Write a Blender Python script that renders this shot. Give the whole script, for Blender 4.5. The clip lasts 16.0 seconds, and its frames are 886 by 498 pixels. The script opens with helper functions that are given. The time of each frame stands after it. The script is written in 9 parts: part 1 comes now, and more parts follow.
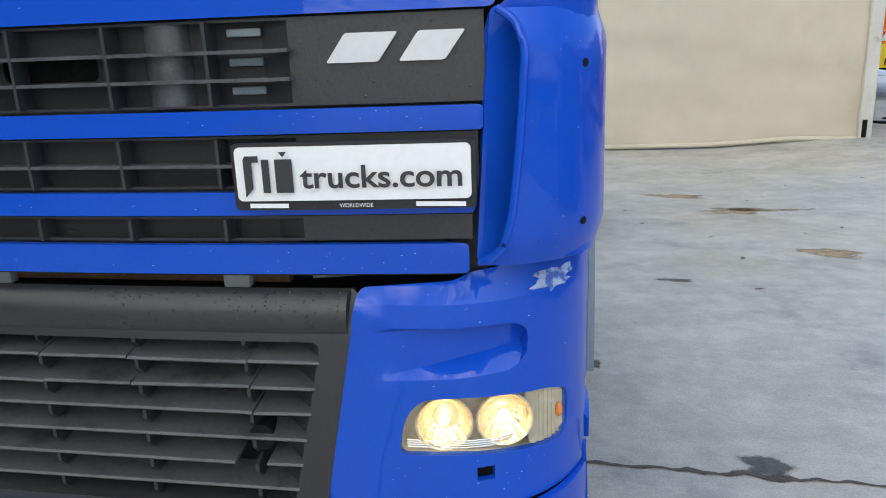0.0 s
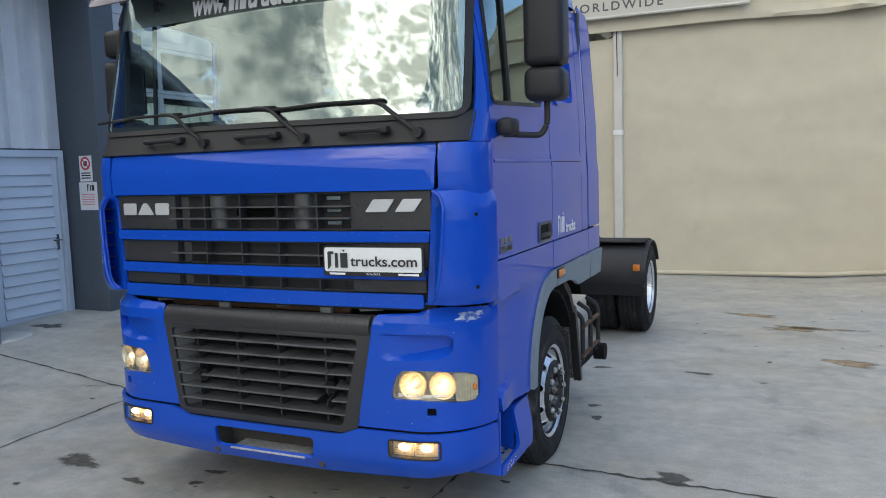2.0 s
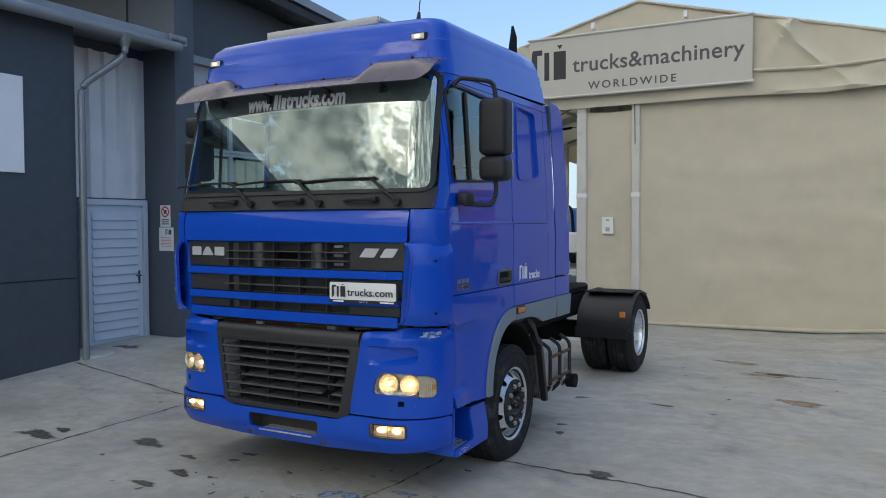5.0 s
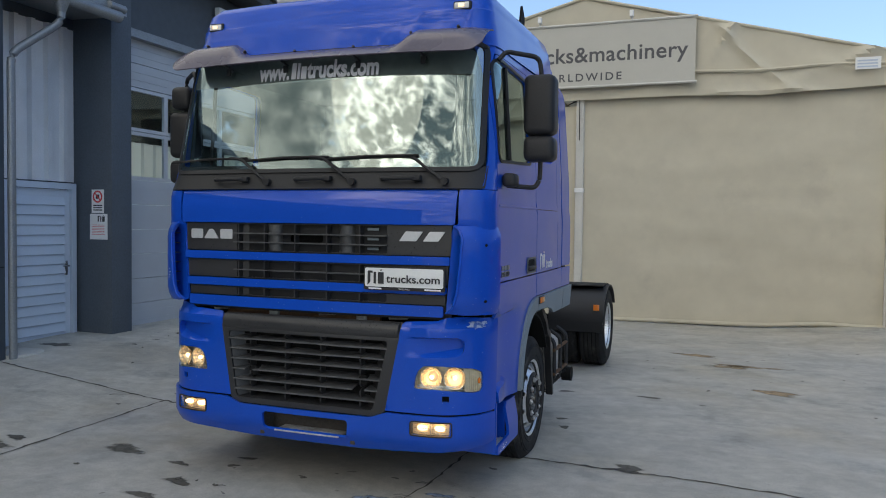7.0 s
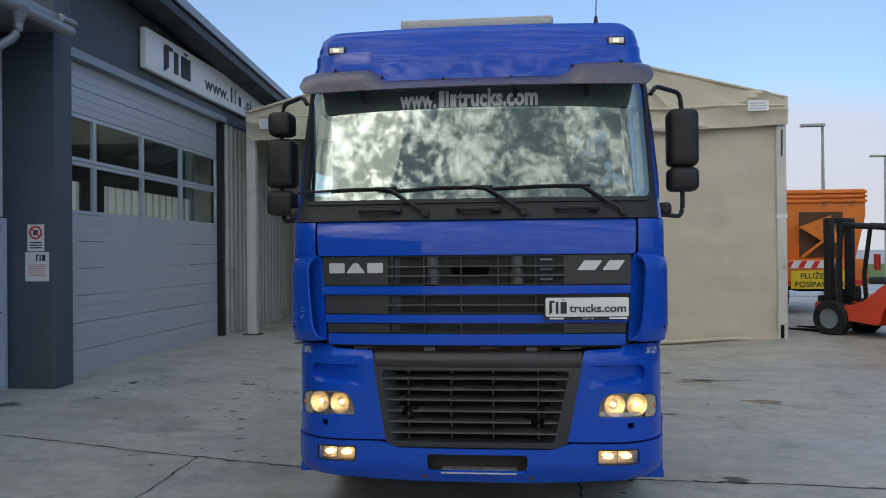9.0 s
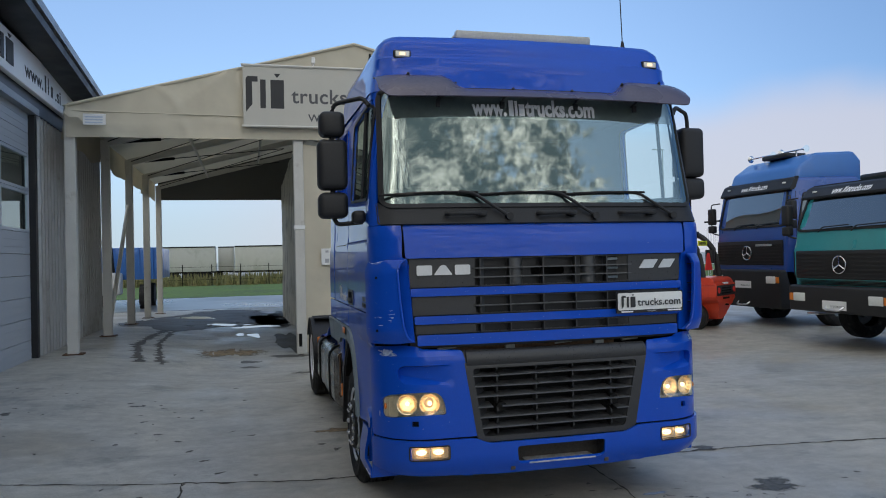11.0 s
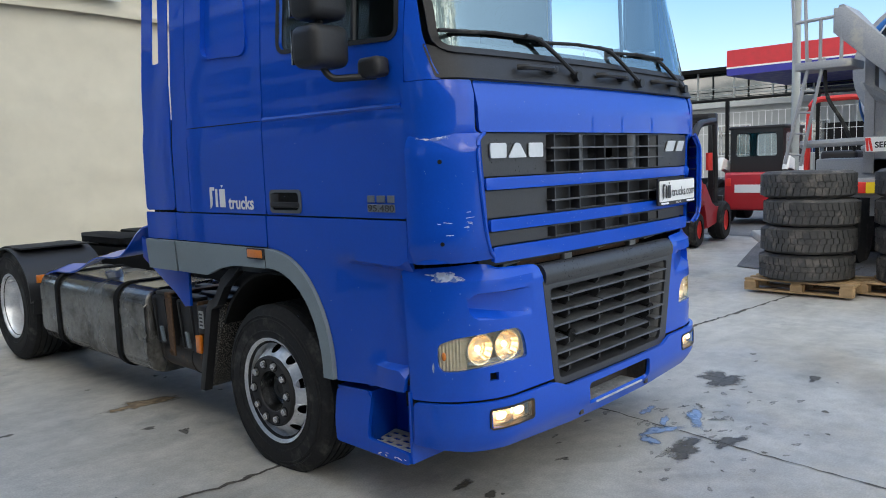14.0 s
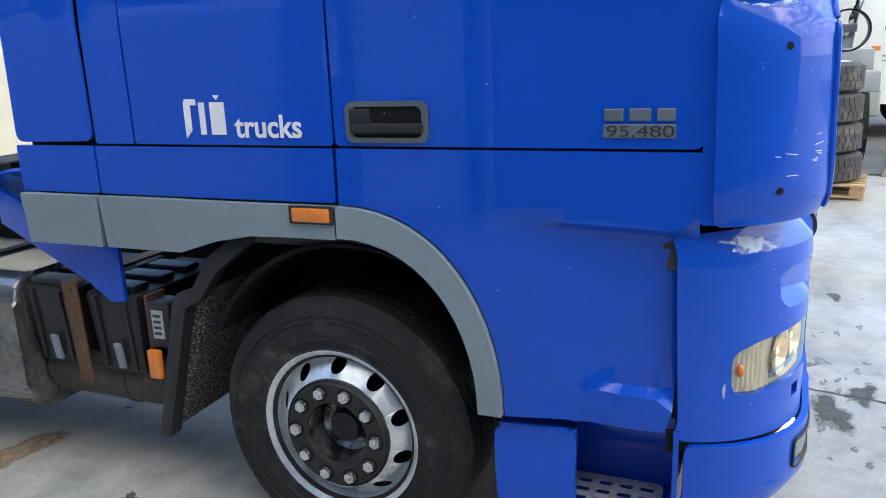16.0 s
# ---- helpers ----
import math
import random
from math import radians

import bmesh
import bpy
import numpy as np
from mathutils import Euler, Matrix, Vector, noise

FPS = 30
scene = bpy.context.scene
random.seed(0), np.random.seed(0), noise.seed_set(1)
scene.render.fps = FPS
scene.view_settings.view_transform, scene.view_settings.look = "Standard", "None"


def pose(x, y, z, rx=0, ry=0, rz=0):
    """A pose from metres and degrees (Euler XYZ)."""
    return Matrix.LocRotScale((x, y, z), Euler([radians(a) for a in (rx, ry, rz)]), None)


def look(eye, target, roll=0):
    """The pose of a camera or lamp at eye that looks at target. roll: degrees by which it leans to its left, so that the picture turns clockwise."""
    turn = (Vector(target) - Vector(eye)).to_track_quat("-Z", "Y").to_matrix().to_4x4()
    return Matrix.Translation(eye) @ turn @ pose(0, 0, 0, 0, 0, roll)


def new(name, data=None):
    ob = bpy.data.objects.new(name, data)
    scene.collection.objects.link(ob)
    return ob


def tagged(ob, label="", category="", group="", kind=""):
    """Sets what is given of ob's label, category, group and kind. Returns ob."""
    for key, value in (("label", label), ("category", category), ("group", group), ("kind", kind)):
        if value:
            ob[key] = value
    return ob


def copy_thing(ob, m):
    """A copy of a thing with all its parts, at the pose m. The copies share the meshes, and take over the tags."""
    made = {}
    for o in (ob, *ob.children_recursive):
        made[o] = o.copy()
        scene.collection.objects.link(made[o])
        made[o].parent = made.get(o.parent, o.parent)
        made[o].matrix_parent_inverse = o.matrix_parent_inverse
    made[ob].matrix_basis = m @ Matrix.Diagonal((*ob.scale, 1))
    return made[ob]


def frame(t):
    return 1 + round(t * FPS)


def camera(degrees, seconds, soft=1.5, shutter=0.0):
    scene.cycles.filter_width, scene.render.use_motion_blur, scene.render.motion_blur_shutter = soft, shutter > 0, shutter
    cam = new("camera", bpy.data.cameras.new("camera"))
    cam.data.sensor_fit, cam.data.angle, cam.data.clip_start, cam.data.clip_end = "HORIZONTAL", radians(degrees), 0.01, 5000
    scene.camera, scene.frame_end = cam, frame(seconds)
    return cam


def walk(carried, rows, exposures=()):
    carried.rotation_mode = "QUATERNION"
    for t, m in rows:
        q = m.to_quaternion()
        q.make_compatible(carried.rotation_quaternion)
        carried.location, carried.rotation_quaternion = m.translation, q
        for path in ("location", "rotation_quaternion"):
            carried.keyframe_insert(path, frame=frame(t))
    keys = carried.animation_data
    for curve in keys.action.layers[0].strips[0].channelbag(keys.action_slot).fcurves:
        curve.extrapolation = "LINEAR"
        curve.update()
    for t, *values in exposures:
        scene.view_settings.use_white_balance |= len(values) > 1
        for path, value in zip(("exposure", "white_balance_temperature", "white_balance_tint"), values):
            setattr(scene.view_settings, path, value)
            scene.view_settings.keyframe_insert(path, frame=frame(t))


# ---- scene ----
cam = camera(60.4, 16.0, 1.0)
PATH = [
    (0, (1.202, -1.597, 1.746), (0.862, 0.299, 1.21), -2.2),
    (0.5, (1.454, -2.109, 1.771), (0.97, -0.223, 1.318), -2.3),
    (1, (1.828, -2.526, 1.799), (1.207, -0.66, 1.434), -2.2),
    (1.5, (2.198, -2.958, 1.842), (1.474, -1.115, 1.565), -2.0),
    (2, (2.541, -3.266, 1.894), (1.738, -1.445, 1.689), -1.7),
    (2.5, (2.941, -3.576, 1.927), (2.084, -1.774, 1.783), -1.1),
    (3, (3.208, -3.906, 1.933), (2.315, -2.119, 1.837), -0.6),
    (3.5, (3.475, -4.114, 1.965), (2.544, -2.346, 1.883), -0.3),
    (4, (3.723, -4.267, 1.969), (2.758, -2.516, 1.891), -0.3),
    (6.3, (3.296, -4.359, 1.887), (2.451, -2.547, 1.826), 0.4),
    (6.5, (3.109, -4.395, 1.883), (2.308, -2.564, 1.812), 0.6),
    (7, (2.608, -4.423, 1.825), (1.918, -2.547, 1.754), 0.7),
    (7.5, (2.056, -4.555, 1.819), (1.481, -2.64, 1.764), 0.5),
    (8, (1.5, -4.699, 1.845), (1.036, -2.754, 1.815), 0.1),
    (8.5, (0.909, -4.782, 1.841), (0.568, -2.811, 1.837), -0.1),
    (8.7, (0.664, -4.856, 1.822), (0.378, -2.877, 1.828), -0.3),
    (10.8, (-1.821, -4.955, 1.804), (-1.403, -2.999, 1.831), -1.1),
    (11, (-2.048, -4.888, 1.806), (-1.55, -2.951, 1.829), -1.3),
    (11.5, (-2.515, -4.58, 1.787), (-1.819, -2.705, 1.789), -1.7),
    (12, (-2.907, -4.176, 1.774), (-2.044, -2.372, 1.744), -1.9),
    (12.5, (-3.232, -3.741, 1.765), (-2.204, -2.027, 1.685), -2.0),
    (13, (-3.433, -3.181, 1.743), (-2.252, -1.573, 1.608), -2.0),
    (13.5, (-3.608, -2.645, 1.729), (-2.28, -1.161, 1.54), -1.9),
    (14, (-3.601, -2.078, 1.678), (-2.144, -0.727, 1.453), -2.0),
    (14.5, (-3.613, -1.488, 1.682), (-2.034, -0.289, 1.419), -2.0),
    (15, (-3.534, -0.925, 1.669), (-1.848, 0.108, 1.367), -2.2),
    (15.5, (-3.433, -0.355, 1.654), (-1.666, 0.507, 1.285), -2.1),
    (16, (-3.273, 0.186, 1.697), (-1.488, 0.937, 1.199), -2.3),
]
walk(cam, [(t, look(eye, target, roll)) for t, eye, target, roll in PATH],
     [(t, stops + 0.52, kelvin + 200, 14) for t, stops, kelvin in (
         (0.0, 1.92, 6850), (1.5, 1.68, 6950), (4.0, 1.6, 6900), (6.2, 0.85, 6950), (6.5, 0.9, 6950), (7.0, 1.15, 6950), (8.5, 1.02, 6900),
         (11.0, 0.95, 6700), (12.5, 1.15, 6850), (13.0, 1.55, 6800), (13.5, 1.76, 6800), (14.5, 2.1, 6650), (15.0, 2.3, 6600), (16.0, 2.65, 6550))])

# ---- world and light ----
world = bpy.data.worlds.new("world")
scene.world = world
world.use_nodes = True
wn, wl = world.node_tree.nodes, world.node_tree.links
wn.clear()
SUN_DIR = Vector((-0.35, -0.8, 0.5)).normalized()
sky = wn.new("ShaderNodeTexSky")
sky.sky_type = "NISHITA"
sky.sun_disc = False
sky.sun_elevation = math.asin(SUN_DIR.z)
sky.sun_rotation = math.atan2(SUN_DIR.x, SUN_DIR.y)
sky.air_density, sky.dust_density, sky.ozone_density = 1.0, 0.3, 2.2


def w_math(op, a, b=None, clamp=False):
    m = wn.new("ShaderNodeMath")
    m.operation, m.use_clamp = op, clamp
    for i, v in enumerate((a, b)):
        if isinstance(v, (int, float)):
            m.inputs[i].default_value = v
        elif v is not None:
            wl.new(v, m.inputs[i])
    return m.outputs["Value"]


def w_range(value, a, b, c, d):
    r = wn.new("ShaderNodeMapRange")
    r.interpolation_type = "SMOOTHSTEP"
    for k, v in zip(("From Min", "From Max", "To Min", "To Max"), (a, b, c, d)):
        r.inputs[k].default_value = v
    wl.new(value, r.inputs["Value"])
    return r.outputs["Result"]


def w_noise(scale, detail, rough, vector):
    t = wn.new("ShaderNodeTexNoise")
    for k, v in (("Scale", scale), ("Detail", detail), ("Roughness", rough), ("Distortion", 0.25)):
        t.inputs[k].default_value = v
    wl.new(vector, t.inputs["Vector"])
    return t.outputs["Fac"]


def w_dot(vector, axis):
    d = wn.new("ShaderNodeVectorMath")
    d.operation = "DOT_PRODUCT"
    d.inputs[1].default_value = axis
    wl.new(vector, d.inputs[0])
    return d.outputs["Value"]


def w_mix(kind, fac, a, b):
    x = wn.new("ShaderNodeMix")
    x.data_type, x.blend_type = "RGBA", kind
    for key, v in (("Factor", fac), ("A", a), ("B", b)):
        if isinstance(v, tuple):
            x.inputs[key].default_value = (*v, 1)
        elif isinstance(v, float):
            x.inputs[key].default_value = v
        else:
            wl.new(v, x.inputs[key])
    return x.outputs["Result"]


# clear sky, slightly evened out by haze
w_co = wn.new("ShaderNodeTexCoord").outputs["Generated"]
w_gam = wn.new("ShaderNodeGamma")
w_gam.inputs["Gamma"].default_value = 0.6
wl.new(sky.outputs["Color"], w_gam.inputs["Color"])
w_veil = w_math("MAXIMUM", w_dot(w_co, SUN_DIR), 0.0)
w_sep = wn.new("ShaderNodeSeparateXYZ")
wl.new(w_co, w_sep.inputs["Vector"])
clear = w_mix("MULTIPLY", 1.0, w_gam.outputs["Color"], (0.53, 0.71, 0.93))
clear = w_mix("MULTIPLY", w_range(w_sep.outputs["X"], 0.3, 0.85, 0.0, 1.0), clear, (0.52, 0.6, 0.68))
clear = w_mix("ADD", 1.0, clear, w_mix("MULTIPLY", 1.0, (2.3, 2.75, 3.0), w_veil))
# a broken layer of small clouds round the veiled sun, seen on a flat sheet overhead
w_up = w_math("ADD", w_math("MAXIMUM", w_sep.outputs["Z"], 0.0), 0.14)
w_pl = wn.new("ShaderNodeCombineXYZ")
wl.new(w_math("DIVIDE", w_sep.outputs["X"], w_up), w_pl.inputs["X"])
wl.new(w_math("DIVIDE", w_sep.outputs["Y"], w_up), w_pl.inputs["Y"])
w_plane = w_pl.outputs["Vector"]
w_cells = w_math("ADD", w_math("MULTIPLY", w_noise(19.0, 6.0, 0.6, w_plane), 0.5), w_math("MULTIPLY", w_noise(2.6, 4.0, 0.55, w_plane), 0.5))
w_cover = w_range(w_dot(w_co, Vector((-0.75, -0.66, 0.25)).normalized()), 0.0, 0.42, -0.25, 0.1)
w_dense = w_range(w_math("ADD", w_cells, w_cover), 0.44, 0.55, 0.0, 1.0)
w_light = w_range(w_math("ADD", w_math("MULTIPLY", w_noise(22.0, 7.0, 0.62, w_plane), 0.55), w_math("MULTIPLY", w_noise(4.0, 4.0, 0.5, w_plane), 0.45)), 0.43, 0.66, 0.0, 1.0)
w_near = w_math("POWER", w_math("MAXIMUM", w_dot(w_co, SUN_DIR), 0.0), 70.0)
w_glow = w_math("ADD", w_math("MULTIPLY", w_near, 2.0), 1.0)
bright = w_mix("MULTIPLY", 1.0, (6.9, 6.8, 6.4), w_glow)
cloud = w_mix("MIX", w_light, (0.8, 1.1, 1.25), bright)
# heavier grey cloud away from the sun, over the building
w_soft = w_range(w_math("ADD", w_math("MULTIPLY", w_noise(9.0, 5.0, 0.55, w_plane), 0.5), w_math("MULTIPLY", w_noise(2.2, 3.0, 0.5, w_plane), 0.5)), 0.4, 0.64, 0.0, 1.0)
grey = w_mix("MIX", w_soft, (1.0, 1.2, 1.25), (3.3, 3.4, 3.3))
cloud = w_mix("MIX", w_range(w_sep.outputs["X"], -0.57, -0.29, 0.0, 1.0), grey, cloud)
# pale haze low over the far yard
w_edge = w_math("ADD", w_sep.outputs["Z"], w_math("MULTIPLY", w_math("SUBTRACT", w_noise(3.0, 3.0, 0.5, w_co), 0.5), 0.12))
w_bank = w_math("MULTIPLY", w_range(w_edge, 0.14, 0.205, 1.0, 0.0), w_range(w_dot(w_co, (0.5, 0.866, 0.0)), 0.8, 0.96, 0.0, 0.75))
clear = w_mix("MIX", w_range(w_sep.outputs["Z"], 0.02, 0.2, 0.8, 0.0), clear, (1.2, 1.6, 1.95))
clear = w_mix("MIX", w_bank, clear, (1.6, 1.68, 1.95))
w_bg = wn.new("ShaderNodeBackground")
w_bg.inputs["Strength"].default_value = 0.14
w_out = wn.new("ShaderNodeOutputWorld")
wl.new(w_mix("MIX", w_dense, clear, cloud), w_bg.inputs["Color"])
wl.new(w_bg.outputs["Background"], w_out.inputs["Surface"])

sun = new("sun", bpy.data.lights.new("sun", "SUN"))
sun.data.energy = 0.02
sun.data.angle = radians(14.0)
sun.data.color = (1.0, 0.9, 0.76)
sun.matrix_world = look(SUN_DIR * 30, (0, 0, 0))


# ---- materials ----
def mat(name, color, rough=0.5, metal=0.0, coat=0.0, vary=0.12, fine=60.0, coarse=2.5, bump=0.0, rvary=0.1,
        trans=0.0, emit=0.0, emit_color=None, ior=1.5, stain=None, stain_at=(0.6, 0.75), stain_scale=1.2, alpha=1.0, rnd=0.0, spec=0.5, coat_rough=0.04):
    m = bpy.data.materials.new(name)
    m.use_nodes = True
    n, l = m.node_tree.nodes, m.node_tree.links
    b = n["Principled BSDF"]
    co = n.new("ShaderNodeTexCoord")
    n1, n2 = n.new("ShaderNodeTexNoise"), n.new("ShaderNodeTexNoise")
    n1.inputs["Scale"].default_value, n2.inputs["Scale"].default_value = fine, coarse
    n1.inputs["Detail"].default_value = n2.inputs["Detail"].default_value = 5.0
    for t in (n1, n2):
        l.new(co.outputs["Object"], t.inputs["Vector"])
    s = n.new("ShaderNodeMath")
    s.operation = "ADD"
    l.new(n1.outputs["Fac"], s.inputs[0])
    l.new(n2.outputs["Fac"], s.inputs[1])
    r = n.new("ShaderNodeMapRange")
    r.inputs["From Min"].default_value, r.inputs["From Max"].default_value = 0.7, 1.3
    r.inputs["To Min"].default_value, r.inputs["To Max"].default_value = 1 - vary, 1 + vary
    l.new(s.outputs[0], r.inputs["Value"])
    last = r.outputs["Result"]
    if rnd:
        oi = n.new("ShaderNodeObjectInfo")
        rr = n.new("ShaderNodeMapRange")
        rr.inputs["To Min"].default_value, rr.inputs["To Max"].default_value = 1 - rnd, 1 + rnd
        l.new(oi.outputs["Random"], rr.inputs["Value"])
        mm = n.new("ShaderNodeMath")
        mm.operation = "MULTIPLY"
        l.new(last, mm.inputs[0])
        l.new(rr.outputs["Result"], mm.inputs[1])
        last = mm.outputs[0]
    mul = n.new("ShaderNodeMix")
    mul.data_type, mul.blend_type = "RGBA", "MULTIPLY"
    mul.inputs["Factor"].default_value = 1.0
    mul.inputs["A"].default_value = (*color, 1)
    l.new(last, mul.inputs["B"])
    out = mul.outputs["Result"]
    if stain:
        n3 = n.new("ShaderNodeTexNoise")
        n3.inputs["Scale"].default_value, n3.inputs["Detail"].default_value = stain_scale, 8.0
        n3.inputs["Roughness"].default_value = 0.65
        l.new(co.outputs["Object"], n3.inputs["Vector"])
        r3 = n.new("ShaderNodeMapRange")
        r3.interpolation_type = "SMOOTHSTEP"
        r3.inputs["From Min"].default_value, r3.inputs["From Max"].default_value = stain_at
        l.new(n3.outputs["Fac"], r3.inputs["Value"])
        mx = n.new("ShaderNodeMix")
        mx.data_type = "RGBA"
        l.new(r3.outputs["Result"], mx.inputs["Factor"])
        l.new(out, mx.inputs["A"])
        mx.inputs["B"].default_value = (*stain, 1)
        out = mx.outputs["Result"]
    l.new(out, b.inputs["Base Color"])
    rg = n.new("ShaderNodeMapRange")
    rg.inputs["From Min"].default_value, rg.inputs["From Max"].default_value = 0.3, 0.7
    rg.inputs["To Min"].default_value, rg.inputs["To Max"].default_value = max(0.0, rough - rvary), min(1.0, rough + rvary)
    l.new(n2.outputs["Fac"], rg.inputs["Value"])
    l.new(rg.outputs["Result"], b.inputs["Roughness"])
    b.inputs["Metallic"].default_value = metal
    b.inputs["Coat Weight"].default_value = coat
    b.inputs["Coat Roughness"].default_value = coat_rough
    b.inputs["Specular IOR Level"].default_value = spec
    b.inputs["Transmission Weight"].default_value = trans
    b.inputs["IOR"].default_value = ior
    b.inputs["Alpha"].default_value = alpha
    if emit:
        b.inputs["Emission Color"].default_value = (*(emit_color or color), 1)
        b.inputs["Emission Strength"].default_value = emit
    if bump:
        bp = n.new("ShaderNodeBump")
        bp.inputs["Strength"].default_value = min(1.0, bump)
        bp.inputs["Distance"].default_value = 0.004
        l.new(n1.outputs["Fac"], bp.inputs["Height"])
        l.new(bp.outputs["Normal"], b.inputs["Normal"])
    return m


def glass(name, tint=(0.8, 0.9, 0.88), weight=0.2, wave=0.0):
    """Thin pane: clear view with a mirror gloss that grows at grazing angles."""
    m = bpy.data.materials.new(name)
    m.use_nodes = True
    n, l = m.node_tree.nodes, m.node_tree.links
    n.clear()
    o = n.new("ShaderNodeOutputMaterial")
    tr, gl, mx = n.new("ShaderNodeBsdfTransparent"), n.new("ShaderNodeBsdfGlossy"), n.new("ShaderNodeMixShader")
    tr.inputs["Color"].default_value = (*tint, 1)
    gl.inputs["Roughness"].default_value = 0.01
    gl.inputs["Color"].default_value = (0.78, 0.96, 0.94, 1)
    lw, pw, ad = n.new("ShaderNodeLayerWeight"), n.new("ShaderNodeMath"), n.new("ShaderNodeMath")
    lw.inputs["Blend"].default_value = 0.5
    pw.operation, ad.operation = "POWER", "ADD"
    pw.inputs[1].default_value, ad.inputs[1].default_value = 4.0, weight + 0.04
    ad.use_clamp = True
    l.new(lw.outputs["Facing"], pw.inputs[0])
    l.new(pw.outputs[0], ad.inputs[0])
    l.new(ad.outputs[0], mx.inputs["Fac"])
    l.new(tr.outputs["BSDF"], mx.inputs[1])
    l.new(gl.outputs["BSDF"], mx.inputs[2])
    l.new(mx.outputs["Shader"], o.inputs["Surface"])
    if wave:
        co, mp, nz, bp = n.new("ShaderNodeTexCoord"), n.new("ShaderNodeMapping"), n.new("ShaderNodeTexNoise"), n.new("ShaderNodeBump")
        mp.inputs["Scale"].default_value = (3.5, 3.5, 1.0)
        nz.inputs["Scale"].default_value, nz.inputs["Detail"].default_value = 1.0, 0.0
        bp.inputs["Strength"].default_value, bp.inputs["Distance"].default_value = 1.0, wave
        l.new(co.outputs["Object"], mp.inputs["Vector"])
        l.new(mp.outputs["Vector"], nz.inputs["Vector"])
        l.new(nz.outputs["Fac"], bp.inputs["Height"])
        l.new(bp.outputs["Normal"], gl.inputs["Normal"])
    return m


def patchy(m, ragged=1.4, scale=14.0, lo=0.4, hi=1.05):
    """Let a stain end in a ragged, thinning edge: its mesh carries 1 at the core and 0 at the rim."""
    n, l = m.node_tree.nodes, m.node_tree.links
    at, nz, co = n.new("ShaderNodeAttribute"), n.new("ShaderNodeTexNoise"), n.new("ShaderNodeTexCoord")
    at.attribute_name = "core"
    nz.inputs["Scale"].default_value, nz.inputs["Detail"].default_value, nz.inputs["Roughness"].default_value = scale, 7.0, 0.65
    l.new(co.outputs["Object"], nz.inputs["Vector"])
    a, b, r = n.new("ShaderNodeMath"), n.new("ShaderNodeMath"), n.new("ShaderNodeMapRange")
    a.operation, b.operation = "MULTIPLY_ADD", "ADD"
    a.inputs[1].default_value, a.inputs[2].default_value = ragged, -0.5 * ragged
    l.new(nz.outputs["Fac"], a.inputs[0])
    l.new(a.outputs[0], b.inputs[0])
    l.new(at.outputs["Fac"], b.inputs[1])
    r.interpolation_type = "SMOOTHSTEP"
    r.inputs["From Min"].default_value, r.inputs["From Max"].default_value = lo, hi
    l.new(b.outputs[0], r.inputs["Value"])
    l.new(r.outputs["Result"], n["Principled BSDF"].inputs["Alpha"])
    return m


M_blue = mat("blue_paint", (0.0, 0.072, 0.51), 0.4, 0.0, 0.72, 0.05, 90, 1.6, rvary=0.05, spec=0.08, coat_rough=0.02)
M_grille = mat("grille_plastic", (0.034, 0.034, 0.036), 0.4, vary=0.2, fine=120, bump=0.15)
M_black = mat("black_plastic", (0.022, 0.022, 0.024), 0.5, vary=0.2, fine=120, bump=0.15, spec=0.35)
M_rubber = mat("tyre_rubber", (0.02, 0.02, 0.021), 0.75, spec=0.25, vary=0.3, fine=80, bump=0.3, stain=(0.1, 0.095, 0.088), stain_at=(0.5, 0.78), stain_scale=7)
M_dark = mat("underbody_black", (0.01, 0.01, 0.01), 0.8, vary=0.4, spec=0.15)
M_greyplast = mat("grey_plastic", (0.21, 0.255, 0.28), 0.55, vary=0.12, fine=150, bump=0.1)
M_handle = mat("handle_plastic", (0.1, 0.115, 0.13), 0.55, vary=0.12, fine=150, bump=0.1)
M_steel = mat("silver_rim", (0.74, 0.75, 0.77), 0.34, 0.8, vary=0.15, stain=(0.2, 0.19, 0.18), stain_at=(0.58, 0.78), stain_scale=9)
M_chrome = mat("bright_metal", (0.75, 0.75, 0.76), 0.15, 1.0, vary=0.05)
M_tank = mat("tank_metal", (0.24, 0.235, 0.225), 0.24, 0.8, vary=0.3, fine=30, stain=(0.055, 0.05, 0.043), stain_at=(0.42, 0.68), stain_scale=4)
M_rust = mat("rusty_steel", (0.12, 0.065, 0.035), 0.8, 0.2, vary=0.4)
M_orange = mat("orange_lens", (0.75, 0.2, 0.02), 0.25, 0, 0.5, 0.1)
M_white = mat("white_paint", (0.8, 0.8, 0.79), 0.45, vary=0.04)
M_text = mat("dark_print", (0.03, 0.03, 0.032), 0.6, vary=0.1)
M_sigwhite = mat("white_lettering", (0.82, 0.82, 0.84), 0.5, vary=0.03)
M_signsilver = mat("silver_lettering", (0.62, 0.63, 0.64), 0.35, 0.3, vary=0.05)
M_tread = mat("tread_steel", (0.5, 0.5, 0.5), 0.5, 0.4, vary=0.3, fine=40)
M_nut = mat("nut_steel", (0.62, 0.62, 0.63), 0.25, 0.8, vary=0.15)
M_chip = mat("chip_primer", (0.3, 0.4, 0.64), 0.6, vary=0.1)
M_drop = mat("water_drop", (0.012, 0.012, 0.014), 0.05, coat=0.5)
M_lamp = mat("lamp_bulb_light", (1, 0.8, 0.5), 0.4, emit=1.8, emit_color=(1.0, 0.66, 0.33))
M_reflector = mat("lamp_reflector", (0.95, 0.82, 0.6), 0.27, 0.7, vary=0.08)
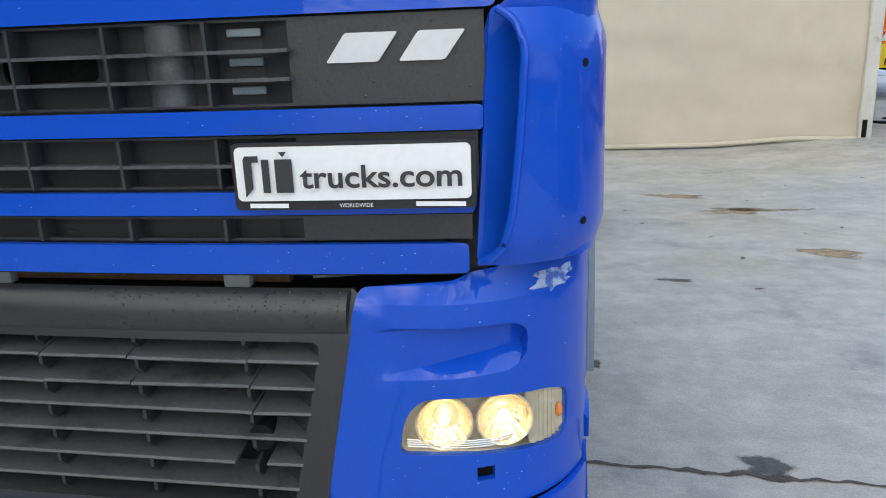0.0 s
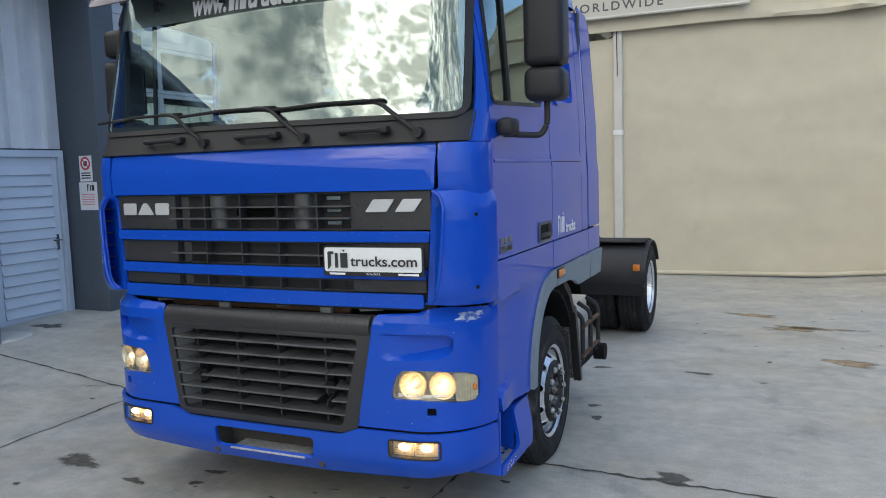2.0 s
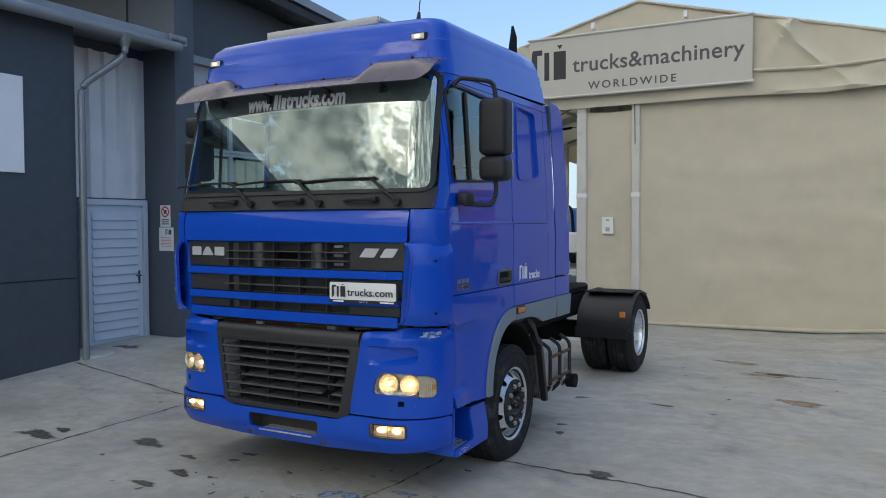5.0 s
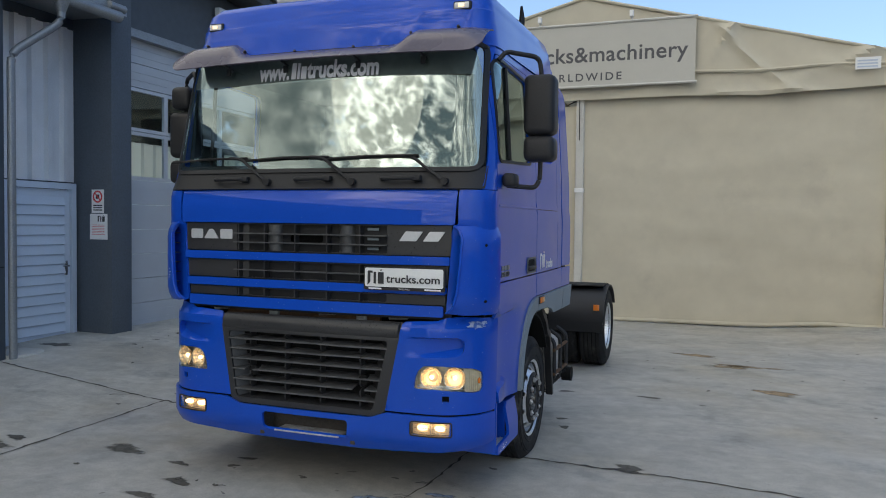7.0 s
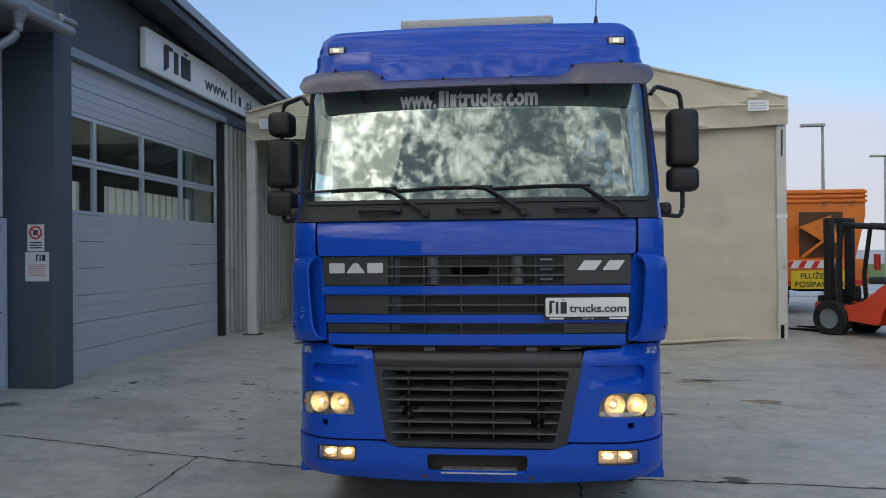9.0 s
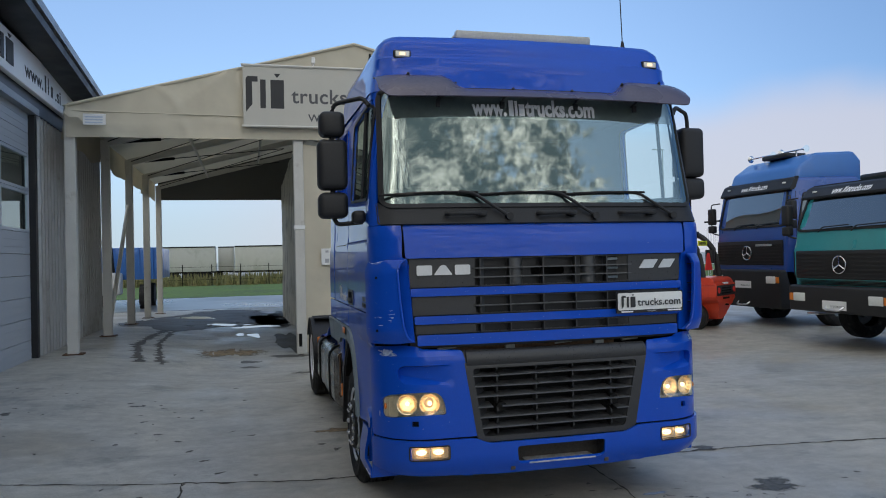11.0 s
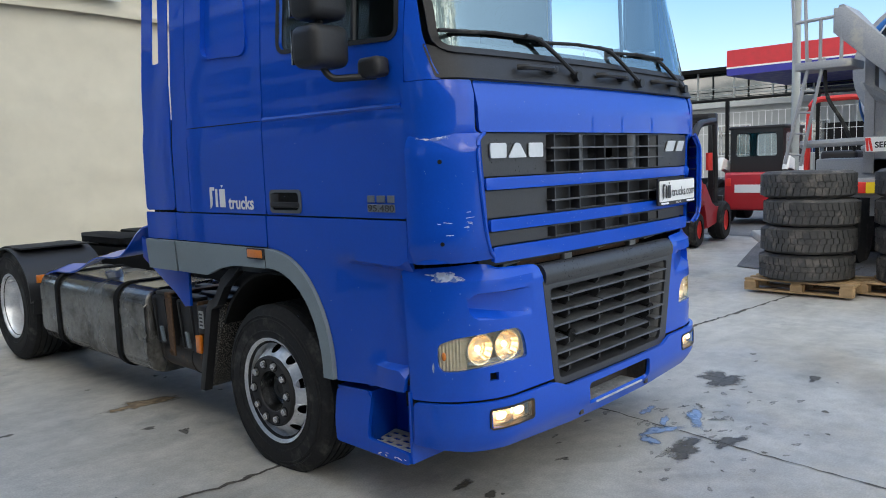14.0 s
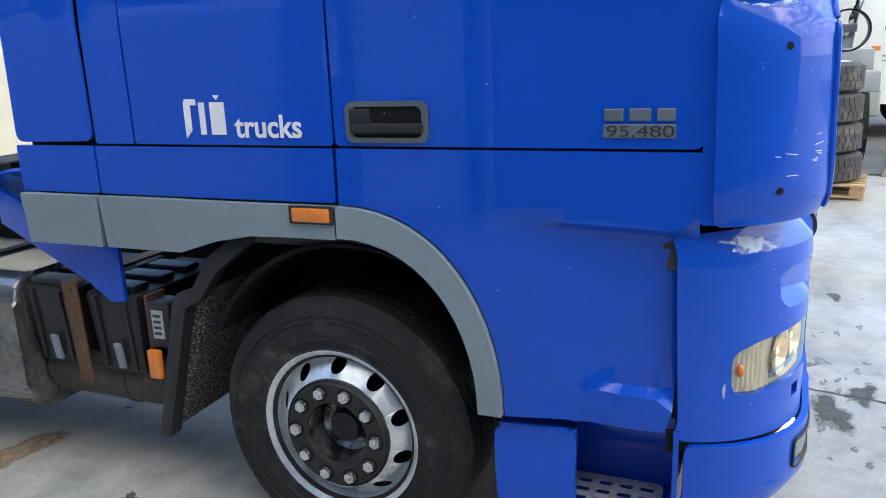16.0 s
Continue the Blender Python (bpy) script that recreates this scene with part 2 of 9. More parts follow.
M_housing = mat("lamp_housing", (0.9, 0.76, 0.56), 0.35, 0.3, vary=0.15)
M_indic = mat("indicator_lens", (0.66, 0.56, 0.4), 0.3, 0, 0.4, 0.2, fine=30)
M_blade = mat("faded_plastic", (0.08, 0.081, 0.084), 0.38, vary=0.25, fine=120, bump=0.2, stain=(0.035, 0.035, 0.037), stain_at=(0.5, 0.7), stain_scale=9)
M_ws = glass("windscreen_glass", (0.84, 0.98, 0.97), 0.19, 0.0009)
M_glass = glass("window_glass", (0.92, 0.97, 0.97), 0.04)
M_clear = glass("clear_pane", (0.94, 0.97, 0.96), 0.05)
M_lens = glass("lamp_glass", (0.93, 0.92, 0.88), 0.05)
M_visor = mat("smoked_visor", (0.085, 0.07, 0.105), 0.3, 0, 0.25, 0.12)
M_seat = mat("seat_fabric", (0.04, 0.045, 0.055), 0.9, vary=0.3, bump=0.4)
M_trimgrey = mat("cab_trim_grey", (0.36, 0.38, 0.37), 0.8, vary=0.1)


def yard_concrete():
    """Troweled slab: warm and bluish clouds, dark damp blotches, fine grain and small pits."""
    m = bpy.data.materials.new("yard_concrete")
    m.use_nodes = True
    n, l = m.node_tree.nodes, m.node_tree.links
    b = n["Principled BSDF"]
    co = n.new("ShaderNodeTexCoord")

    def noise_at(scale, detail, rough, lo, hi, a, c, stretch=None):
        t, r = n.new("ShaderNodeTexNoise"), n.new("ShaderNodeMapRange")
        t.inputs["Scale"].default_value, t.inputs["Detail"].default_value, t.inputs["Roughness"].default_value = scale, detail, rough
        r.interpolation_type = "SMOOTHSTEP"
        for k, v in zip(("From Min", "From Max", "To Min", "To Max"), (lo, hi, a, c)):
            r.inputs[k].default_value = v
        src = co.outputs["Object"]
        if stretch:
            mp = n.new("ShaderNodeMapping")
            mp.inputs["Scale"].default_value, mp.inputs["Rotation"].default_value = stretch, (0, 0, 0.3)
            l.new(src, mp.inputs["Vector"])
            src = mp.outputs["Vector"]
        l.new(src, t.inputs["Vector"])
        l.new(t.outputs["Fac"], r.inputs["Value"])
        return r.outputs["Result"], t.outputs["Fac"]

    def blend(kind, fac, a, c):
        x = n.new("ShaderNodeMix")
        x.data_type, x.blend_type = "RGBA", kind
        for key, v in (("Factor", fac), ("A", a), ("B", c)):
            if isinstance(v, tuple):
                x.inputs[key].default_value = (*v, 1)
            elif isinstance(v, float):
                x.inputs[key].default_value = v
            else:
                l.new(v, x.inputs[key])
        return x.outputs["Result"]
    warm, _ = noise_at(0.16, 5, 0.6, 0.4, 0.6, 0.0, 1.0)
    base = blend("MIX", warm, (0.43, 0.405, 0.355), (0.385, 0.385, 0.375))
    sep, old = n.new("ShaderNodeSeparateXYZ"), n.new("ShaderNodeMapRange")
    l.new(co.outputs["Object"], sep.inputs["Vector"])
    l.new(sep.outputs["X"], old.inputs["Value"])
    for k, v in zip(("From Min", "From Max", "To Min", "To Max"), (-2.4, -3.0, 0.0, 0.75)):
        old.inputs[k].default_value = v
    base = blend("MIX", old.outputs["Result"], base, (0.5, 0.47, 0.405))
    dirt, _ = noise_at(0.55, 8, 0.66, 0.5, 0.68, 0.0, 0.55)
    base = blend("MIX", dirt, base, (0.36, 0.31, 0.235))
    blot_, _ = noise_at(1.3, 9, 0.68, 0.53, 0.68, 0.0, 0.7)
    base = blend("MIX", blot_, base, (0.25, 0.245, 0.225))
    wash, _ = noise_at(0.9, 8, 0.7, 0.55, 0.75, 0.0, 0.5, (0.7, 1.3, 1.0))
    base = blend("MIX", wash, base, (0.52, 0.51, 0.475))
    sweep, _ = noise_at(2.2, 6, 0.62, 0.34, 0.68, 0.9, 1.1, (0.6, 1.2, 1.0))
    base = blend("MULTIPLY", 1.0, base, sweep)
    mottle, _ = noise_at(7.0, 8, 0.7, 0.36, 0.66, 0.9, 1.09)
    base = blend("MULTIPLY", 1.0, base, mottle)
    grain, gf = noise_at(90.0, 5, 0.7, 0.3, 0.7, 0.84, 1.14)
    base = blend("MULTIPLY", 1.0, base, grain)
    pit, _ = noise_at(13.0, 4, 0.55, 0.69, 0.75, 0.0, 0.6)
    base = blend("MIX", pit, base, (0.14, 0.125, 0.105))
    l.new(base, b.inputs["Base Color"])
    damp, _ = noise_at(0.6, 6, 0.65, 0.42, 0.66, 0.6, 0.34)
    l.new(damp, b.inputs["Roughness"])
    bp = n.new("ShaderNodeBump")
    bp.inputs["Strength"].default_value, bp.inputs["Distance"].default_value = 0.06, 0.002
    l.new(gf, bp.inputs["Height"])
    l.new(bp.outputs["Normal"], b.inputs["Normal"])
    return m


M_concrete = yard_concrete()
M_joint = patchy(mat("joint_dirt", (0.075, 0.066, 0.055), 0.9, vary=0.4), 1.3, 9.0, 0.3, 0.62)
M_spot = patchy(mat("oil_stain", (0.085, 0.077, 0.064), 0.55, vary=0.4, fine=30, coarse=6))
M_rustspot = patchy(mat("rust_stain", (0.33, 0.235, 0.14), 0.8, vary=0.4, fine=20, coarse=5), 1.6, 9.0, 0.4, 1.1)
M_water = patchy(mat("puddle_water", (0.03, 0.035, 0.04), 0.03, rvary=0.02, coat=0.3), 1.6, 2.2, 0.38, 0.44)
M_tent = mat("tent_canvas", (0.565, 0.515, 0.405), 0.7, vary=0.06, fine=3, coarse=0.5, stain=(0.49, 0.445, 0.355), stain_at=(0.5, 0.8), stain_scale=1.1)
M_baywall = mat("dirty_canvas", (0.45, 0.42, 0.35), 0.7, vary=0.1, fine=5, coarse=0.8, stain=(0.2, 0.185, 0.16), stain_at=(0.46, 0.68), stain_scale=1.3)
M_tentroof = mat("tent_roof_canvas", (0.62, 0.6, 0.54), 0.7, vary=0.05)
tn, tl = M_tentroof.node_tree.nodes, M_tentroof.node_tree.links
t_tr, t_mx = tn.new("ShaderNodeBsdfTranslucent"), tn.new("ShaderNodeMixShader")
t_tr.inputs["Color"].default_value = (0.8, 0.77, 0.68, 1)
t_mx.inputs["Fac"].default_value = 0.35
tl.new(tn["Principled BSDF"].outputs["BSDF"], t_mx.inputs[1])
tl.new(t_tr.outputs["BSDF"], t_mx.inputs[2])
tl.new(t_mx.outputs["Shader"], tn["Material Output"].inputs["Surface"])
M_tentpost = mat("tent_post_paint", (0.6, 0.585, 0.54), 0.5, vary=0.08, stain=(0.35, 0.31, 0.26), stain_at=(0.6, 0.8), stain_scale=3)
M_wall = mat("dark_cladding", (0.06, 0.076, 0.095), 0.55, vary=0.12, fine=8, coarse=0.5)
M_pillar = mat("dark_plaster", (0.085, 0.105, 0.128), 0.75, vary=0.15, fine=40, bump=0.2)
M_gate = mat("gate_panel", (0.47, 0.5, 0.535), 0.45, vary=0.05)
M_gateframe = mat("gate_aluminium", (0.55, 0.6, 0.66), 0.4, 0.3, vary=0.06)
M_corr = mat("corrugated_sheet", (0.8, 0.81, 0.82), 0.42, 0.1, vary=0.08)
M_door = mat("grey_door_paint", (0.62, 0.7, 0.79), 0.45, vary=0.06)
M_gutter = mat("gutter_zinc", (0.25, 0.27, 0.29), 0.4, 0.4, vary=0.2)
M_signwhite = mat("sign_board_white", (0.86, 0.87, 0.88), 0.4, vary=0.03)


# ---- building helpers ----
def thing(name, label, category, at=(0, 0, 0), group="", rz=0.0):
    ob = new(name)
    ob.empty_display_size = 0.2
    ob.matrix_basis = pose(*at, 0, 0, rz)
    return tagged(ob, label, category, group)


def part(name, bm, material, parent=None, label="", angle=35.0):
    bmesh.ops.recalc_face_normals(bm, faces=bm.faces[:])
    me = bpy.data.meshes.new(name)
    bm.to_mesh(me)
    bm.free()
    me.polygons.foreach_set("use_smooth", [True] * len(me.polygons))
    me.set_sharp_from_angle(angle=radians(angle))
    me.materials.append(material)
    ob = new(name, me)
    if parent:
        ob.parent = parent
    if label:
        ob["label"] = label
    return ob


def pieces(name, bm, material, parent=None, label="", angle=35.0):
    """One part for each loose piece of the bmesh."""
    bm.verts.index_update()
    seen, out = set(), []
    for v0 in bm.verts[:]:
        if v0 in seen:
            continue
        todo, mine = [v0], []
        seen.add(v0)
        while todo:
            v = todo.pop()
            mine.append(v)
            for e in v.link_edges:
                w = e.other_vert(v)
                if w not in seen:
                    seen.add(w)
                    todo.append(w)
        b = bmesh.new()
        copy = {v: b.verts.new(v.co) for v in mine}
        for f in {f for v in mine for f in v.link_faces}:
            b.faces.new([copy[v] for v in f.verts])
        out.append(part(name, b, material, parent, label, angle))
    bm.free()
    return out


def solid(name, bm, material, label, category="", group="", kind="", angle=35.0):
    return tagged(part(name, bm, material, None, "", angle), label, category, group, kind)


def B():
    return bmesh.new()


def box(bm, x0, x1, y0, y1, z0, z1, bevel=0.0, seg=2, m=None):
    r = bmesh.ops.create_cube(bm, size=1.0)
    v = r["verts"]
    bmesh.ops.transform(bm, verts=v, matrix=Matrix.Translation(((x0 + x1) / 2, (y0 + y1) / 2, (z0 + z1) / 2)) @ Matrix.Diagonal((abs(x1 - x0), abs(y1 - y0), abs(z1 - z0), 1)))
    if m is not None:
        bmesh.ops.transform(bm, verts=v, matrix=m)
    if bevel:
        e = list({e for q in v for e in q.link_edges})
        bmesh.ops.bevel(bm, geom=e, offset=bevel, segments=seg, profile=0.5, affect="EDGES")
    return bm


def cyl(bm, p0, p1, r0, r1=None, seg=20, cap=True):
    p0, p1 = Vector(p0), Vector(p1)
    r1 = r0 if r1 is None else r1
    d = p1 - p0
    q = d.to_track_quat("Z", "Y").to_matrix().to_4x4()
    bmesh.ops.create_cone(bm, cap_ends=cap, segments=seg, radius1=r0, radius2=r1, depth=d.length, matrix=Matrix.Translation((p0 + p1) / 2) @ q)
    return bm


def tube(bm, pts, r, seg=10, bend=0.0):
    """A round bar along a polyline with rounded bends."""
    p = [Vector(a) for a in pts]
    if bend and len(p) > 2:
        out = [p[0]]
        for a, b, c in zip(p, p[1:], p[2:]):
            u, w = (a - b), (c - b)
            k = min(bend, u.length * 0.45, w.length * 0.45)
            s, e = b + u.normalized() * k, b + w.normalized() * k
            out += [s.lerp(b, t).lerp(b.lerp(e, t), t) for t in (0, 0.25, 0.5, 0.75, 1)]
        p = out + [p[-1]]
    rings = []
    ref = Vector((0.013, 0.021, 1.0))
    for i, a in enumerate(p):
        d = (p[min(i + 1, len(p) - 1)] - p[max(i - 1, 0)]).normalized()
        u = d.cross(ref if abs(d.dot(ref)) < 0.95 else Vector((1, 0.1, 0))).normalized()
        w = d.cross(u)
        rings.append([bm.verts.new(a + (u * math.cos(t) + w * math.sin(t)) * r) for t in (2 * math.pi * j / seg for j in range(seg))])
    for a, b in zip(rings, rings[1:]):
        for j in range(seg):
            bm.faces.new((a[j], a[(j + 1) % seg], b[(j + 1) % seg], b[j]))
    bm.faces.new(rings[0])
    bm.faces.new(list(reversed(rings[-1])))
    return bm


def lathe(bm, prof, c=(0, 0, 0), axis="x", seg=48):
    """Turn a profile of (radius, place along the axis) round the axis through c."""
    rings = []
    for r, a in prof:
        ring = []
        for j in range(seg):
            t = 2 * math.pi * j / seg
            u, w = r * math.cos(t), r * math.sin(t)
            q = (a, u, w) if axis == "x" else (u, a, w) if axis == "y" else (u, w, a)
            ring.append(bm.verts.new(Vector(c) + Vector(q)))
        rings.append(ring)
    for a, b in zip(rings, rings[1:]):
        for j in range(seg):
            bm.faces.new((a[j], a[(j + 1) % seg], b[(j + 1) % seg], b[j]))
    return bm


def prism(bm, poly, axis, a0, a1, bevel=0.0, seg=2):
    """A polygon in the two other axes (in x, y, z order), drawn out along the axis from a0 to a1."""
    def at(p, a):
        return (a, p[0], p[1]) if axis == "x" else (p[0], a, p[1]) if axis == "y" else (p[0], p[1], a)
    lo = [bm.verts.new(at(p, a0)) for p in poly]
    hi = [bm.verts.new(at(p, a1)) for p in poly]
    f = [bm.faces.new(lo), bm.faces.new(list(reversed(hi)))]
    k = len(poly)
    f += [bm.faces.new((lo[i], hi[i], hi[(i + 1) % k], lo[(i + 1) % k])) for i in range(k)]
    if bevel:
        bmesh.ops.bevel(bm, geom=list({e for q in f for e in q.edges}), offset=bevel, segments=seg, profile=0.5, affect="EDGES")
    return bm


def inside(p, poly):
    c, j = False, len(poly) - 1
    for i in range(len(poly)):
        (xi, yi), (xj, yj) = poly[i], poly[j]
        if (yi > p[1]) != (yj > p[1]) and p[0] < (xj - xi) * (p[1] - yi) / (yj - yi) + xi:
            c = not c
        j = i
    return c


def rounded(x0, x1, y0, y1, r, n=5):
    out = []
    for cx, cy, a in ((x1 - r, y1 - r, 0), (x0 + r, y1 - r, 90), (x0 + r, y0 + r, 180), (x1 - r, y0 + r, 270)):
        out += [(cx + r * math.cos(radians(a + 90 * i / n)), cy + r * math.sin(radians(a + 90 * i / n))) for i in range(n + 1)]
    return out


def soften(poly, r, n=4):
    """Round the corners of a polygon."""
    p = [Vector(a) for a in poly]
    out = []
    for i, b in enumerate(p):
        a, c = p[i - 1], p[(i + 1) % len(p)]
        u, w = a - b, c - b
        k = min(r, u.length * 0.45, w.length * 0.45)
        s, e = b + u.normalized() * k, b + w.normalized() * k
        out += [tuple(s.lerp(b, t).lerp(b.lerp(e, t), t)) for t in (j / n for j in range(n + 1))]
    return out


def split(poly, step):
    out = []
    for i, a in enumerate(poly):
        b = poly[(i + 1) % len(poly)]
        k = max(1, int(math.hypot(b[0] - a[0], b[1] - a[1]) / step))
        out += [(a[0] + (b[0] - a[0]) * j / k, a[1] + (b[1] - a[1]) * j / k) for j in range(k)]
    return out


from mathutils.geometry import delaunay_2d_cdt


def sheet(bm, outline, at, thick=0.0, holes=(), step=0.08, folds=()):
    """A skin bounded by an outline, with holes, laid into space by at(u, v); thick draws it out along its normals."""
    loops = [split(outline, step)] + [split(h, step) for h in holes] + [split(h, step) for h in folds]
    pts, edges = [], []
    for lp in loops:
        k = len(pts)
        pts += [Vector(p) for p in lp]
        edges += [(k + i, k + (i + 1) % len(lp)) for i in range(len(lp))]
    us, vs = [p[0] for p in outline], [p[1] for p in outline]
    nu, nv = max(1, int((max(us) - min(us)) / step)), max(1, int((max(vs) - min(vs)) / step))
    rim = [Vector(p) for lp in loops for p in lp]
    for i in range(1, nu):
        for j in range(1, nv):
            p = (min(us) + (max(us) - min(us)) * i / nu, min(vs) + (max(vs) - min(vs)) * j / nv)
            if inside(p, outline) and not any(inside(p, h) for h in holes) and min((q - Vector(p)).length for q in rim) > step * 0.4:
                pts.append(Vector(p))
    v2, _, f2, _, _, _ = delaunay_2d_cdt(pts, edges, [], 0, 1e-5)
    vs3 = [bm.verts.new(at(p[0], p[1])) for p in v2]
    made = []
    for f in f2:
        c = (sum(v2[i][0] for i in f) / 3, sum(v2[i][1] for i in f) / 3)
        if inside(c, outline) and not any(inside(c, h) for h in holes):
            made.append(bm.faces.new([vs3[i] for i in f]))
    loose = [v for v in vs3 if not v.link_faces]
    for v in loose:
        bm.verts.remove(v)
    if thick:
        bmesh.ops.recalc_face_normals(bm, faces=made)
        bm.normal_update()
        kept = [v for v in vs3 if v.is_valid and v.link_faces]
        rim_edges = [e for e in {e for f in made for e in f.edges} if len(e.link_faces) == 1]
        back = {v: bm.verts.new(v.co + v.normal * -thick) for v in kept}
        for f in made:
            bm.faces.new([back[v] for v in reversed(f.verts)])
        for e in rim_edges:
            a, b = e.verts
            bm.faces.new((a, b, back[b], back[a]))
    return bm

def ring(bm, loop, at, w, d, proud=0.0):
    """A square-edged band that follows a closed loop laid into space by at: w wide outwards, d deep."""
    n = len(loop)
    c = Vector((sum(p[0] for p in loop) / n, sum(p[1] for p in loop) / n))
    rows = []
    for i, p in enumerate(loop):
        t = (Vector(loop[(i + 1) % n]) - Vector(loop[i - 1])).normalized()
        o = Vector((t[1], -t[0]))
        if o.dot(Vector(p) - c) < 0:
            o = -o
        q = Vector(p) + o * w
        a, b = Vector(at(p[0], p[1])), Vector(at(q[0], q[1]))
        tt = Vector(at(p[0] + t[0] * 0.01, p[1] + t[1] * 0.01)) - a
        nrm = tt.cross(b - a).normalized()
        rows.append((a, b, nrm))
    ref = rows[0][2]
    vs = []
    for a, b, nrm in rows:
        if nrm.dot(ref) < 0:
            nrm = -nrm
        vs.append([bm.verts.new(x) for x in (a + nrm * d, b + nrm * d, b - nrm * d, a - nrm * d)])
    for i in range(n):
        for j in range(4):
            bm.faces.new((vs[i][j], vs[i][(j + 1) % 4], vs[(i + 1) % n][(j + 1) % 4], vs[(i + 1) % n][j]))
    return bm


def words(text, size, m, material, parent=None, name="lettering", depth=0.002, align="LEFT", width=None, bold=0.0, spacing=1.0, label=""):
    cu = bpy.data.curves.new(name, "FONT")
    cu.body, cu.size, cu.extrude, cu.align_x, cu.offset, cu.space_character = text, size, depth, align, bold, spacing
    tmp = bpy.data.objects.new(name, cu)
    me = bpy.data.meshes.new_from_object(tmp)
    bpy.data.objects.remove(tmp)
    if width:
        xs = [v.co.x for v in me.vertices]
        k = width / (max(xs) - min(xs))
        for v in me.vertices:
            v.co.x = v.co.x * k
    me.transform(m)
    me.materials.append(material)
    ob = new(name, me)
    if parent:
        ob.parent = parent
    if label:
        ob["label"] = label
    return ob


def smooth01(t):
    t = max(0.0, min(1.0, t))
    return t * t * (3 - 2 * t)


def ground_z(x, y):
    a = 0.2 * smooth01((-2.2 - x) / 3.0) * smooth01((y + 0.5) / 4.5)
    b = 0.14 * smooth01((x - 2.8) / 2.4) * smooth01((y - 6.5) / 3.7)
    c = 0.06 * smooth01((x - 5.5) / 2.5) * smooth01((6.5 - y) / 3.0)
    return a + b + c

# ---- ground ----
def axis_steps(lo, hi, near_lo, near_hi, step):
    near = [near_lo + i * step for i in range(int((near_hi - near_lo) / step) + 1)]
    out, k = near[:], step
    a, b = near[0], near[-1]
    while a > lo or b < hi:
        k *= 1.7
        a, b = a - k, b + k
        out = [a] + out + [b]
    return out


def build_ground():
    bm = B()
    xs, ys = axis_steps(-2500, 2500, -8, 12, 0.5), axis_steps(-2500, 2500, -6, 26, 0.5)
    vs = [[bm.verts.new((x, y, ground_z(x, y) * (1 - smooth01((y - 16) / 10)))) for x in xs] for y in ys]
    for a, b in zip(vs, vs[1:]):
        for i in range(len(xs) - 1):
            bm.faces.new((a[i], a[i + 1], b[i + 1], b[i]))
    return solid("ground", bm, M_concrete, "worn grey concrete yard with stains and joints", "ground", kind="structure")


build_ground()


def gz(x, y):
    return ground_z(x, y) * (1 - smooth01((y - 16) / 10))


def joint(points, width=0.018, wobble=0.02, seed=1, name="floor_joint", label="dirty crumbling joint between concrete slabs"):
    """A ragged dark joint line lying on the slab."""
    rng = random.Random(seed)
    bm = B()
    lay = bm.verts.layers.float.new("core")
    p = []
    for a, b in zip(points, points[1:]):
        k = max(2, int(math.hypot(b[0] - a[0], b[1] - a[1]) / 0.06))
        p += [(a[0] + (b[0] - a[0]) * i / k, a[1] + (b[1] - a[1]) * i / k) for i in range(k)]
    p.append(points[-1])
    rows = []
    for i, q in enumerate(p):
        a, b = Vector(p[max(i - 1, 0)]), Vector(p[min(i + 1, len(p) - 1)])
        d = (b - a).normalized()
        o = Vector((-d[1], d[0]))
        c = Vector(q) + o * rng.uniform(-wobble, wobble) * 0.5
        w = width * rng.choice((0.5, 0.6, 0.7, 0.8, 1.0, 1.2, 1.7))
        row = []
        for k, core in ((w, 0.0), (0.0, 0.85), (-w, 0.0)):
            e = c + o * k
            row.append(bm.verts.new((e[0], e[1], gz(*e) + 0.004)))
            row[-1][lay] = core
        rows.append(row)
    for a, b in zip(rows, rows[1:]):
        for k in (0, 1):
            bm.faces.new((a[k], b[k], b[k + 1], a[k + 1]))
    return solid(name, bm, M_joint, label, "joint", kind="structure")


joint([(-2.6, 1.72), (-1.6, 1.47), (-0.3, 1.4), (1.3, 1.29), (2.4, 1.25), (3.8, 1.08), (5.3, 0.93), (9.0, 0.6)], 0.03, 0.03, 1)
joint([(-2.6, 1.68), (-2.57, 0.36), (-2.5, -3.0), (-2.45, -9.0)], 0.02, 0.02, 2)
joint([(-2.6, 1.7), (-3.6, 1.85), (-4.8, 2.0), (-5.3, 2.1)], 0.02, 0.02, 3)
joint([(0.75, 1.3), (0.73, 0.5), (0.55, -0.7), (0.5, -1.2), (0.42, -6.0)], 0.012, 0.015, 4)


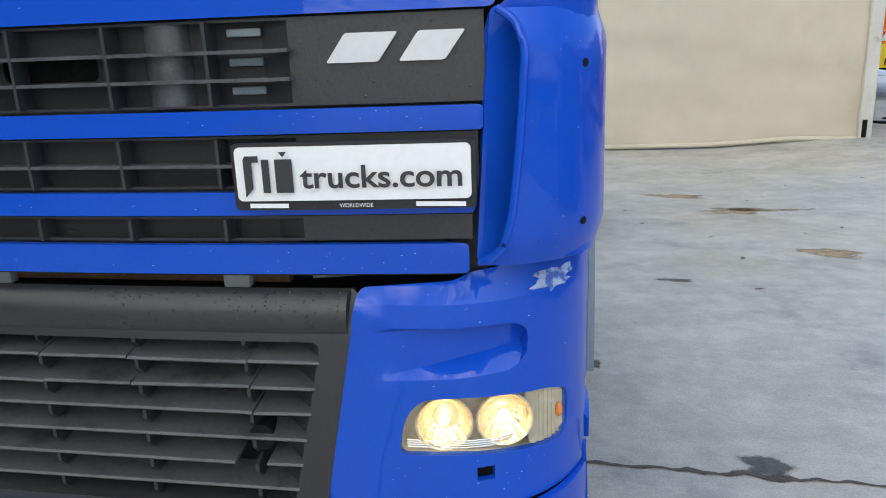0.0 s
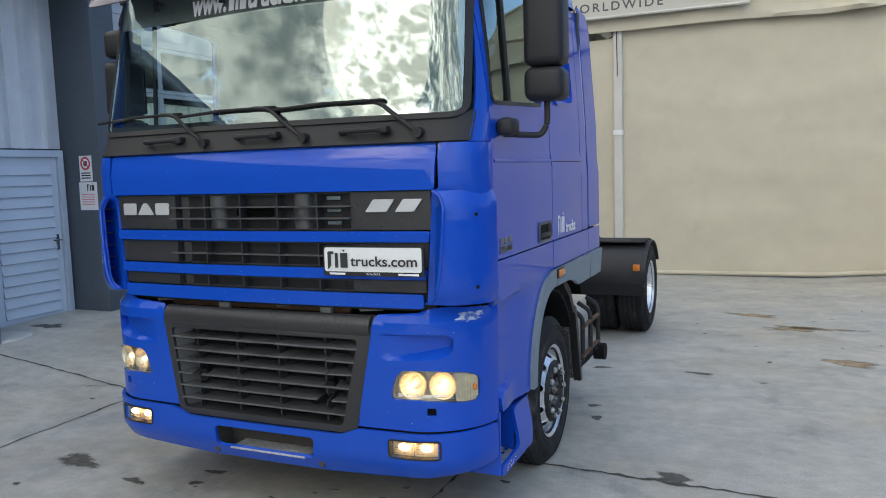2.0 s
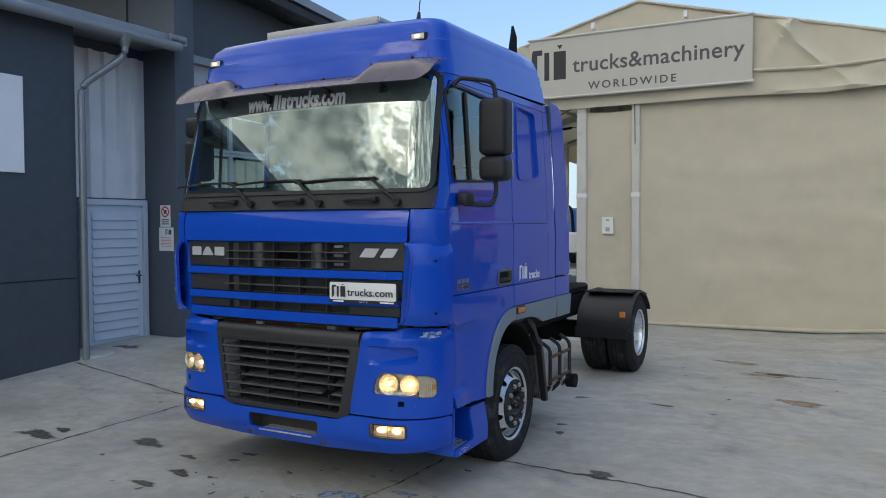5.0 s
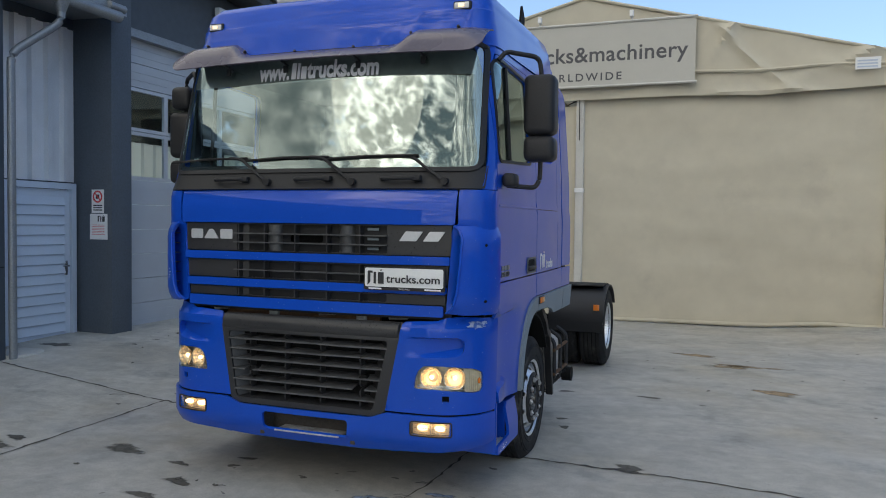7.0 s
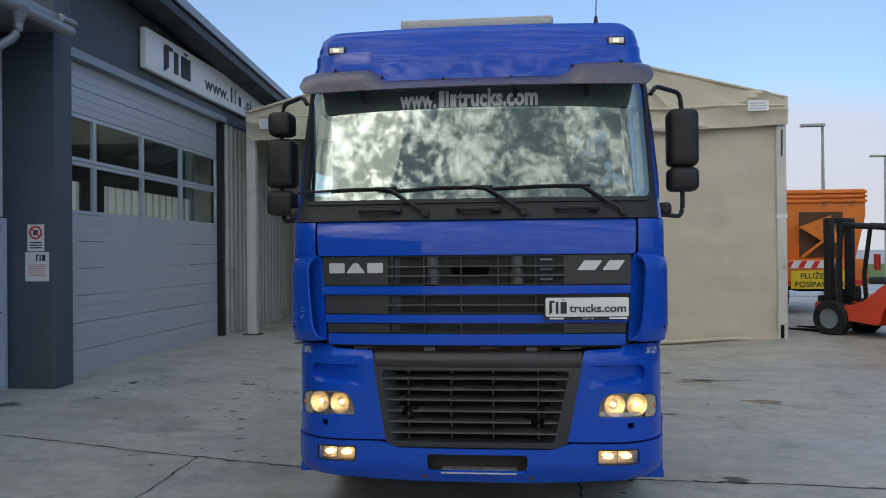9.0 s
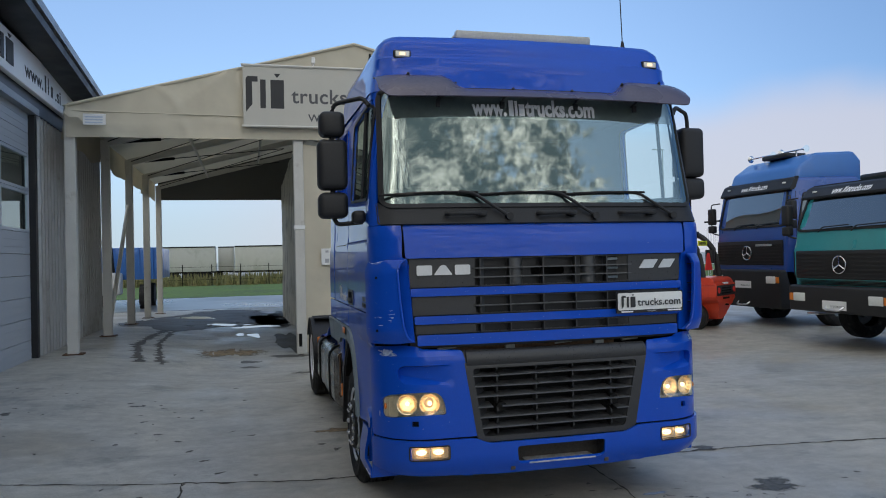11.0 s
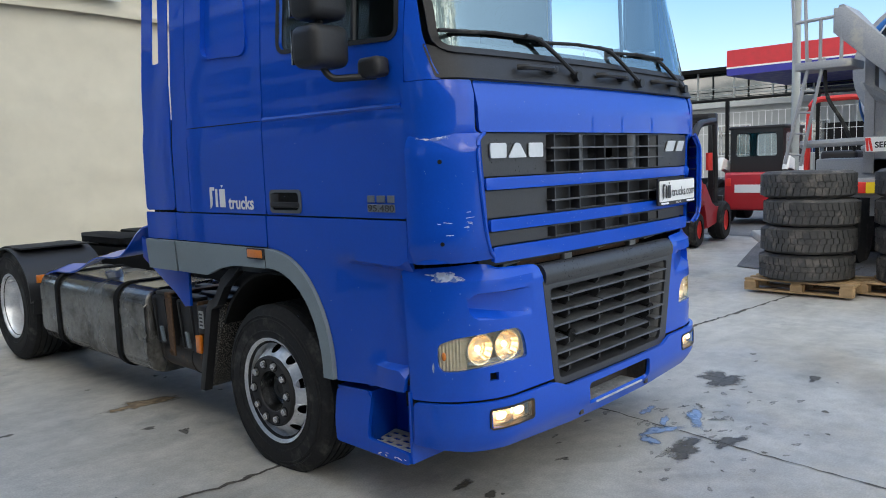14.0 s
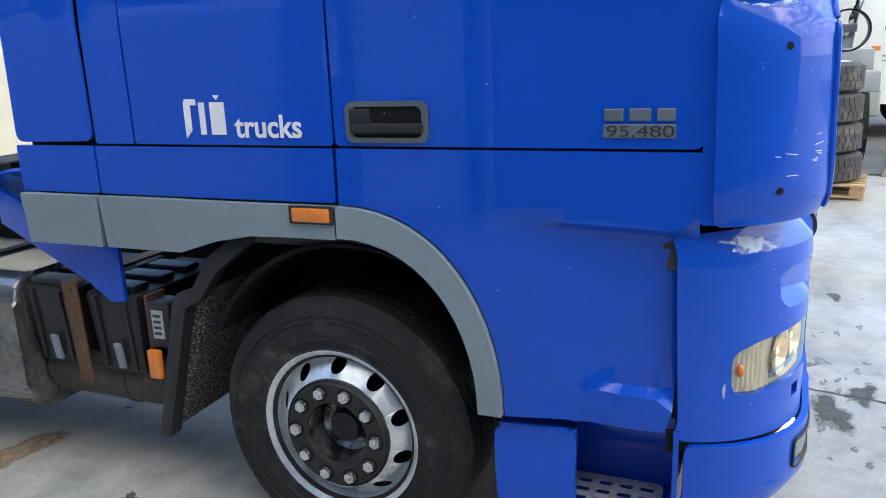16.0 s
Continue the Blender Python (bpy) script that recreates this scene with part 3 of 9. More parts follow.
def blot(x, y, rx, ry, material, seed, name="floor_stain", label="dark oily stain on the concrete", lift=0.003, turn=0.0):
    rng = random.Random(seed)
    ph = [rng.uniform(0, 6.28) for _ in range(4)]
    bm = B()
    lay = bm.verts.layers.float.new("core")
    rings = []
    for f, core in ((1.35, 0.0), (0.9, 0.55), (0.5, 0.95)):
        loop = []
        for i in range(36):
            a = 2 * math.pi * i / 36
            r = f * (1 + 0.22 * math.sin(2 * a + ph[0]) + 0.16 * math.sin(3 * a + ph[1]) + 0.12 * math.sin(5 * a + ph[2]))
            u, w = rx * r * math.cos(a), ry * r * math.sin(a)
            px, py = x + u * math.cos(turn) - w * math.sin(turn), y + u * math.sin(turn) + w * math.cos(turn)
            loop.append(bm.verts.new((px, py, gz(px, py) + lift)))
            loop[-1][lay] = core
        rings.append(loop)
    c = bm.verts.new((x, y, gz(x, y) + lift))
    c[lay] = 1.0
    for i in range(36):
        j = (i + 1) % 36
        for a, b in zip(rings, rings[1:]):
            bm.faces.new((a[i], a[j], b[j], b[i]))
        bm.faces.new((rings[-1][i], rings[-1][j], c))
    return solid(name, bm, material, label, "stain", kind="structure")


for i, (x, y, rx, ry) in enumerate([(-1.8, 0.31, 0.22, 0.1), (-1.16, 0.18, 0.1, 0.04), (-0.91, -0.14, 0.12, 0.07), (-0.96, -0.44, 0.12, 0.06), (-0.76, 0.47, 0.08, 0.04), (-0.76, 0.29, 0.06, 0.03),
                                    (-2.92, 0.02, 0.24, 0.12), (-2.84, 0.22, 0.12, 0.06), (-5.45, 3.06, 0.22, 0.13), (-4.68, 4.5, 0.07, 0.1), (1.85, 0.19, 0.24, 0.17),
                                    (2.24, -0.35, 0.09, 0.05), (1.04, 3.77, 0.09, 0.05), (1.23, 2.59, 0.06, 0.04), (1.31, 2.31, 0.06, 0.05), (1.93, 3.81, 0.12, 0.05), (1.99, 1.34, 0.14, 0.08), (-2.06, 8.6, 0.2, 0.12),
                                    (-1.15, 7.65, 0.26, 0.12), (-2.7, 4.85, 0.12, 0.06), (-2.07, 9.34, 0.25, 0.2), (-3.4, 5.1, 0.1, 0.06), (0.4, -0.2, 0.2, 0.1), (0.65, -0.36, 0.16, 0.07)]):
    blot(x, y, rx, ry, M_spot, 10 + i, lift=0.0022)
for i, (x, y) in enumerate([(-4.6, 3.5), (-4.6, 3.9), (-2.46, 2.4), (-2.32, 1.94), (-2.62, 2.78), (-2.76, 3.21), (-2.98, 3.54), (-3.2, 4.17), (-3.49, 5.27), (-1.26, 2.44), (-1.38, 2.69), (-2.04, 3.32), (-2.25, 6.42), (-2.12, 5.42)]):
    blot(x, y, 0.055, 0.03, M_spot, 130 + i, "dirt_spot", "small dark dirt spot on the concrete", 0.0032, 0.3 * (i % 5))
for i, (x, y, rx, ry) in enumerate([(2.3, 6.75, 0.3, 0.14), (2.95, 6.1, 0.4, 0.1), (3.2, 4.57, 0.3, 0.13), (2.74, 6.02, 0.3, 0.15), (-1.15, 3.25, 0.26, 0.12), (-2.4, 10.9, 0.6, 0.9)]):
    blot(x, y, rx, ry, M_rustspot, 40 + i, label="brown rust stain on the concrete", lift=0.0025)
rng = random.Random(7)
for cx, cy, k, sx, sy in ((-4.6, 5.2, 26, 0.5, 1.2), (-3.2, 4.6, 14, 0.35, 0.9), (-1.2, 2.7, 14, 0.9, 1.2), (1.2, -0.2, 16, 0.7, 0.45), (-0.9, -0.1, 10, 0.5, 0.3), (2.6, 5.6, 22, 1.2, 1.8)):
    for i in range(k):
        blot(rng.gauss(cx, sx), rng.gauss(cy, sy), rng.uniform(0.012, 0.05), rng.uniform(0.008, 0.025), M_spot, rng.random(), "dirt_spot", "small dark dirt spot on the concrete", 0.0035, rng.uniform(0, 3))
M_flake = patchy(mat("flaked_surface", (0.24, 0.235, 0.22), 0.6, vary=0.35, fine=25, coarse=5), 1.2, 30.0)
rng = random.Random(19)
for i in range(70):
    a, b = rng.gauss(0.75, 0.55), rng.gauss(-0.15, 0.3)
    blot(a, b, rng.uniform(0.012, 0.05), rng.uniform(0.008, 0.02), M_flake, rng.random(), "worn_flake", "grey worn flake in the concrete surface", 0.0028, rng.uniform(-0.6, 0.6))
# small puddles: the sky they mirror is painted in as pale blue
M_skypuddle = patchy(mat("puddle_sky_blue", (0.2, 0.29, 0.46), 0.3, vary=0.35, fine=30, coarse=7), 1.5, 9.0)
for i, (x, y, rx, ry, tn) in enumerate([(0.93, -0.03, 0.2, 0.06, 0.5), (0.58, 0.04, 0.16, 0.06, -0.3), (0.4, 0.02, 0.1, 0.05, 0.8), (0.88, 0.28, 0.1, 0.04, 0.2), (0.76, 0.1, 0.12, 0.03, 0.4)]):
    blot(x, y, rx, ry, M_skypuddle, 60 + i, "sky_puddle", "shallow puddle coloured pale blue for the mirrored sky", 0.0045, tn)
for i, (x, y, rx, ry) in enumerate([(-3.65, 20.8, 0.45, 0.8), (-2.65, 17.9, 0.5, 0.35), (-1.89, 17.0, 0.5, 0.4), (-1.92, 14.4, 0.14, 0.5), (-2.26, 14.8, 0.12, 0.3)]):
    blot(x, y, rx, ry, M_water, 80 + i, "puddle", "shallow rain puddle under the tent", 0.006)
# damp concrete, its dark colour also standing for the mirrored gable and roof
M_damp_mirror = patchy(mat("damp_dark_reflection", (0.085, 0.08, 0.072), 0.6, vary=0.25, fine=8, coarse=1.5, spec=0.2), 1.2, 1.1, 0.2, 0.45)
for i, (x, y, rx, ry) in enumerate([(-2.9, 20.4, 2.3, 3.0), (-4.2, 17.2, 1.0, 1.6), (-1.4, 19.6, 0.7, 3.2), (-1.15, 12.6, 0.22, 2.2), (-1.3, 9.9, 0.3, 0.2)]):
    blot(x, y, rx, ry, M_damp_mirror, 95 + i, "damp_reflection_patch", "damp concrete under the tent with the gable's dark reflection painted in", 0.0045)
M_track = patchy(mat("tyre_track_dirt", (0.12, 0.105, 0.09), 0.7, vary=0.3), 1.8, 3.5, 0.22, 0.6)
for k, line in enumerate(([(-3.9, 9.2), (-4.05, 10.2), (-4.28, 12.0), (-4.2, 14.0), (-3.9, 16.5)], [(-3.5, 9.0), (-3.62, 9.8), (-3.9, 12.3), (-3.88, 14.8), (-3.7, 17.0)])):
    joint(line, 0.15 - 0.04 * k, 0.05, 62 + k, "tyre_track", "dark curved tyre track on the concrete").data.materials[0] = M_track


# ---- far surroundings ----
M_grass = mat("grass_green", (0.09, 0.16, 0.03), 0.9, vary=0.4, fine=3, coarse=0.2, bump=0.5)
M_weed = mat("dry_weed", (0.2, 0.19, 0.08), 0.9, vary=0.5, fine=6, rnd=0.3)
M_wet = mat("wet_road", (0.16, 0.165, 0.17), 0.3, vary=0.15, fine=4, coarse=0.2)
M_trailer = mat("trailer_tarp", (0.5, 0.5, 0.47), 0.6, vary=0.05, stain=(0.4, 0.4, 0.36), stain_at=(0.5, 0.7), stain_scale=0.6)
bm = B()
box(bm, -120, 60, 26.0, 37.0, -0.5, 0.012)
solid("road", bm, M_wet, "damp grey access road beyond the tent", "road", kind="structure")
bm = B()
box(bm, -160, 90, 37.0, 95, -0.5, 0.03)
solid("lawn", bm, M_grass, "green grass strip along the fence", "grass", kind="structure")
rng = random.Random(3)
bm = B()
for i in range(2600):
    x, y = rng.uniform(-16, 8), rng.uniform(57, 66)
    h, w = rng.uniform(0.4, 1.15), rng.uniform(0.05, 0.16)
    a = rng.uniform(0, 3.14)
    d = Vector((math.cos(a), math.sin(a), 0)) * w
    lean = Vector((rng.uniform(-0.2, 0.2), rng.uniform(-0.2, 0.2), h))
    b0 = Vector((x, y, 0.0))
    bm.faces.new([bm.verts.new(q) for q in (b0 - d, b0 + d, b0 + lean + d * 0.2)])
solid("weeds", bm, M_weed, "tall dry weeds along the far fence", "weeds", kind="stuff")


def trailer(x0, x1, y, tone=None):
    t = thing("semi_trailer", "parked white curtain-side semi-trailer beyond the field", "trailer", ((x0 + x1) / 2, y, 0), "far trailers")
    w = (x1 - x0) / 2
    bm = B()
    box(bm, -w, w, 0, 2.5, 0.95, 3.45, 0.05)
    body = part("body", bm, tone or M_trailer, t)
    for i in range(1, int(w * 2 / 0.6)):
        part("stay", box(B(), -w + i * 0.6 - 0.02, -w + i * 0.6 + 0.02, -0.02, 0.0, 1.0, 3.4), tone or M_trailer, body)
    bm = B()
    box(bm, -w, w, -0.02, 2.4, 0.8, 0.95)
    box(bm, -w, w, -0.04, 0.0, 3.38, 3.5)
    pieces("side_rail", bm, M_dark, t)
    for k in range(3):
        bm = B()
        c = w - 1.6 - k * 1.2
        cyl(bm, (c, 0.05, 0.5), (c, 0.4, 0.5), 0.5, seg=16)
        part("wheel", bm, M_rubber, t)
    return t


trailer(-20, -5.2, 76)
trailer(-5.0, -3.4, 78)
trailer(-3.3, 10.0, 75)
trailer(-34.5, -21.0, 77)


def far_fence():
    t = thing("wire_fence", "thin wire fence with steel posts along the field", "fence", (0, 58, 0))
    for i in range(14):
        bm = B()
        cyl(bm, (-18 + i * 2.2, 0, 0), (-18 + i * 2.2, 0, 1.7), 0.035, seg=8)
        part("post", bm, M_dark, t)
    for z in (0.5, 1.0, 1.5):
        bm = B()
        tube(bm, [(-18, 0, z), (11, 0, z)], 0.012, 5)
        part("wire", bm, M_dark, t)


far_fence()

# ---- workshop building ----
XW = -5.75


def corrugate(bm, x, y0, y1, z0, z1, pitch=0.22, depth=0.035):
    """Upright trapezoid sheet metal in a plane of constant x."""
    y, pts = y0, []
    while y < y1:
        for dy, d in ((0, 0), (0.55, 0), (0.65, depth), (0.9, depth)):
            if y + dy * pitch <= y1:
                pts.append((y + dy * pitch, x + d))
        y += pitch
    pts.append((y1, x))
    lo = [bm.verts.new((q, p, z0)) for p, q in pts]
    hi = [bm.verts.new((q, p, z1)) for p, q in pts]
    for i in range(len(pts) - 1):
        bm.faces.new((lo[i], lo[i + 1], hi[i + 1], hi[i]))
    return bm


bm = B()
box(bm, -6.4, -5.35, -26.0, 2.22, -0.2, 4.62)
wall_low = solid("wall_office", bm, M_wall, "dark anthracite clad wall with a joint at knee height", "wall", kind="structure")
bm = B()
box(bm, -5.36, -5.344, -26.0, 2.2, 1.22, 1.235)
part("trim", bm, M_black, wall_low)
bm = B()
box(bm, -6.45, -6.06, 2.2, 4.1, -0.2, 4.7)
solid("wall_recess", bm, M_wall, "dark wall behind the light sheet cladding", "wall", kind="structure")
bm = B()
corrugate(bm, -6.05, 2.23, 3.92, 2.32, 4.45, 0.26, 0.055)
solid("cladding", bm, M_corr, "light grey ribbed sheet metal above the door", "cladding", kind="structure", angle=20)


def side_door():
    t = thing("door_1", "closed blue-grey louvred steel door in a grey frame", "door", (-6.03, 3.32, 0.1))
    t["kind"] = "structure"
    bm = B()
    prism(bm, [(-0.58, 0), (-0.58, 2.2), (0.58, 2.2), (0.58, 0), (0.5, 0), (0.5, 2.12), (-0.5, 2.12), (-0.5, 0)], "x", -0.05, 0.05, 0.006)
    part("door_frame", bm, M_door, t)
    bm = B()
    prism(bm, [(-0.49, 0.03), (-0.49, 2.11), (0.49, 2.11), (0.49, 0.03)], "x", -0.03, 0.012)
    part("door_leaf", bm, M_door, t)
    for i in range(14):
        z = 0.14 + i * 0.135
        bm = B()
        prism(bm, [(0.045, z), (0.016, z + 0.112), (0.01, z + 0.112), (0.01, z - 0.012)], "y", -0.39, 0.39)
        part("slat", bm, M_door, t)
    bm = B()
    tube(bm, [(0.03, 0.42, 1.05), (0.09, 0.42, 1.05), (0.09, 0.3, 1.05)], 0.011, 8, 0.02)
    box(bm, 0.01, 0.025, 0.395, 0.445, 0.92, 1.12, 0.004)
    part("door_handle", bm, M_chrome, t)


side_door()

bm = B()
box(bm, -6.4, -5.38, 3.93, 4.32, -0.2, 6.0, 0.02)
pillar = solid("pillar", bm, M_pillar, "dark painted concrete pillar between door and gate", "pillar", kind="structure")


def gutter():
    t = thing("gutter", "grey zinc roof gutter with a bent downpipe", "gutter", (0, 0, 0))
    bm = B()
    tube(bm, [(-5.02, -26.2, 4.5), (-5.02, 3.7, 4.5)], 0.075, 14)
    part("channel", bm, M_gutter, t)
    bm = B()
    tube(bm, [(-5.02, 2.75, 4.45), (-5.02, 2.75, 4.2), (-5.3, 2.28, 3.75), (-5.3, 2.28, 0.1)], 0.048, 12, 0.12)
    part("downpipe", bm, M_gutter, t)
    bm = B()
    cyl(bm, (-5.02, 2.75, 4.32), (-5.02, 2.75, 4.5), 0.05, 0.11, 14)
    part("funnel", bm, M_gutter, t)
    bm = B()
    tube(bm, [(-5.05, 3.55, 4.63), (-5.05, 3.82, 4.63)], 0.055, 12)
    part("pipe_end", bm, M_gutter, t)


gutter()
bm = B()
prism(bm, [(-5.08, 4.56), (-5.08, 4.68), (-9.5, 4.9), (-9.5, 4.75)], "y", -26.2, 3.9)
solid("roof_office", bm, M_gutter, "low sheet metal roof over the office", "roof", kind="structure")
bm = B()
box(bm, -5.36, -5.33, 0.3, 1.5, 2.57, 3.75)
solid("office_sign", bm, M_signwhite, "pale blank panel on the dark office wall", "sign")

bm = B()
lathe(bm, [(0.3, -0.03), (0.3, 0.012), (0.29, 0.02), (0.06, 0.022), (0.0005, 0.022)], (-5.5, 2.5, gz(-5.5, 2.5)), "z", 40)
solid("drain_cover", bm, mat("pale_cover", (0.55, 0.54, 0.5), 0.7, vary=0.15, bump=0.2), "pale round concrete drain cover at the wall foot", "drain cover")

# hall front above and beside the gate
bm = B()
prism(bm, [(4.32, 4.52), (4.32, 6.0), (7.0, 5.85), (15.5, 5.22), (15.5, 4.52)], "x", -6.4, -5.62)
hall_front = solid("wall_gable", bm, M_wall, "dark grey gable front over the gate", "wall", kind="structure")
bm = B()
prism(bm, [(2.4, 6.22), (3.5, 6.18), (15.8, 5.28), (15.8, 5.16), (3.5, 6.02), (2.4, 6.06)], "x", -12.0, -5.0)
solid("roof_hall", bm, M_gutter, "grey sheet metal hall roof with a projecting verge", "roof", kind="structure")
bm = B()
prism(bm, [(3.5, 5.98), (15.8, 5.12), (15.8, 4.98), (3.5, 5.84)], "x", -5.55, -5.04)
solid("verge_board", bm, M_black, "black board under the roof verge", "trim", kind="structure")
bm = B()
box(bm, -12.0, -6.3, 4.1, 16.2, -0.2, 0.0)
box(bm, -9.1, -9.0, 3.9, 16.2, -0.2, 0.6)
box(bm, -9.1, -9.0, 3.9, 16.2, 3.42, 5.6)
box(bm, -9.1, -9.0, 10.5, 11.4, 0.6, 3.42)
box(bm, -12.0, -6.3, 16.0, 16.2, -0.2, 5.1)
box(bm, -9.6, -9.4, -26, 3.9, -0.2, 4.75)
box(bm, -9.5, -6.4, -26.0, -25.9, -0.2, 4.7)
box(bm, -12.0, -6.4, 3.9, 4.1, -0.2, 6.0)
solid("wall_back", bm, M_wall, "dark inner walls of the hall", "wall", kind="structure")


def gate():
    t = thing("gate", "closed grey sectional gate with two rows of windows", "gate", (XW, 0, 0))
    t["kind"] = "structure"
    y0, y1 = 4.1, 9.88
    z = 0.16
    rows = [(z + i * 0.375, z + (i + 1) * 0.375 - 0.008) for i in range(6)] + [(3.8, 4.15), (4.158, 4.52)]
    for a, b in rows:
        bm = B()
        box(bm, -0.06, 0.0, y0, y1, a, b, 0.004, 1)
        for k in (0.32, 0.65):
            box(bm, -0.01, 0.007, y0, y1, a + (b - a) * k - 0.007, a + (b - a) * k + 0.007)
        part("panel", bm, M_gate, t)
    ys = [y0, 5.47, 6.87, 8.28, y1]
    for lo, hi in ((2.41, 3.13), (3.14, 3.79)):
        for a, b in zip(ys, ys[1:]):
            bm = B()
            o, h = [(a + 0.0, lo), (b, lo), (b, hi), (a, hi)], [(a + 0.04, lo + 0.05), (b - 0.04, lo + 0.05), (b - 0.04, hi - 0.05), (a + 0.04, hi - 0.05)]
            sheet(bm, o, lambda u, v: (0.0, u, v), 0.05, [h], 0.4)
            part("window_frame", bm, M_gateframe, t)
            bm = B()
            sheet(bm, [(a + 0.03, lo + 0.04), (b - 0.03, lo + 0.04), (b - 0.03, hi - 0.04), (a + 0.03, hi - 0.04)], lambda u, v: (-0.03, u, v), 0.0, (), 2.0)
            part("pane", bm, M_clear, t).visible_shadow = False
    bm = B()
    box(bm, -0.1, 0.14, y0, y1 + 0.2, 4.5, 4.62)
    part("lintel", bm, M_gutter, t)
    bm = B()
    box(bm, -0.12, 0.1, y1 + 0.03, y1 + 0.16, 0.12, 4.5)
    part("guide", bm, M_black, t)
    bm = B()
    box(bm, -0.12, 0.06, y1 + 0.17, y1 + 0.3, 0.12, 4.5)
    part("jamb", bm, M_gutter, t)
    bm = B()
    box(bm, -0.07, 0.01, y0, y1, 0.1, 0.16)
    part("seal", bm, M_rubber, t)


gate()
M_halllight = mat("translucent_sheet", (0.75, 0.8, 0.8), 0.6, vary=0.06)
hn, hl = M_halllight.node_tree.nodes, M_halllight.node_tree.links
h_tr, h_mx = hn.new("ShaderNodeBsdfTranslucent"), hn.new("ShaderNodeMixShader")
h_tr.inputs["Color"].default_value = (0.72, 0.8, 0.8, 1)
h_mx.inputs["Fac"].default_value = 0.75
hl.new(hn["Principled BSDF"].outputs["BSDF"], h_mx.inputs[1])
hl.new(h_tr.outputs["BSDF"], h_mx.inputs[2])
hl.new(h_mx.outputs["Shader"], hn["Material Output"].inputs["Surface"])
for a, b in ((4.1, 10.5), (11.4, 16.0)):
    bm = B()
    corrugate(bm, -9.07, a, b, 0.6, 3.42, 0.36, 0.05)
    solid("wall_daylight", bm, M_halllight, "pale translucent ribbed sheet letting daylight into the hall", "sheet", kind="structure", angle=20)
bm = B()
corrugate(bm, -5.68, 10.05, 16.2, 0.0, 4.55, 0.24, 0.04)
box(bm, -6.3, -5.72, 10.05, 16.2, -0.1, 4.6)
solid("wall_side", bm, mat("weathered_sheet", (0.44, 0.435, 0.415), 0.5, 0.1, vary=0.1, stain=(0.3, 0.28, 0.25), stain_at=(0.5, 0.75), stain_scale=1.5), "light grey corrugated hall wall beside the tent", "wall", kind="structure", angle=20)


def plain_mark(bm, x0, z0, w, h, at, d=0.012):
    """The yard owner's mark as plain shapes: a hooked bar, an upright bar, a block and a small wedge."""
    shapes = ([(0.0, 0.0), (0.16, 0.2), (0.16, 0.78), (0.3, 0.78), (0.3, 0.92), (0.04, 0.92), (0.0, 0.84)],
              [(0.36, 0.1), (0.5, 0.1), (0.5, 0.84), (0.36, 0.84)],
              [(0.62, 0.1), (0.96, 0.1), (0.96, 0.84), (0.62, 0.84)],
              [(0.71, 1.0), (0.79, 0.89), (0.87, 1.0)])
    for shape in shapes:
        p = [(x0 + a * w, z0 + b * h) for a, b in shape]
        k = len(p)
        lo3, hi3 = [bm.verts.new(at(u, v, 0)) for u, v in p], [bm.verts.new(at(u, v, d)) for u, v in p]
        bm.faces.new(lo3)
        bm.faces.new(hi3)
        for i in range(k):
            bm.faces.new((lo3[i], lo3[(i + 1) % k], hi3[(i + 1) % k], hi3[i]))
    return bm


def hall_sign():
    t = thing("wall_sign", "long white sign board with dark lettering on the hall front", "sign", (-5.6, 0, 0))
    bm = B()
    box(bm, 0.0, 0.1, 6.5, 12.3, 4.78, 5.42, 0.006)
    part("board", bm, M_signwhite, t)
    bm = B()
    plain_mark(bm, 7.1, 4.86, 1.05, 0.5, lambda u, v, d: (0.1 + d, u, v))
    pieces("mark", bm, M_text, t)
    words("www.", 0.36, Matrix.Translation((0.103, 8.75, 4.93)) @ Euler((radians(90), 0, radians(90))).to_matrix().to_4x4(), M_text, t, width=1.15, bold=0.004)
    bm = B()
    for i, (w, h) in enumerate(((0.09, 0.3), (0.05, 0.3), (0.13, 0.2))):
        box(bm, 0.1, 0.105, 10.02 + i * 0.22, 10.02 + i * 0.22 + w, 4.93, 4.93 + h)
    pieces("mark", bm, M_text, t)
    words(".si", 0.36, Matrix.Translation((0.103, 10.75, 4.93)) @ Euler((radians(90), 0, radians(90))).to_matrix().to_4x4(), M_text, t, width=0.42, bold=0.004)


hall_sign()


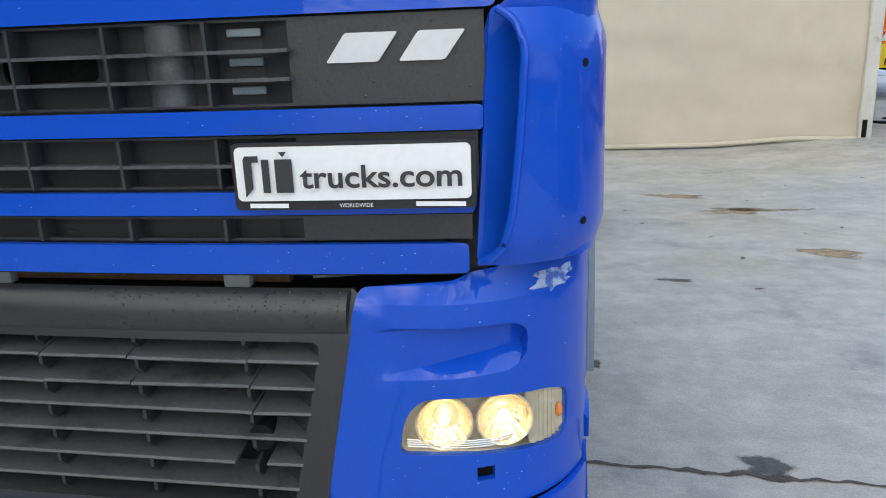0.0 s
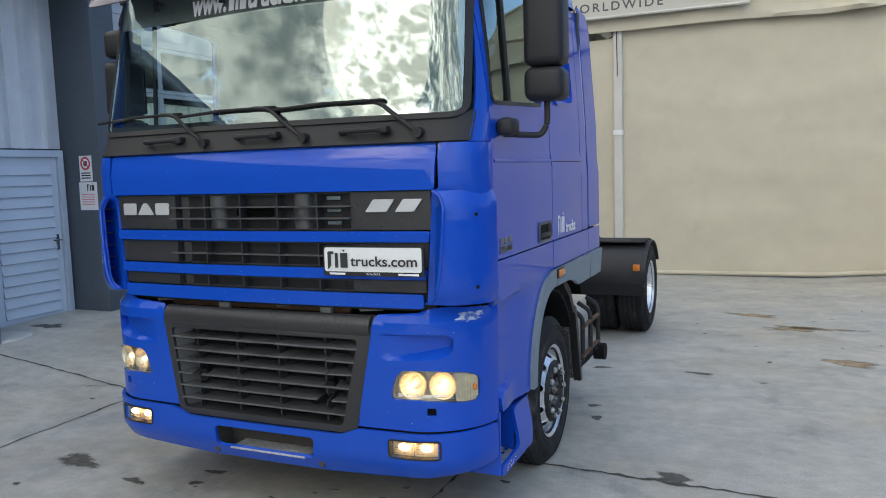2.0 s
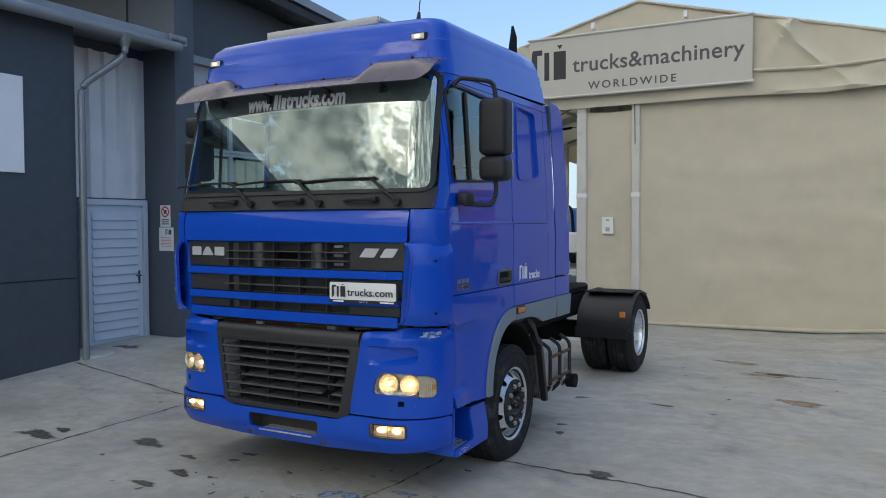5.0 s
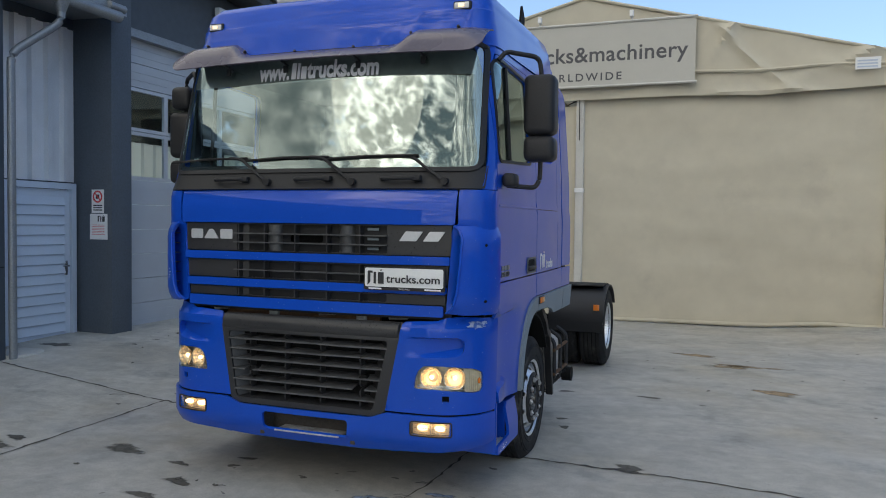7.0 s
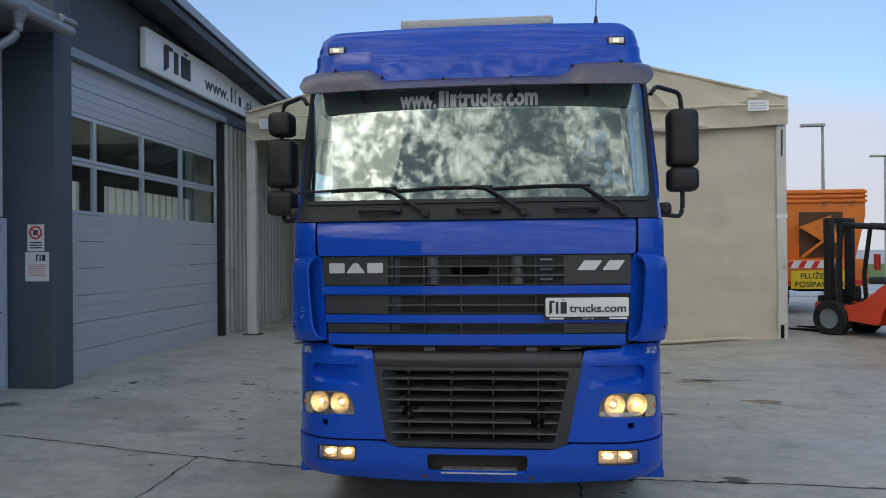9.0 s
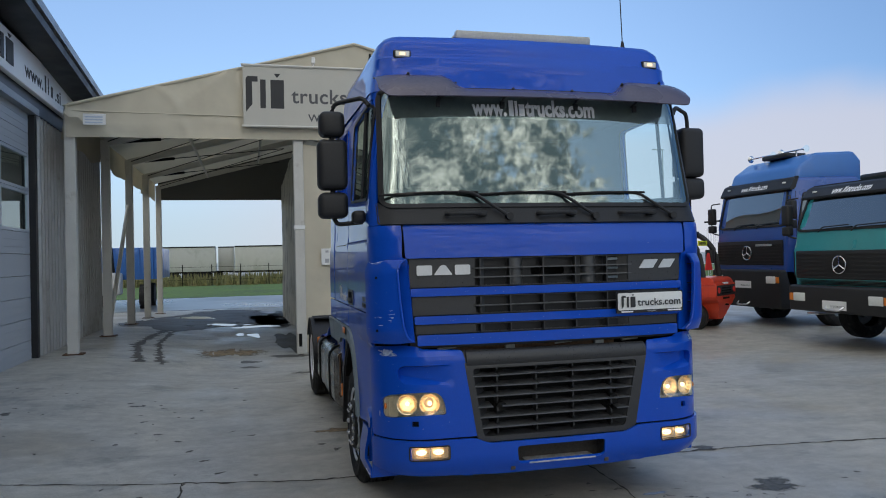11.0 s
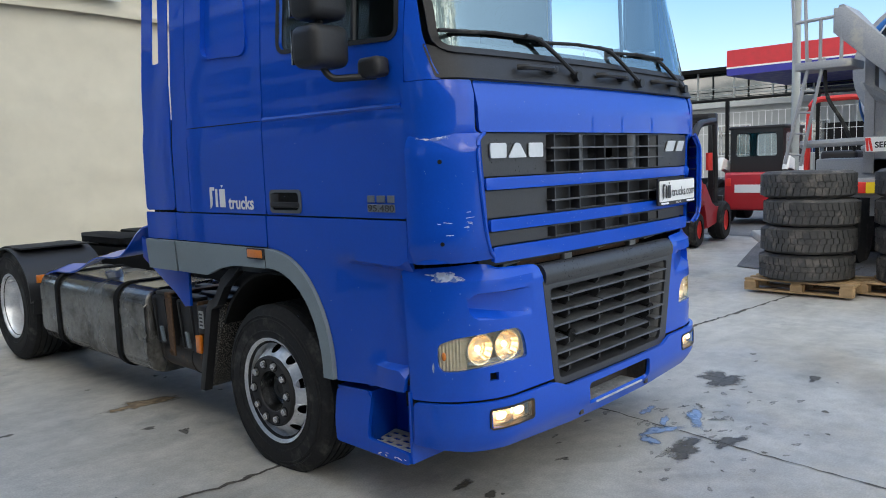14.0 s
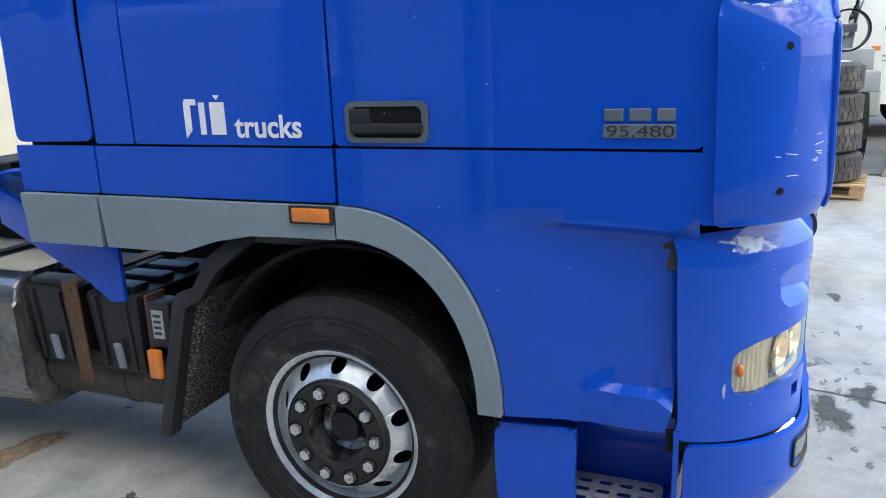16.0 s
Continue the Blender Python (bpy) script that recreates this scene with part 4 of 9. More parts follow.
def notices():
    M_red = mat("red_print", (0.65, 0.05, 0.06), 0.5)
    t = thing("warning_notice", "white no-entry warning notice with a red ring", "notice", (-5.62, 3.925, 2.06))
    bm = B()
    box(bm, -0.11, 0.11, -0.006, 0.0, -0.17, 0.16, 0.002, 1)
    part("plate", bm, M_white, t)
    bm = B()
    lathe(bm, [(0.062, -0.008), (0.085, -0.008), (0.085, -0.006), (0.062, -0.006), (0.062, -0.008)], (0, 0, 0.06), "y", 28)
    box(bm, -0.075, 0.075, -0.009, -0.007, -0.008, 0.008, 0, 1, Matrix.Translation((0, 0, 0.06)) @ Matrix.Rotation(radians(45), 4, "Y"))
    part("ring", bm, M_red, t)
    bm = B()
    box(bm, -0.03, 0.03, -0.008, -0.006, 0.03, 0.09)
    for i in range(3):
        box(bm, -0.08, 0.08, -0.008, -0.006, -0.07 - i * 0.032, -0.055 - i * 0.032)
    pieces("print", bm, M_text, t)
    t = thing("paper_notice", "white paper notice with a dark mark and small red lines", "notice", (-5.6, 3.925, 1.7))
    bm = B()
    box(bm, -0.16, 0.15, -0.005, 0.0, -0.18, 0.18)
    part("paper", bm, M_white, t)
    bm = B()
    plain_mark(bm, -0.02, 0.06, 0.13, 0.1, lambda u, v, d: (u, -0.005 - d * 0.1, v))
    pieces("mark", bm, M_text, t)
    bm = B()
    for i in range(7):
        box(bm, -0.12, 0.1, -0.0065, -0.005, 0.02 - i * 0.022, 0.026 - i * 0.022)
    pieces("print", bm, M_red, t)


notices()


# ---- storage tent ----
def canvas(bm, outline, at, amp=0.02, step=0.16, thick=0.006, freq=1.3, holes=()):
    def f(u, v):
        p = Vector(at(u, v))
        k = noise.noise(Vector((u * freq, v * freq * 0.6, 3.1))) + 0.4 * noise.noise(Vector((u * freq * 3, v * freq * 1.4, 7.7)))
        n = Vector(at(u, v, 1)) - p
        return p + n * k * amp
    return sheet(bm, outline, f, thick, holes, step)


TY, TL, TR, TB = 10.2, -5.14, 5.3, 24.4


def roof_z(x):
    return 4.74 + 1.32 * (1 - abs(x - 0.07) / 5.13)


def tent():
    t = thing("storage_tent", "large beige canvas storage tent with an open drive-through bay", "tent", (0, 0, 0))

    def front(u, v, d=0):
        return (u, TY - d, v)

    def drape(u, v, d=0):
        k = noise.noise(Vector((u * 0.4, v * 2.6, 1.7))) + 0.6 * noise.noise(Vector((u * 0.9 + v * 0.5, v * 4.5, 6.1)))
        low = smooth01((0.9 - v) / 0.8)
        return (u, TY - d - 0.024 * k - 0.03 * low * abs(noise.noise(Vector((u * 1.1, v * 1.4, 9.0)))), v)
    bm = B()

    def valance(u, v, d=0):
        w = 0.9 * noise.noise(Vector((u * 0.8, v * 0.8, 1.3)))
        low = smooth01((4.7 - v) / 0.2)
        fold = 0.1 * (1 - abs(math.sin(2.4 * (v * 0.75 - u * 0.5) + w))) ** 4 * (1 - 0.5 * low) + 0.08 * (1 - abs(math.sin(3.4 * (v * 0.5 + u * 0.42) - 1.5 * w))) ** 4
        fold += 0.06 * low * (1 - abs(math.sin(5.5 * (v + 0.12 * u) + 2 * w))) ** 3
        return (u, TY - 0.14 - d - fold * (smooth01((u - 2.1) / 0.5) + 0.34 * smooth01((-1.9 - u) / 0.4) + 0.5 * smooth01((-4.4 - u) / 0.5)), v)
    canvas(bm, [(TL - 0.04, 4.14), (1.9, 4.16), (3.2, 4.11), (TR + 0.06, 4.2), (TR + 0.06, roof_z(TR)), (0.07, roof_z(0.07)), (TL - 0.04, roof_z(TL))], valance, 0.035, 0.075, freq=1.1)
    part("front_valance", bm, M_tent, t)
    bm = B()
    tube(bm, [(TL, TY - 0.15, 4.62), (-2, TY - 0.165, 4.58)], 0.012, 6)
    tube(bm, [(2.0, TY - 0.18, 4.58), (3.2, TY - 0.2, 4.53), (4.2, TY - 0.2, 4.58), (TR, TY - 0.18, 4.54)], 0.03, 6, 0.3)
    tube(bm, [(TL, TY - 0.16, roof_z(TL)), (0.07, TY - 0.16, roof_z(0.07)), (TR, TY - 0.16, roof_z(TR))], 0.03, 8)
    part("valance_seam", bm, M_tent, t)
    bm = B()
    canvas(bm, [(0.07, 0.02), (TR - 0.1, 0.1), (TR - 0.1, 4.25), (0.07, 4.25)], drape, 0.04, 0.11, freq=0.45)
    part("front_curtain", bm, M_tent, t)
    bm = B()
    tube(bm, [(0.08, TY - 0.03, 0.03), (1.8, TY - 0.05, 0.05), (3.2, TY - 0.03, 0.06), (4.3, TY - 0.09, 0.15), (4.8, TY - 0.06, 0.13), (TR - 0.1, TY - 0.04, 0.13)], 0.035, 8, 0.3)
    part("curtain_hem", bm, M_tent, t)
    bm = B()
    canvas(bm, [(-0.97, 0.02), (-0.05, 0.02), (-0.05, 4.07), (-0.5, 4.05), (-0.97, 4.08)], front, 0.025, 0.18)
    part("front_panel", bm, M_tent, t)
    bm = B()
    canvas(bm, [(TY + 0.1, 0.03), (TB, 0.0), (TB, 4.6), (TY + 0.1, 4.6)], lambda u, v, d=0: (-0.93 + 0.012 * (u - TY) + 0.12 * math.sin(0.45 * (u - TY)) * (1 - v / 5) - d, u, v), 0.05, 0.3)
    part("bay_wall", bm, M_baywall, t, "creased tent wall with grey dirt streaks")
    bm = B()
    canvas(bm, [(TY + 0.1, 0.1), (TB, 0.0), (TB, 4.75), (TY + 0.1, 4.75)], lambda u, v, d=0: (TR + 0.05 + d, u, v), 0.04, 0.35)
    part("side_wall", bm, M_tent, t)
    bm = B()
    for s in (0, 1):
        xa, xb = ((TL - 0.1, 0.07), (0.07, TR + 0.1))[s]
        canvas(bm, [(xa, TY - 0.12), (xb, TY - 0.12), (xb, TB), (xa, TB)], lambda u, v, d=0: (u, v, roof_z(u) + 0.02 + d), 0.015, 0.5)
    part("roof", bm, M_tentroof, t)
    # gable canvas far darker than the front: its backlit shade sits in the colour
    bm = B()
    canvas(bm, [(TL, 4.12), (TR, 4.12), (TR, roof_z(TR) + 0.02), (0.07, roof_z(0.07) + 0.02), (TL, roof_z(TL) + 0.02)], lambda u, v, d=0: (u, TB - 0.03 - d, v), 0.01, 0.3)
    part("back_gable", bm, mat("backlit_dark_canvas", (0.11, 0.107, 0.097), 0.8, vary=0.12), t, "canvas back gable coloured dark for its backlit inner side")
    bm = B()
    rows = []
    for i in range(73):
        y = TY + 0.05 + (TB - TY - 0.05) * i / 72
        low = 4.1 + 0.12 * noise.noise(Vector((y * 1.1, 0.3, 2.0)))
        rows.append([bm.verts.new((TL - 0.1 + 0.05 * math.sin(y * 2.3) * (1 - k) + 0.03 * noise.noise(Vector((y * 2.1, k * 2, 5.0))), y, low + (4.76 - low) * k)) for k in (0.0, 0.25, 0.5, 0.75, 1.0)])
    for a, b in zip(rows, rows[1:]):
        for k in range(4):
            bm.faces.new((a[k], b[k], b[k + 1], a[k + 1]))
    bmesh.ops.solidify(bm, geom=bm.faces[:], thickness=0.006)
    part("eave_flap", bm, M_tent, t)
    for i in range(5):
        y = TY + 3.55 * i
        bm = B()
        box(bm, TL - 0.09, TL + 0.1, y - 0.07, y + 0.07, gz(TL, y) - 0.02, 4.65, 0.01, 1)
        part("post", bm, M_tentpost, t)
        bm = B()
        box(bm, TL - 0.16, TL + 0.18, y - 0.14, y + 0.14, gz(TL, y) - 0.02, gz(TL, y) + 0.02, 0.005, 1)
        part("base_plate", bm, M_rust, t)
        bm = B()
        box(bm, TR - 0.1, TR + 0.03, y - 0.07, y + 0.07, 0.0, 4.65, 0.01, 1)
        part("post", bm, M_tentpost, t)
        if i:
            bm = B()
            prism(bm, [(TL, 4.5), (TL, 4.68), (0.07, 6.02), (TR, 4.68), (TR, 4.5), (0.07, 5.84)], "y", y - 0.06, y + 0.06)
            part("rafter", bm, M_tentpost, t)
            bm = B()
            tube(bm, [(TL, y - 3.5, 4.6), (-0.8, y, 5.55)], 0.012, 5)
            tube(bm, [(TL, y, 4.6), (-0.8, y - 3.5, 5.55)], 0.012, 5)
            tube(bm, [(TL + 0.3, y - 3.26, 4.665), (TL + 1.1, y - 2.61, 4.84)], 0.045, 6)
            part("brace_wire", bm, M_dark, t)
            bm = B()
            tube(bm, [(-3.4, y - 3.5, 4.98), (-3.4, y, 4.98)], 0.04, 6)
            tube(bm, [(-1.6, y - 3.5, 5.44), (-1.6, y, 5.44)], 0.04, 6)
            pieces("purlin", bm, M_tentpost, t)
    bm = B()
    tube(bm, [(TL, 13.75, 0.2), (TL, 17.1, 3.4)], 0.05, 8)
    part("brace", bm, M_tentpost, t)
    for x0, x1 in ((-1.15, -0.96), (-0.07, 0.08), (TR - 0.13, TR + 0.05)):
        bm = B()
        box(bm, x0, x1, TY - 0.09, TY + 0.09, 0.0, 4.3, 0.012, 1)
        part("post", bm, M_tentpost, t)
        bm = B()
        box(bm, x0 - 0.01, x1 + 0.01, TY - 0.1, TY + 0.1, 2.42, 2.5, 0.004, 1)
        part("collar", bm, M_white, t)
        bm = B()
        box(bm, x0 + 0.04, x0 + 0.1, TY - 0.11, TY - 0.09, 0.15, 0.4)
        part("hinge", bm, M_dark, t)
    bm = B()
    tube(bm, [(0.0, TY - 0.14, 4.2), (0.01, TY - 0.14, 3.4)], 0.008, 6)
    tube(bm, [(TR - 0.04, TY - 0.14, 4.1), (TR - 0.05, TY - 0.14, 3.6)], 0.012, 6)
    pieces("cord", bm, M_dark, t)
    bm = B()
    for x in (-0.75, 0.95):
        tube(bm, [(x, TY - 0.2, 5.5), (x, TY - 0.3, 5.62)], 0.015, 6)
        box(bm, x - 0.035, x + 0.035, TY - 0.36, TY - 0.27, 5.6, 5.72, 0.01, 1)
    pieces("sign_lamp", bm, M_white, t)


tent()


def tent_sign():
    t = thing("tent_sign", "pale tarpaulin sign with dark lettering hung on the tent front", "sign", (0, TY - 0.26, 0))
    bm = B()
    box(bm, -2.07, 2.07, -0.012, 0.01, 4.39, 5.54)
    part("banner", bm, mat("banner_grey", (0.52, 0.5, 0.445), 0.6, vary=0.04), t)
    bm = B()
    for z in (4.38, 5.54):
        tube(bm, [(-2.1, -0.02, z), (2.1, -0.02, z)], 0.025, 6)
    part("rail", bm, M_tentpost, t)
    bm = B()
    plain_mark(bm, -2.02, 4.65, 0.74, 0.74, lambda u, v, d: (u, -0.013 - d * 0.2, v))
    part("mark", bm, M_text, t)
    M_grey = mat("grey_print", (0.09, 0.09, 0.095), 0.6)
    words("trucks&machinery", 0.4, Matrix.Translation((-1.17, -0.014, 4.84)) @ Euler((radians(90), 0, 0)).to_matrix().to_4x4(), M_grey, t, width=3.12, bold=0.005, spacing=1.04)
    words("WORLDWIDE", 0.2, Matrix.Translation((-0.86, -0.014, 4.49)) @ Euler((radians(90), 0, 0)).to_matrix().to_4x4(), M_grey, t, width=1.65, bold=0.003, spacing=1.35)
    n = thing("tent_notice", "small white paper notice pinned to the tent panel", "notice", (-0.535, TY - 0.055, 1.88))
    bm = B()
    box(bm, -0.11, 0.11, -0.004, 0.004, -0.16, 0.16)
    part("paper", bm, M_white, n)
    bm = B()
    box(bm, -0.03, 0.03, -0.006, -0.004, 0.08, 0.12)
    box(bm, -0.04, 0.04, -0.006, -0.004, -0.12, -0.04)
    part("print", bm, mat("faint_print", (0.4, 0.4, 0.42), 0.6), n)
    for x, z in ((4.8, 4.55), (-4.68, 4.45)):
        n = thing("tent_label", "small white maker's label on the tent valance", "label", (x, TY - 0.245, z), "tent labels")
        bm = B()
        box(bm, -0.19, 0.19, -0.004, 0.004, -0.1, 0.1)
        part("patch", bm, M_white, n)
        bm = B()
        for i in range(3):
            box(bm, -0.16, 0.14, -0.006, -0.004, -0.07 + i * 0.05, -0.045 + i * 0.05)
        part("print", bm, mat("blue_print", (0.5, 0.57, 0.68), 0.6), n)


tent_sign()

# ---- the blue tractor unit ----
def lerp_table(t, z):
    if z <= t[0][0]:
        return t[0][1]
    for (a, p), (b, q) in zip(t, t[1:]):
        if z <= b:
            return p + (q - p) * (z - a) / (b - a)
    return t[-1][1]


YF = [(2.03, 0.02), (2.17, 0.09), (2.92, 0.23), (3.0, 0.25), (3.27, 0.31)]
HW = [(1.92, 1.25), (1.95, 1.238), (2.2, 1.235), (2.95, 1.185), (3.25, 1.14)]


def plan_y(x, yf, hw, r, bow):
    a, l0 = abs(x), hw - r
    if a <= l0:
        return yf + bow * (a / l0) ** 2
    d = min(a - l0, r * 0.9995)
    return yf + bow + r - math.sqrt(r * r - d * d)


def plan_s(s, yf, hw, r, bow):
    """Place on the plan line, s metres round from the middle of the front."""
    a, l0, sg = abs(s), hw - r, 1 if s >= 0 else -1
    if a <= l0:
        return sg * a, yf + bow * (a / l0) ** 2
    t = (a - l0) / r
    if t <= math.pi / 2:
        return sg * (l0 + r * math.sin(t)), yf + bow + r * (1 - math.cos(t))
    return sg * hw, yf + bow + r + (a - l0 - r * math.pi / 2)


def cab_front(x, z, off=0.0):
    return (x, plan_y(x, lerp_table(YF, z), lerp_table(HW, z), 0.2, 0.05) + off, z)


def cab_side_x(y, z):
    yf, hw, r, bow = lerp_table(YF, z), lerp_table(HW, z), 0.2, 0.05
    t = max(0.0, yf + bow + r - y)
    return hw - r + math.sqrt(max(0.0, r * r - t * t))


def bumper_at(s, z, sg=1, off=0.0):
    x, y = plan_s(s, 0.0, 1.238, 0.388, 0.02)
    y += off
    if z > 0.9:
        end = 1.116 - 0.046 * (abs(z - 1.05) / (0.044 if z > 1.05 else 0.077)) ** 2.5
        foot, fold = 0.957 + 0.04 * (s - 0.7), 0.965 + 0.17 * (s - 0.72)
        k = min(1.0, (1.095 - z) / 0.012, (end - s) / 0.016, (z - foot) / max(0.004, fold - foot))
        y += 0.055 * max(0.0, k) * smooth01((s - 0.7) / 0.28)
        y += 0.05 * smooth01((z - 1.14) / 0.07)
    if 0.62 < z < 0.7:
        y += 0.012 * smooth01((0.65 - z) / 0.03)
    return (sg * x, y, z)


def sunk_at(s, z, sg, depth):
    """A point square behind the bumper skin."""
    p = Vector(bumper_at(s, z, sg))
    q = Vector(bumper_at(s + 0.004, z, sg)) - Vector(bumper_at(s - 0.004, z, sg))
    n = Vector((-q.y * sg, q.x * sg, 0)).normalized()
    return p + n * depth


def lower_at(s, z, sg=1, off=0.0):
    x, y = plan_s(s, -0.025, 1.243, 0.388, 0.02)
    y += 0.06 * smooth01((0.44 - z) / 0.1) + off
    x -= (0.03 * smooth01((0.44 - z) / 0.1)) * (1 if x > 1.0 else 0)
    return (sg * x, y, z)


def defl_at(s, z, sg=1):
    x, y = plan_s(s, -0.005, 1.272, 0.3, 0.0)
    k = smooth01((z - 1.72) / 0.09) + smooth01((1.32 - z) / 0.09)
    return (sg * (x - 0.02 * k), y + 0.025 * k, z)


def slats(parent, x0, x1, z0, z1, n, ribs, yb, taper=0.0):
    """Sloping black blades with short uprights between them."""
    for i in range(n):
        z = z0 + (z1 - z0) * (i + 1) / (n + 1)
        k = taper * (z1 - z) / (z1 - z0)
        bm = B()
        prism(bm, [(yb - 0.004, z - 0.008), (yb + 0.045, z - 0.006), (yb + 0.045, z - 0.002), (yb - 0.004, z)], "x", x0 + k, x1 - k)
        for v in bm.verts:
            v.co.y += plan_y(v.co.x, 0, 1.25, 0.2, 0.03)
        part("blade", bm, M_blade, parent)
    for x in ribs:
        bm = B()
        y = yb + plan_y(x, 0, 1.25, 0.2, 0.03)
        prism(bm, [(x - 0.004, y + 0.004), (x + 0.004, y + 0.004), (x + 0.003, y + 0.06), (x - 0.003, y + 0.06)], "z", z0, z1)
        part("rib", bm, M_grille, parent)


truck = thing("tractor_truck", "blue sleeper-cab tractor truck with lit headlights on concrete", "truck")

# hood panel and bars of the front
bm = B()
sheet(bm, soften([(-1.035, 1.805), (1.035, 1.805), (1.045, 2.028), (-1.045, 2.028)], 0.02), lambda u, v: cab_front(u, v, 0.03 * smooth01((v - 1.96) / 0.08) - 0.006), 0.015, (), 0.07)
part("front_panel", bm, M_blue, truck, "blue front panel below the windscreen")
for z0, z1, w in ((1.55, 1.604, 1.005), (1.364, 1.418, 0.982), (1.222, 1.293, 0.966)):
    bm = B()
    sheet(bm, soften([(-w, z0), (w, z0), (w, z1), (-w, z1)], 0.012), lambda u, v: cab_front(u, v, -0.012 + 0.02 * abs((v - (z0 + z1) / 2) / (z1 - z0)) ** 2), 0.02, (), 0.045)
    part("grille_bar", bm, M_blue, truck, "blue bar across the grille")
for z0, z1, w, n, gl in ((1.61, 1.8, 1.008, 2, True), (1.424, 1.545, 0.99, 1, False), (1.299, 1.358, 0.973, 0, False)):
    g = part("upper_grille", sheet(B(), [(-w, z0), (w, z0), (w, z1), (-w, z1)], lambda u, v: cab_front(u, v, 0.012), 0.01, [[(-0.56, z0 + 0.006), (0.58, z0 + 0.006), (0.58, z1 - 0.006), (-0.56, z1 - 0.006)]], 0.08), M_grille, truck, "black grille band with fine blades")
    slats(g, -0.57, 0.59, z0 + 0.004, z1 - 0.004, n, (-0.53, -0.32, -0.08, 0.16, 0.40), 0.006)
    for sx, xe in ((-1, -0.56), (1, 0.58)):
        bm = B()
        y0 = plan_y(xe, 0.02, 1.25, 0.2, 0.05)
        prism(bm, [(xe + sx * 0.004, y0 + 0.02), (xe - sx * 0.11, y0 + 0.062), (xe - sx * 0.11, y0 + 0.068), (xe + sx * 0.004, y0 + 0.03)], "z", z0 + 0.004, z1 - 0.004)
        part("end_slope", bm, M_grille, g)
    if gl:
        for k in range(3):
            bm = B()
            zc = z0 + 0.026 + k * (z1 - z0) / 3
            box(bm, 0.43, 0.51, 0.066, 0.076, zc, zc + 0.018, 0.002, 1)
            part("clip_tab", bm, M_greyplast, g)
bm = B()
sheet(bm, [(-1.0, 1.2), (1.0, 1.2), (1.0, 1.82), (-1.0, 1.82)], lambda u, v: cab_front(u, v, 0.062), 0.01, [rounded(-0.15, 0.1, 1.675, 1.735, 0.02)], 0.1)
part("grille_backing", bm, M_black, truck)
bm = B()
box(bm, -0.5, 0.5, 0.14, 0.16, 1.5, 1.82)
part("radiator", bm, M_dark, truck)
bm = B()
for x in (-0.27, 0.28):
    cyl(bm, (x, 0.098, 1.61), (x, 0.098, 1.8), 0.062, seg=20)
pieces("grille_duct", bm, M_blade, truck)
# marks on the grille as plain shapes
bm = B()
for a, b, k in ((-0.96, -0.855, 0.0), (-0.845, -0.715, 0.05), (-0.7, -0.595, 0.0)):
    prism(bm, soften([(a, 1.69), (b, 1.69), (b - k, 1.757), (a + k, 1.757)], 0.012), "y", 0, 0.006)
for v in bm.verts:
    v.co.y += plan_y(v.co.x, 0.02, 1.25, 0.2, 0.05) + 0.002
pieces("maker_mark", bm, M_signsilver, truck, "white maker's mark on the grille")
bm = B()
for a, b in ((0.665, 0.8), (0.825, 0.945)):
    prism(bm, soften([(a, 1.7), (b - 0.02, 1.7), (b + 0.025, 1.762), (a + 0.045, 1.762)], 0.006), "y", 0, 0.006)
for v in bm.verts:
    v.co.y += plan_y(v.co.x, 0.02, 1.25, 0.2, 0.05) + 0.002
pieces("model_mark", bm, M_signsilver, truck, "silver-white model mark on the grille")

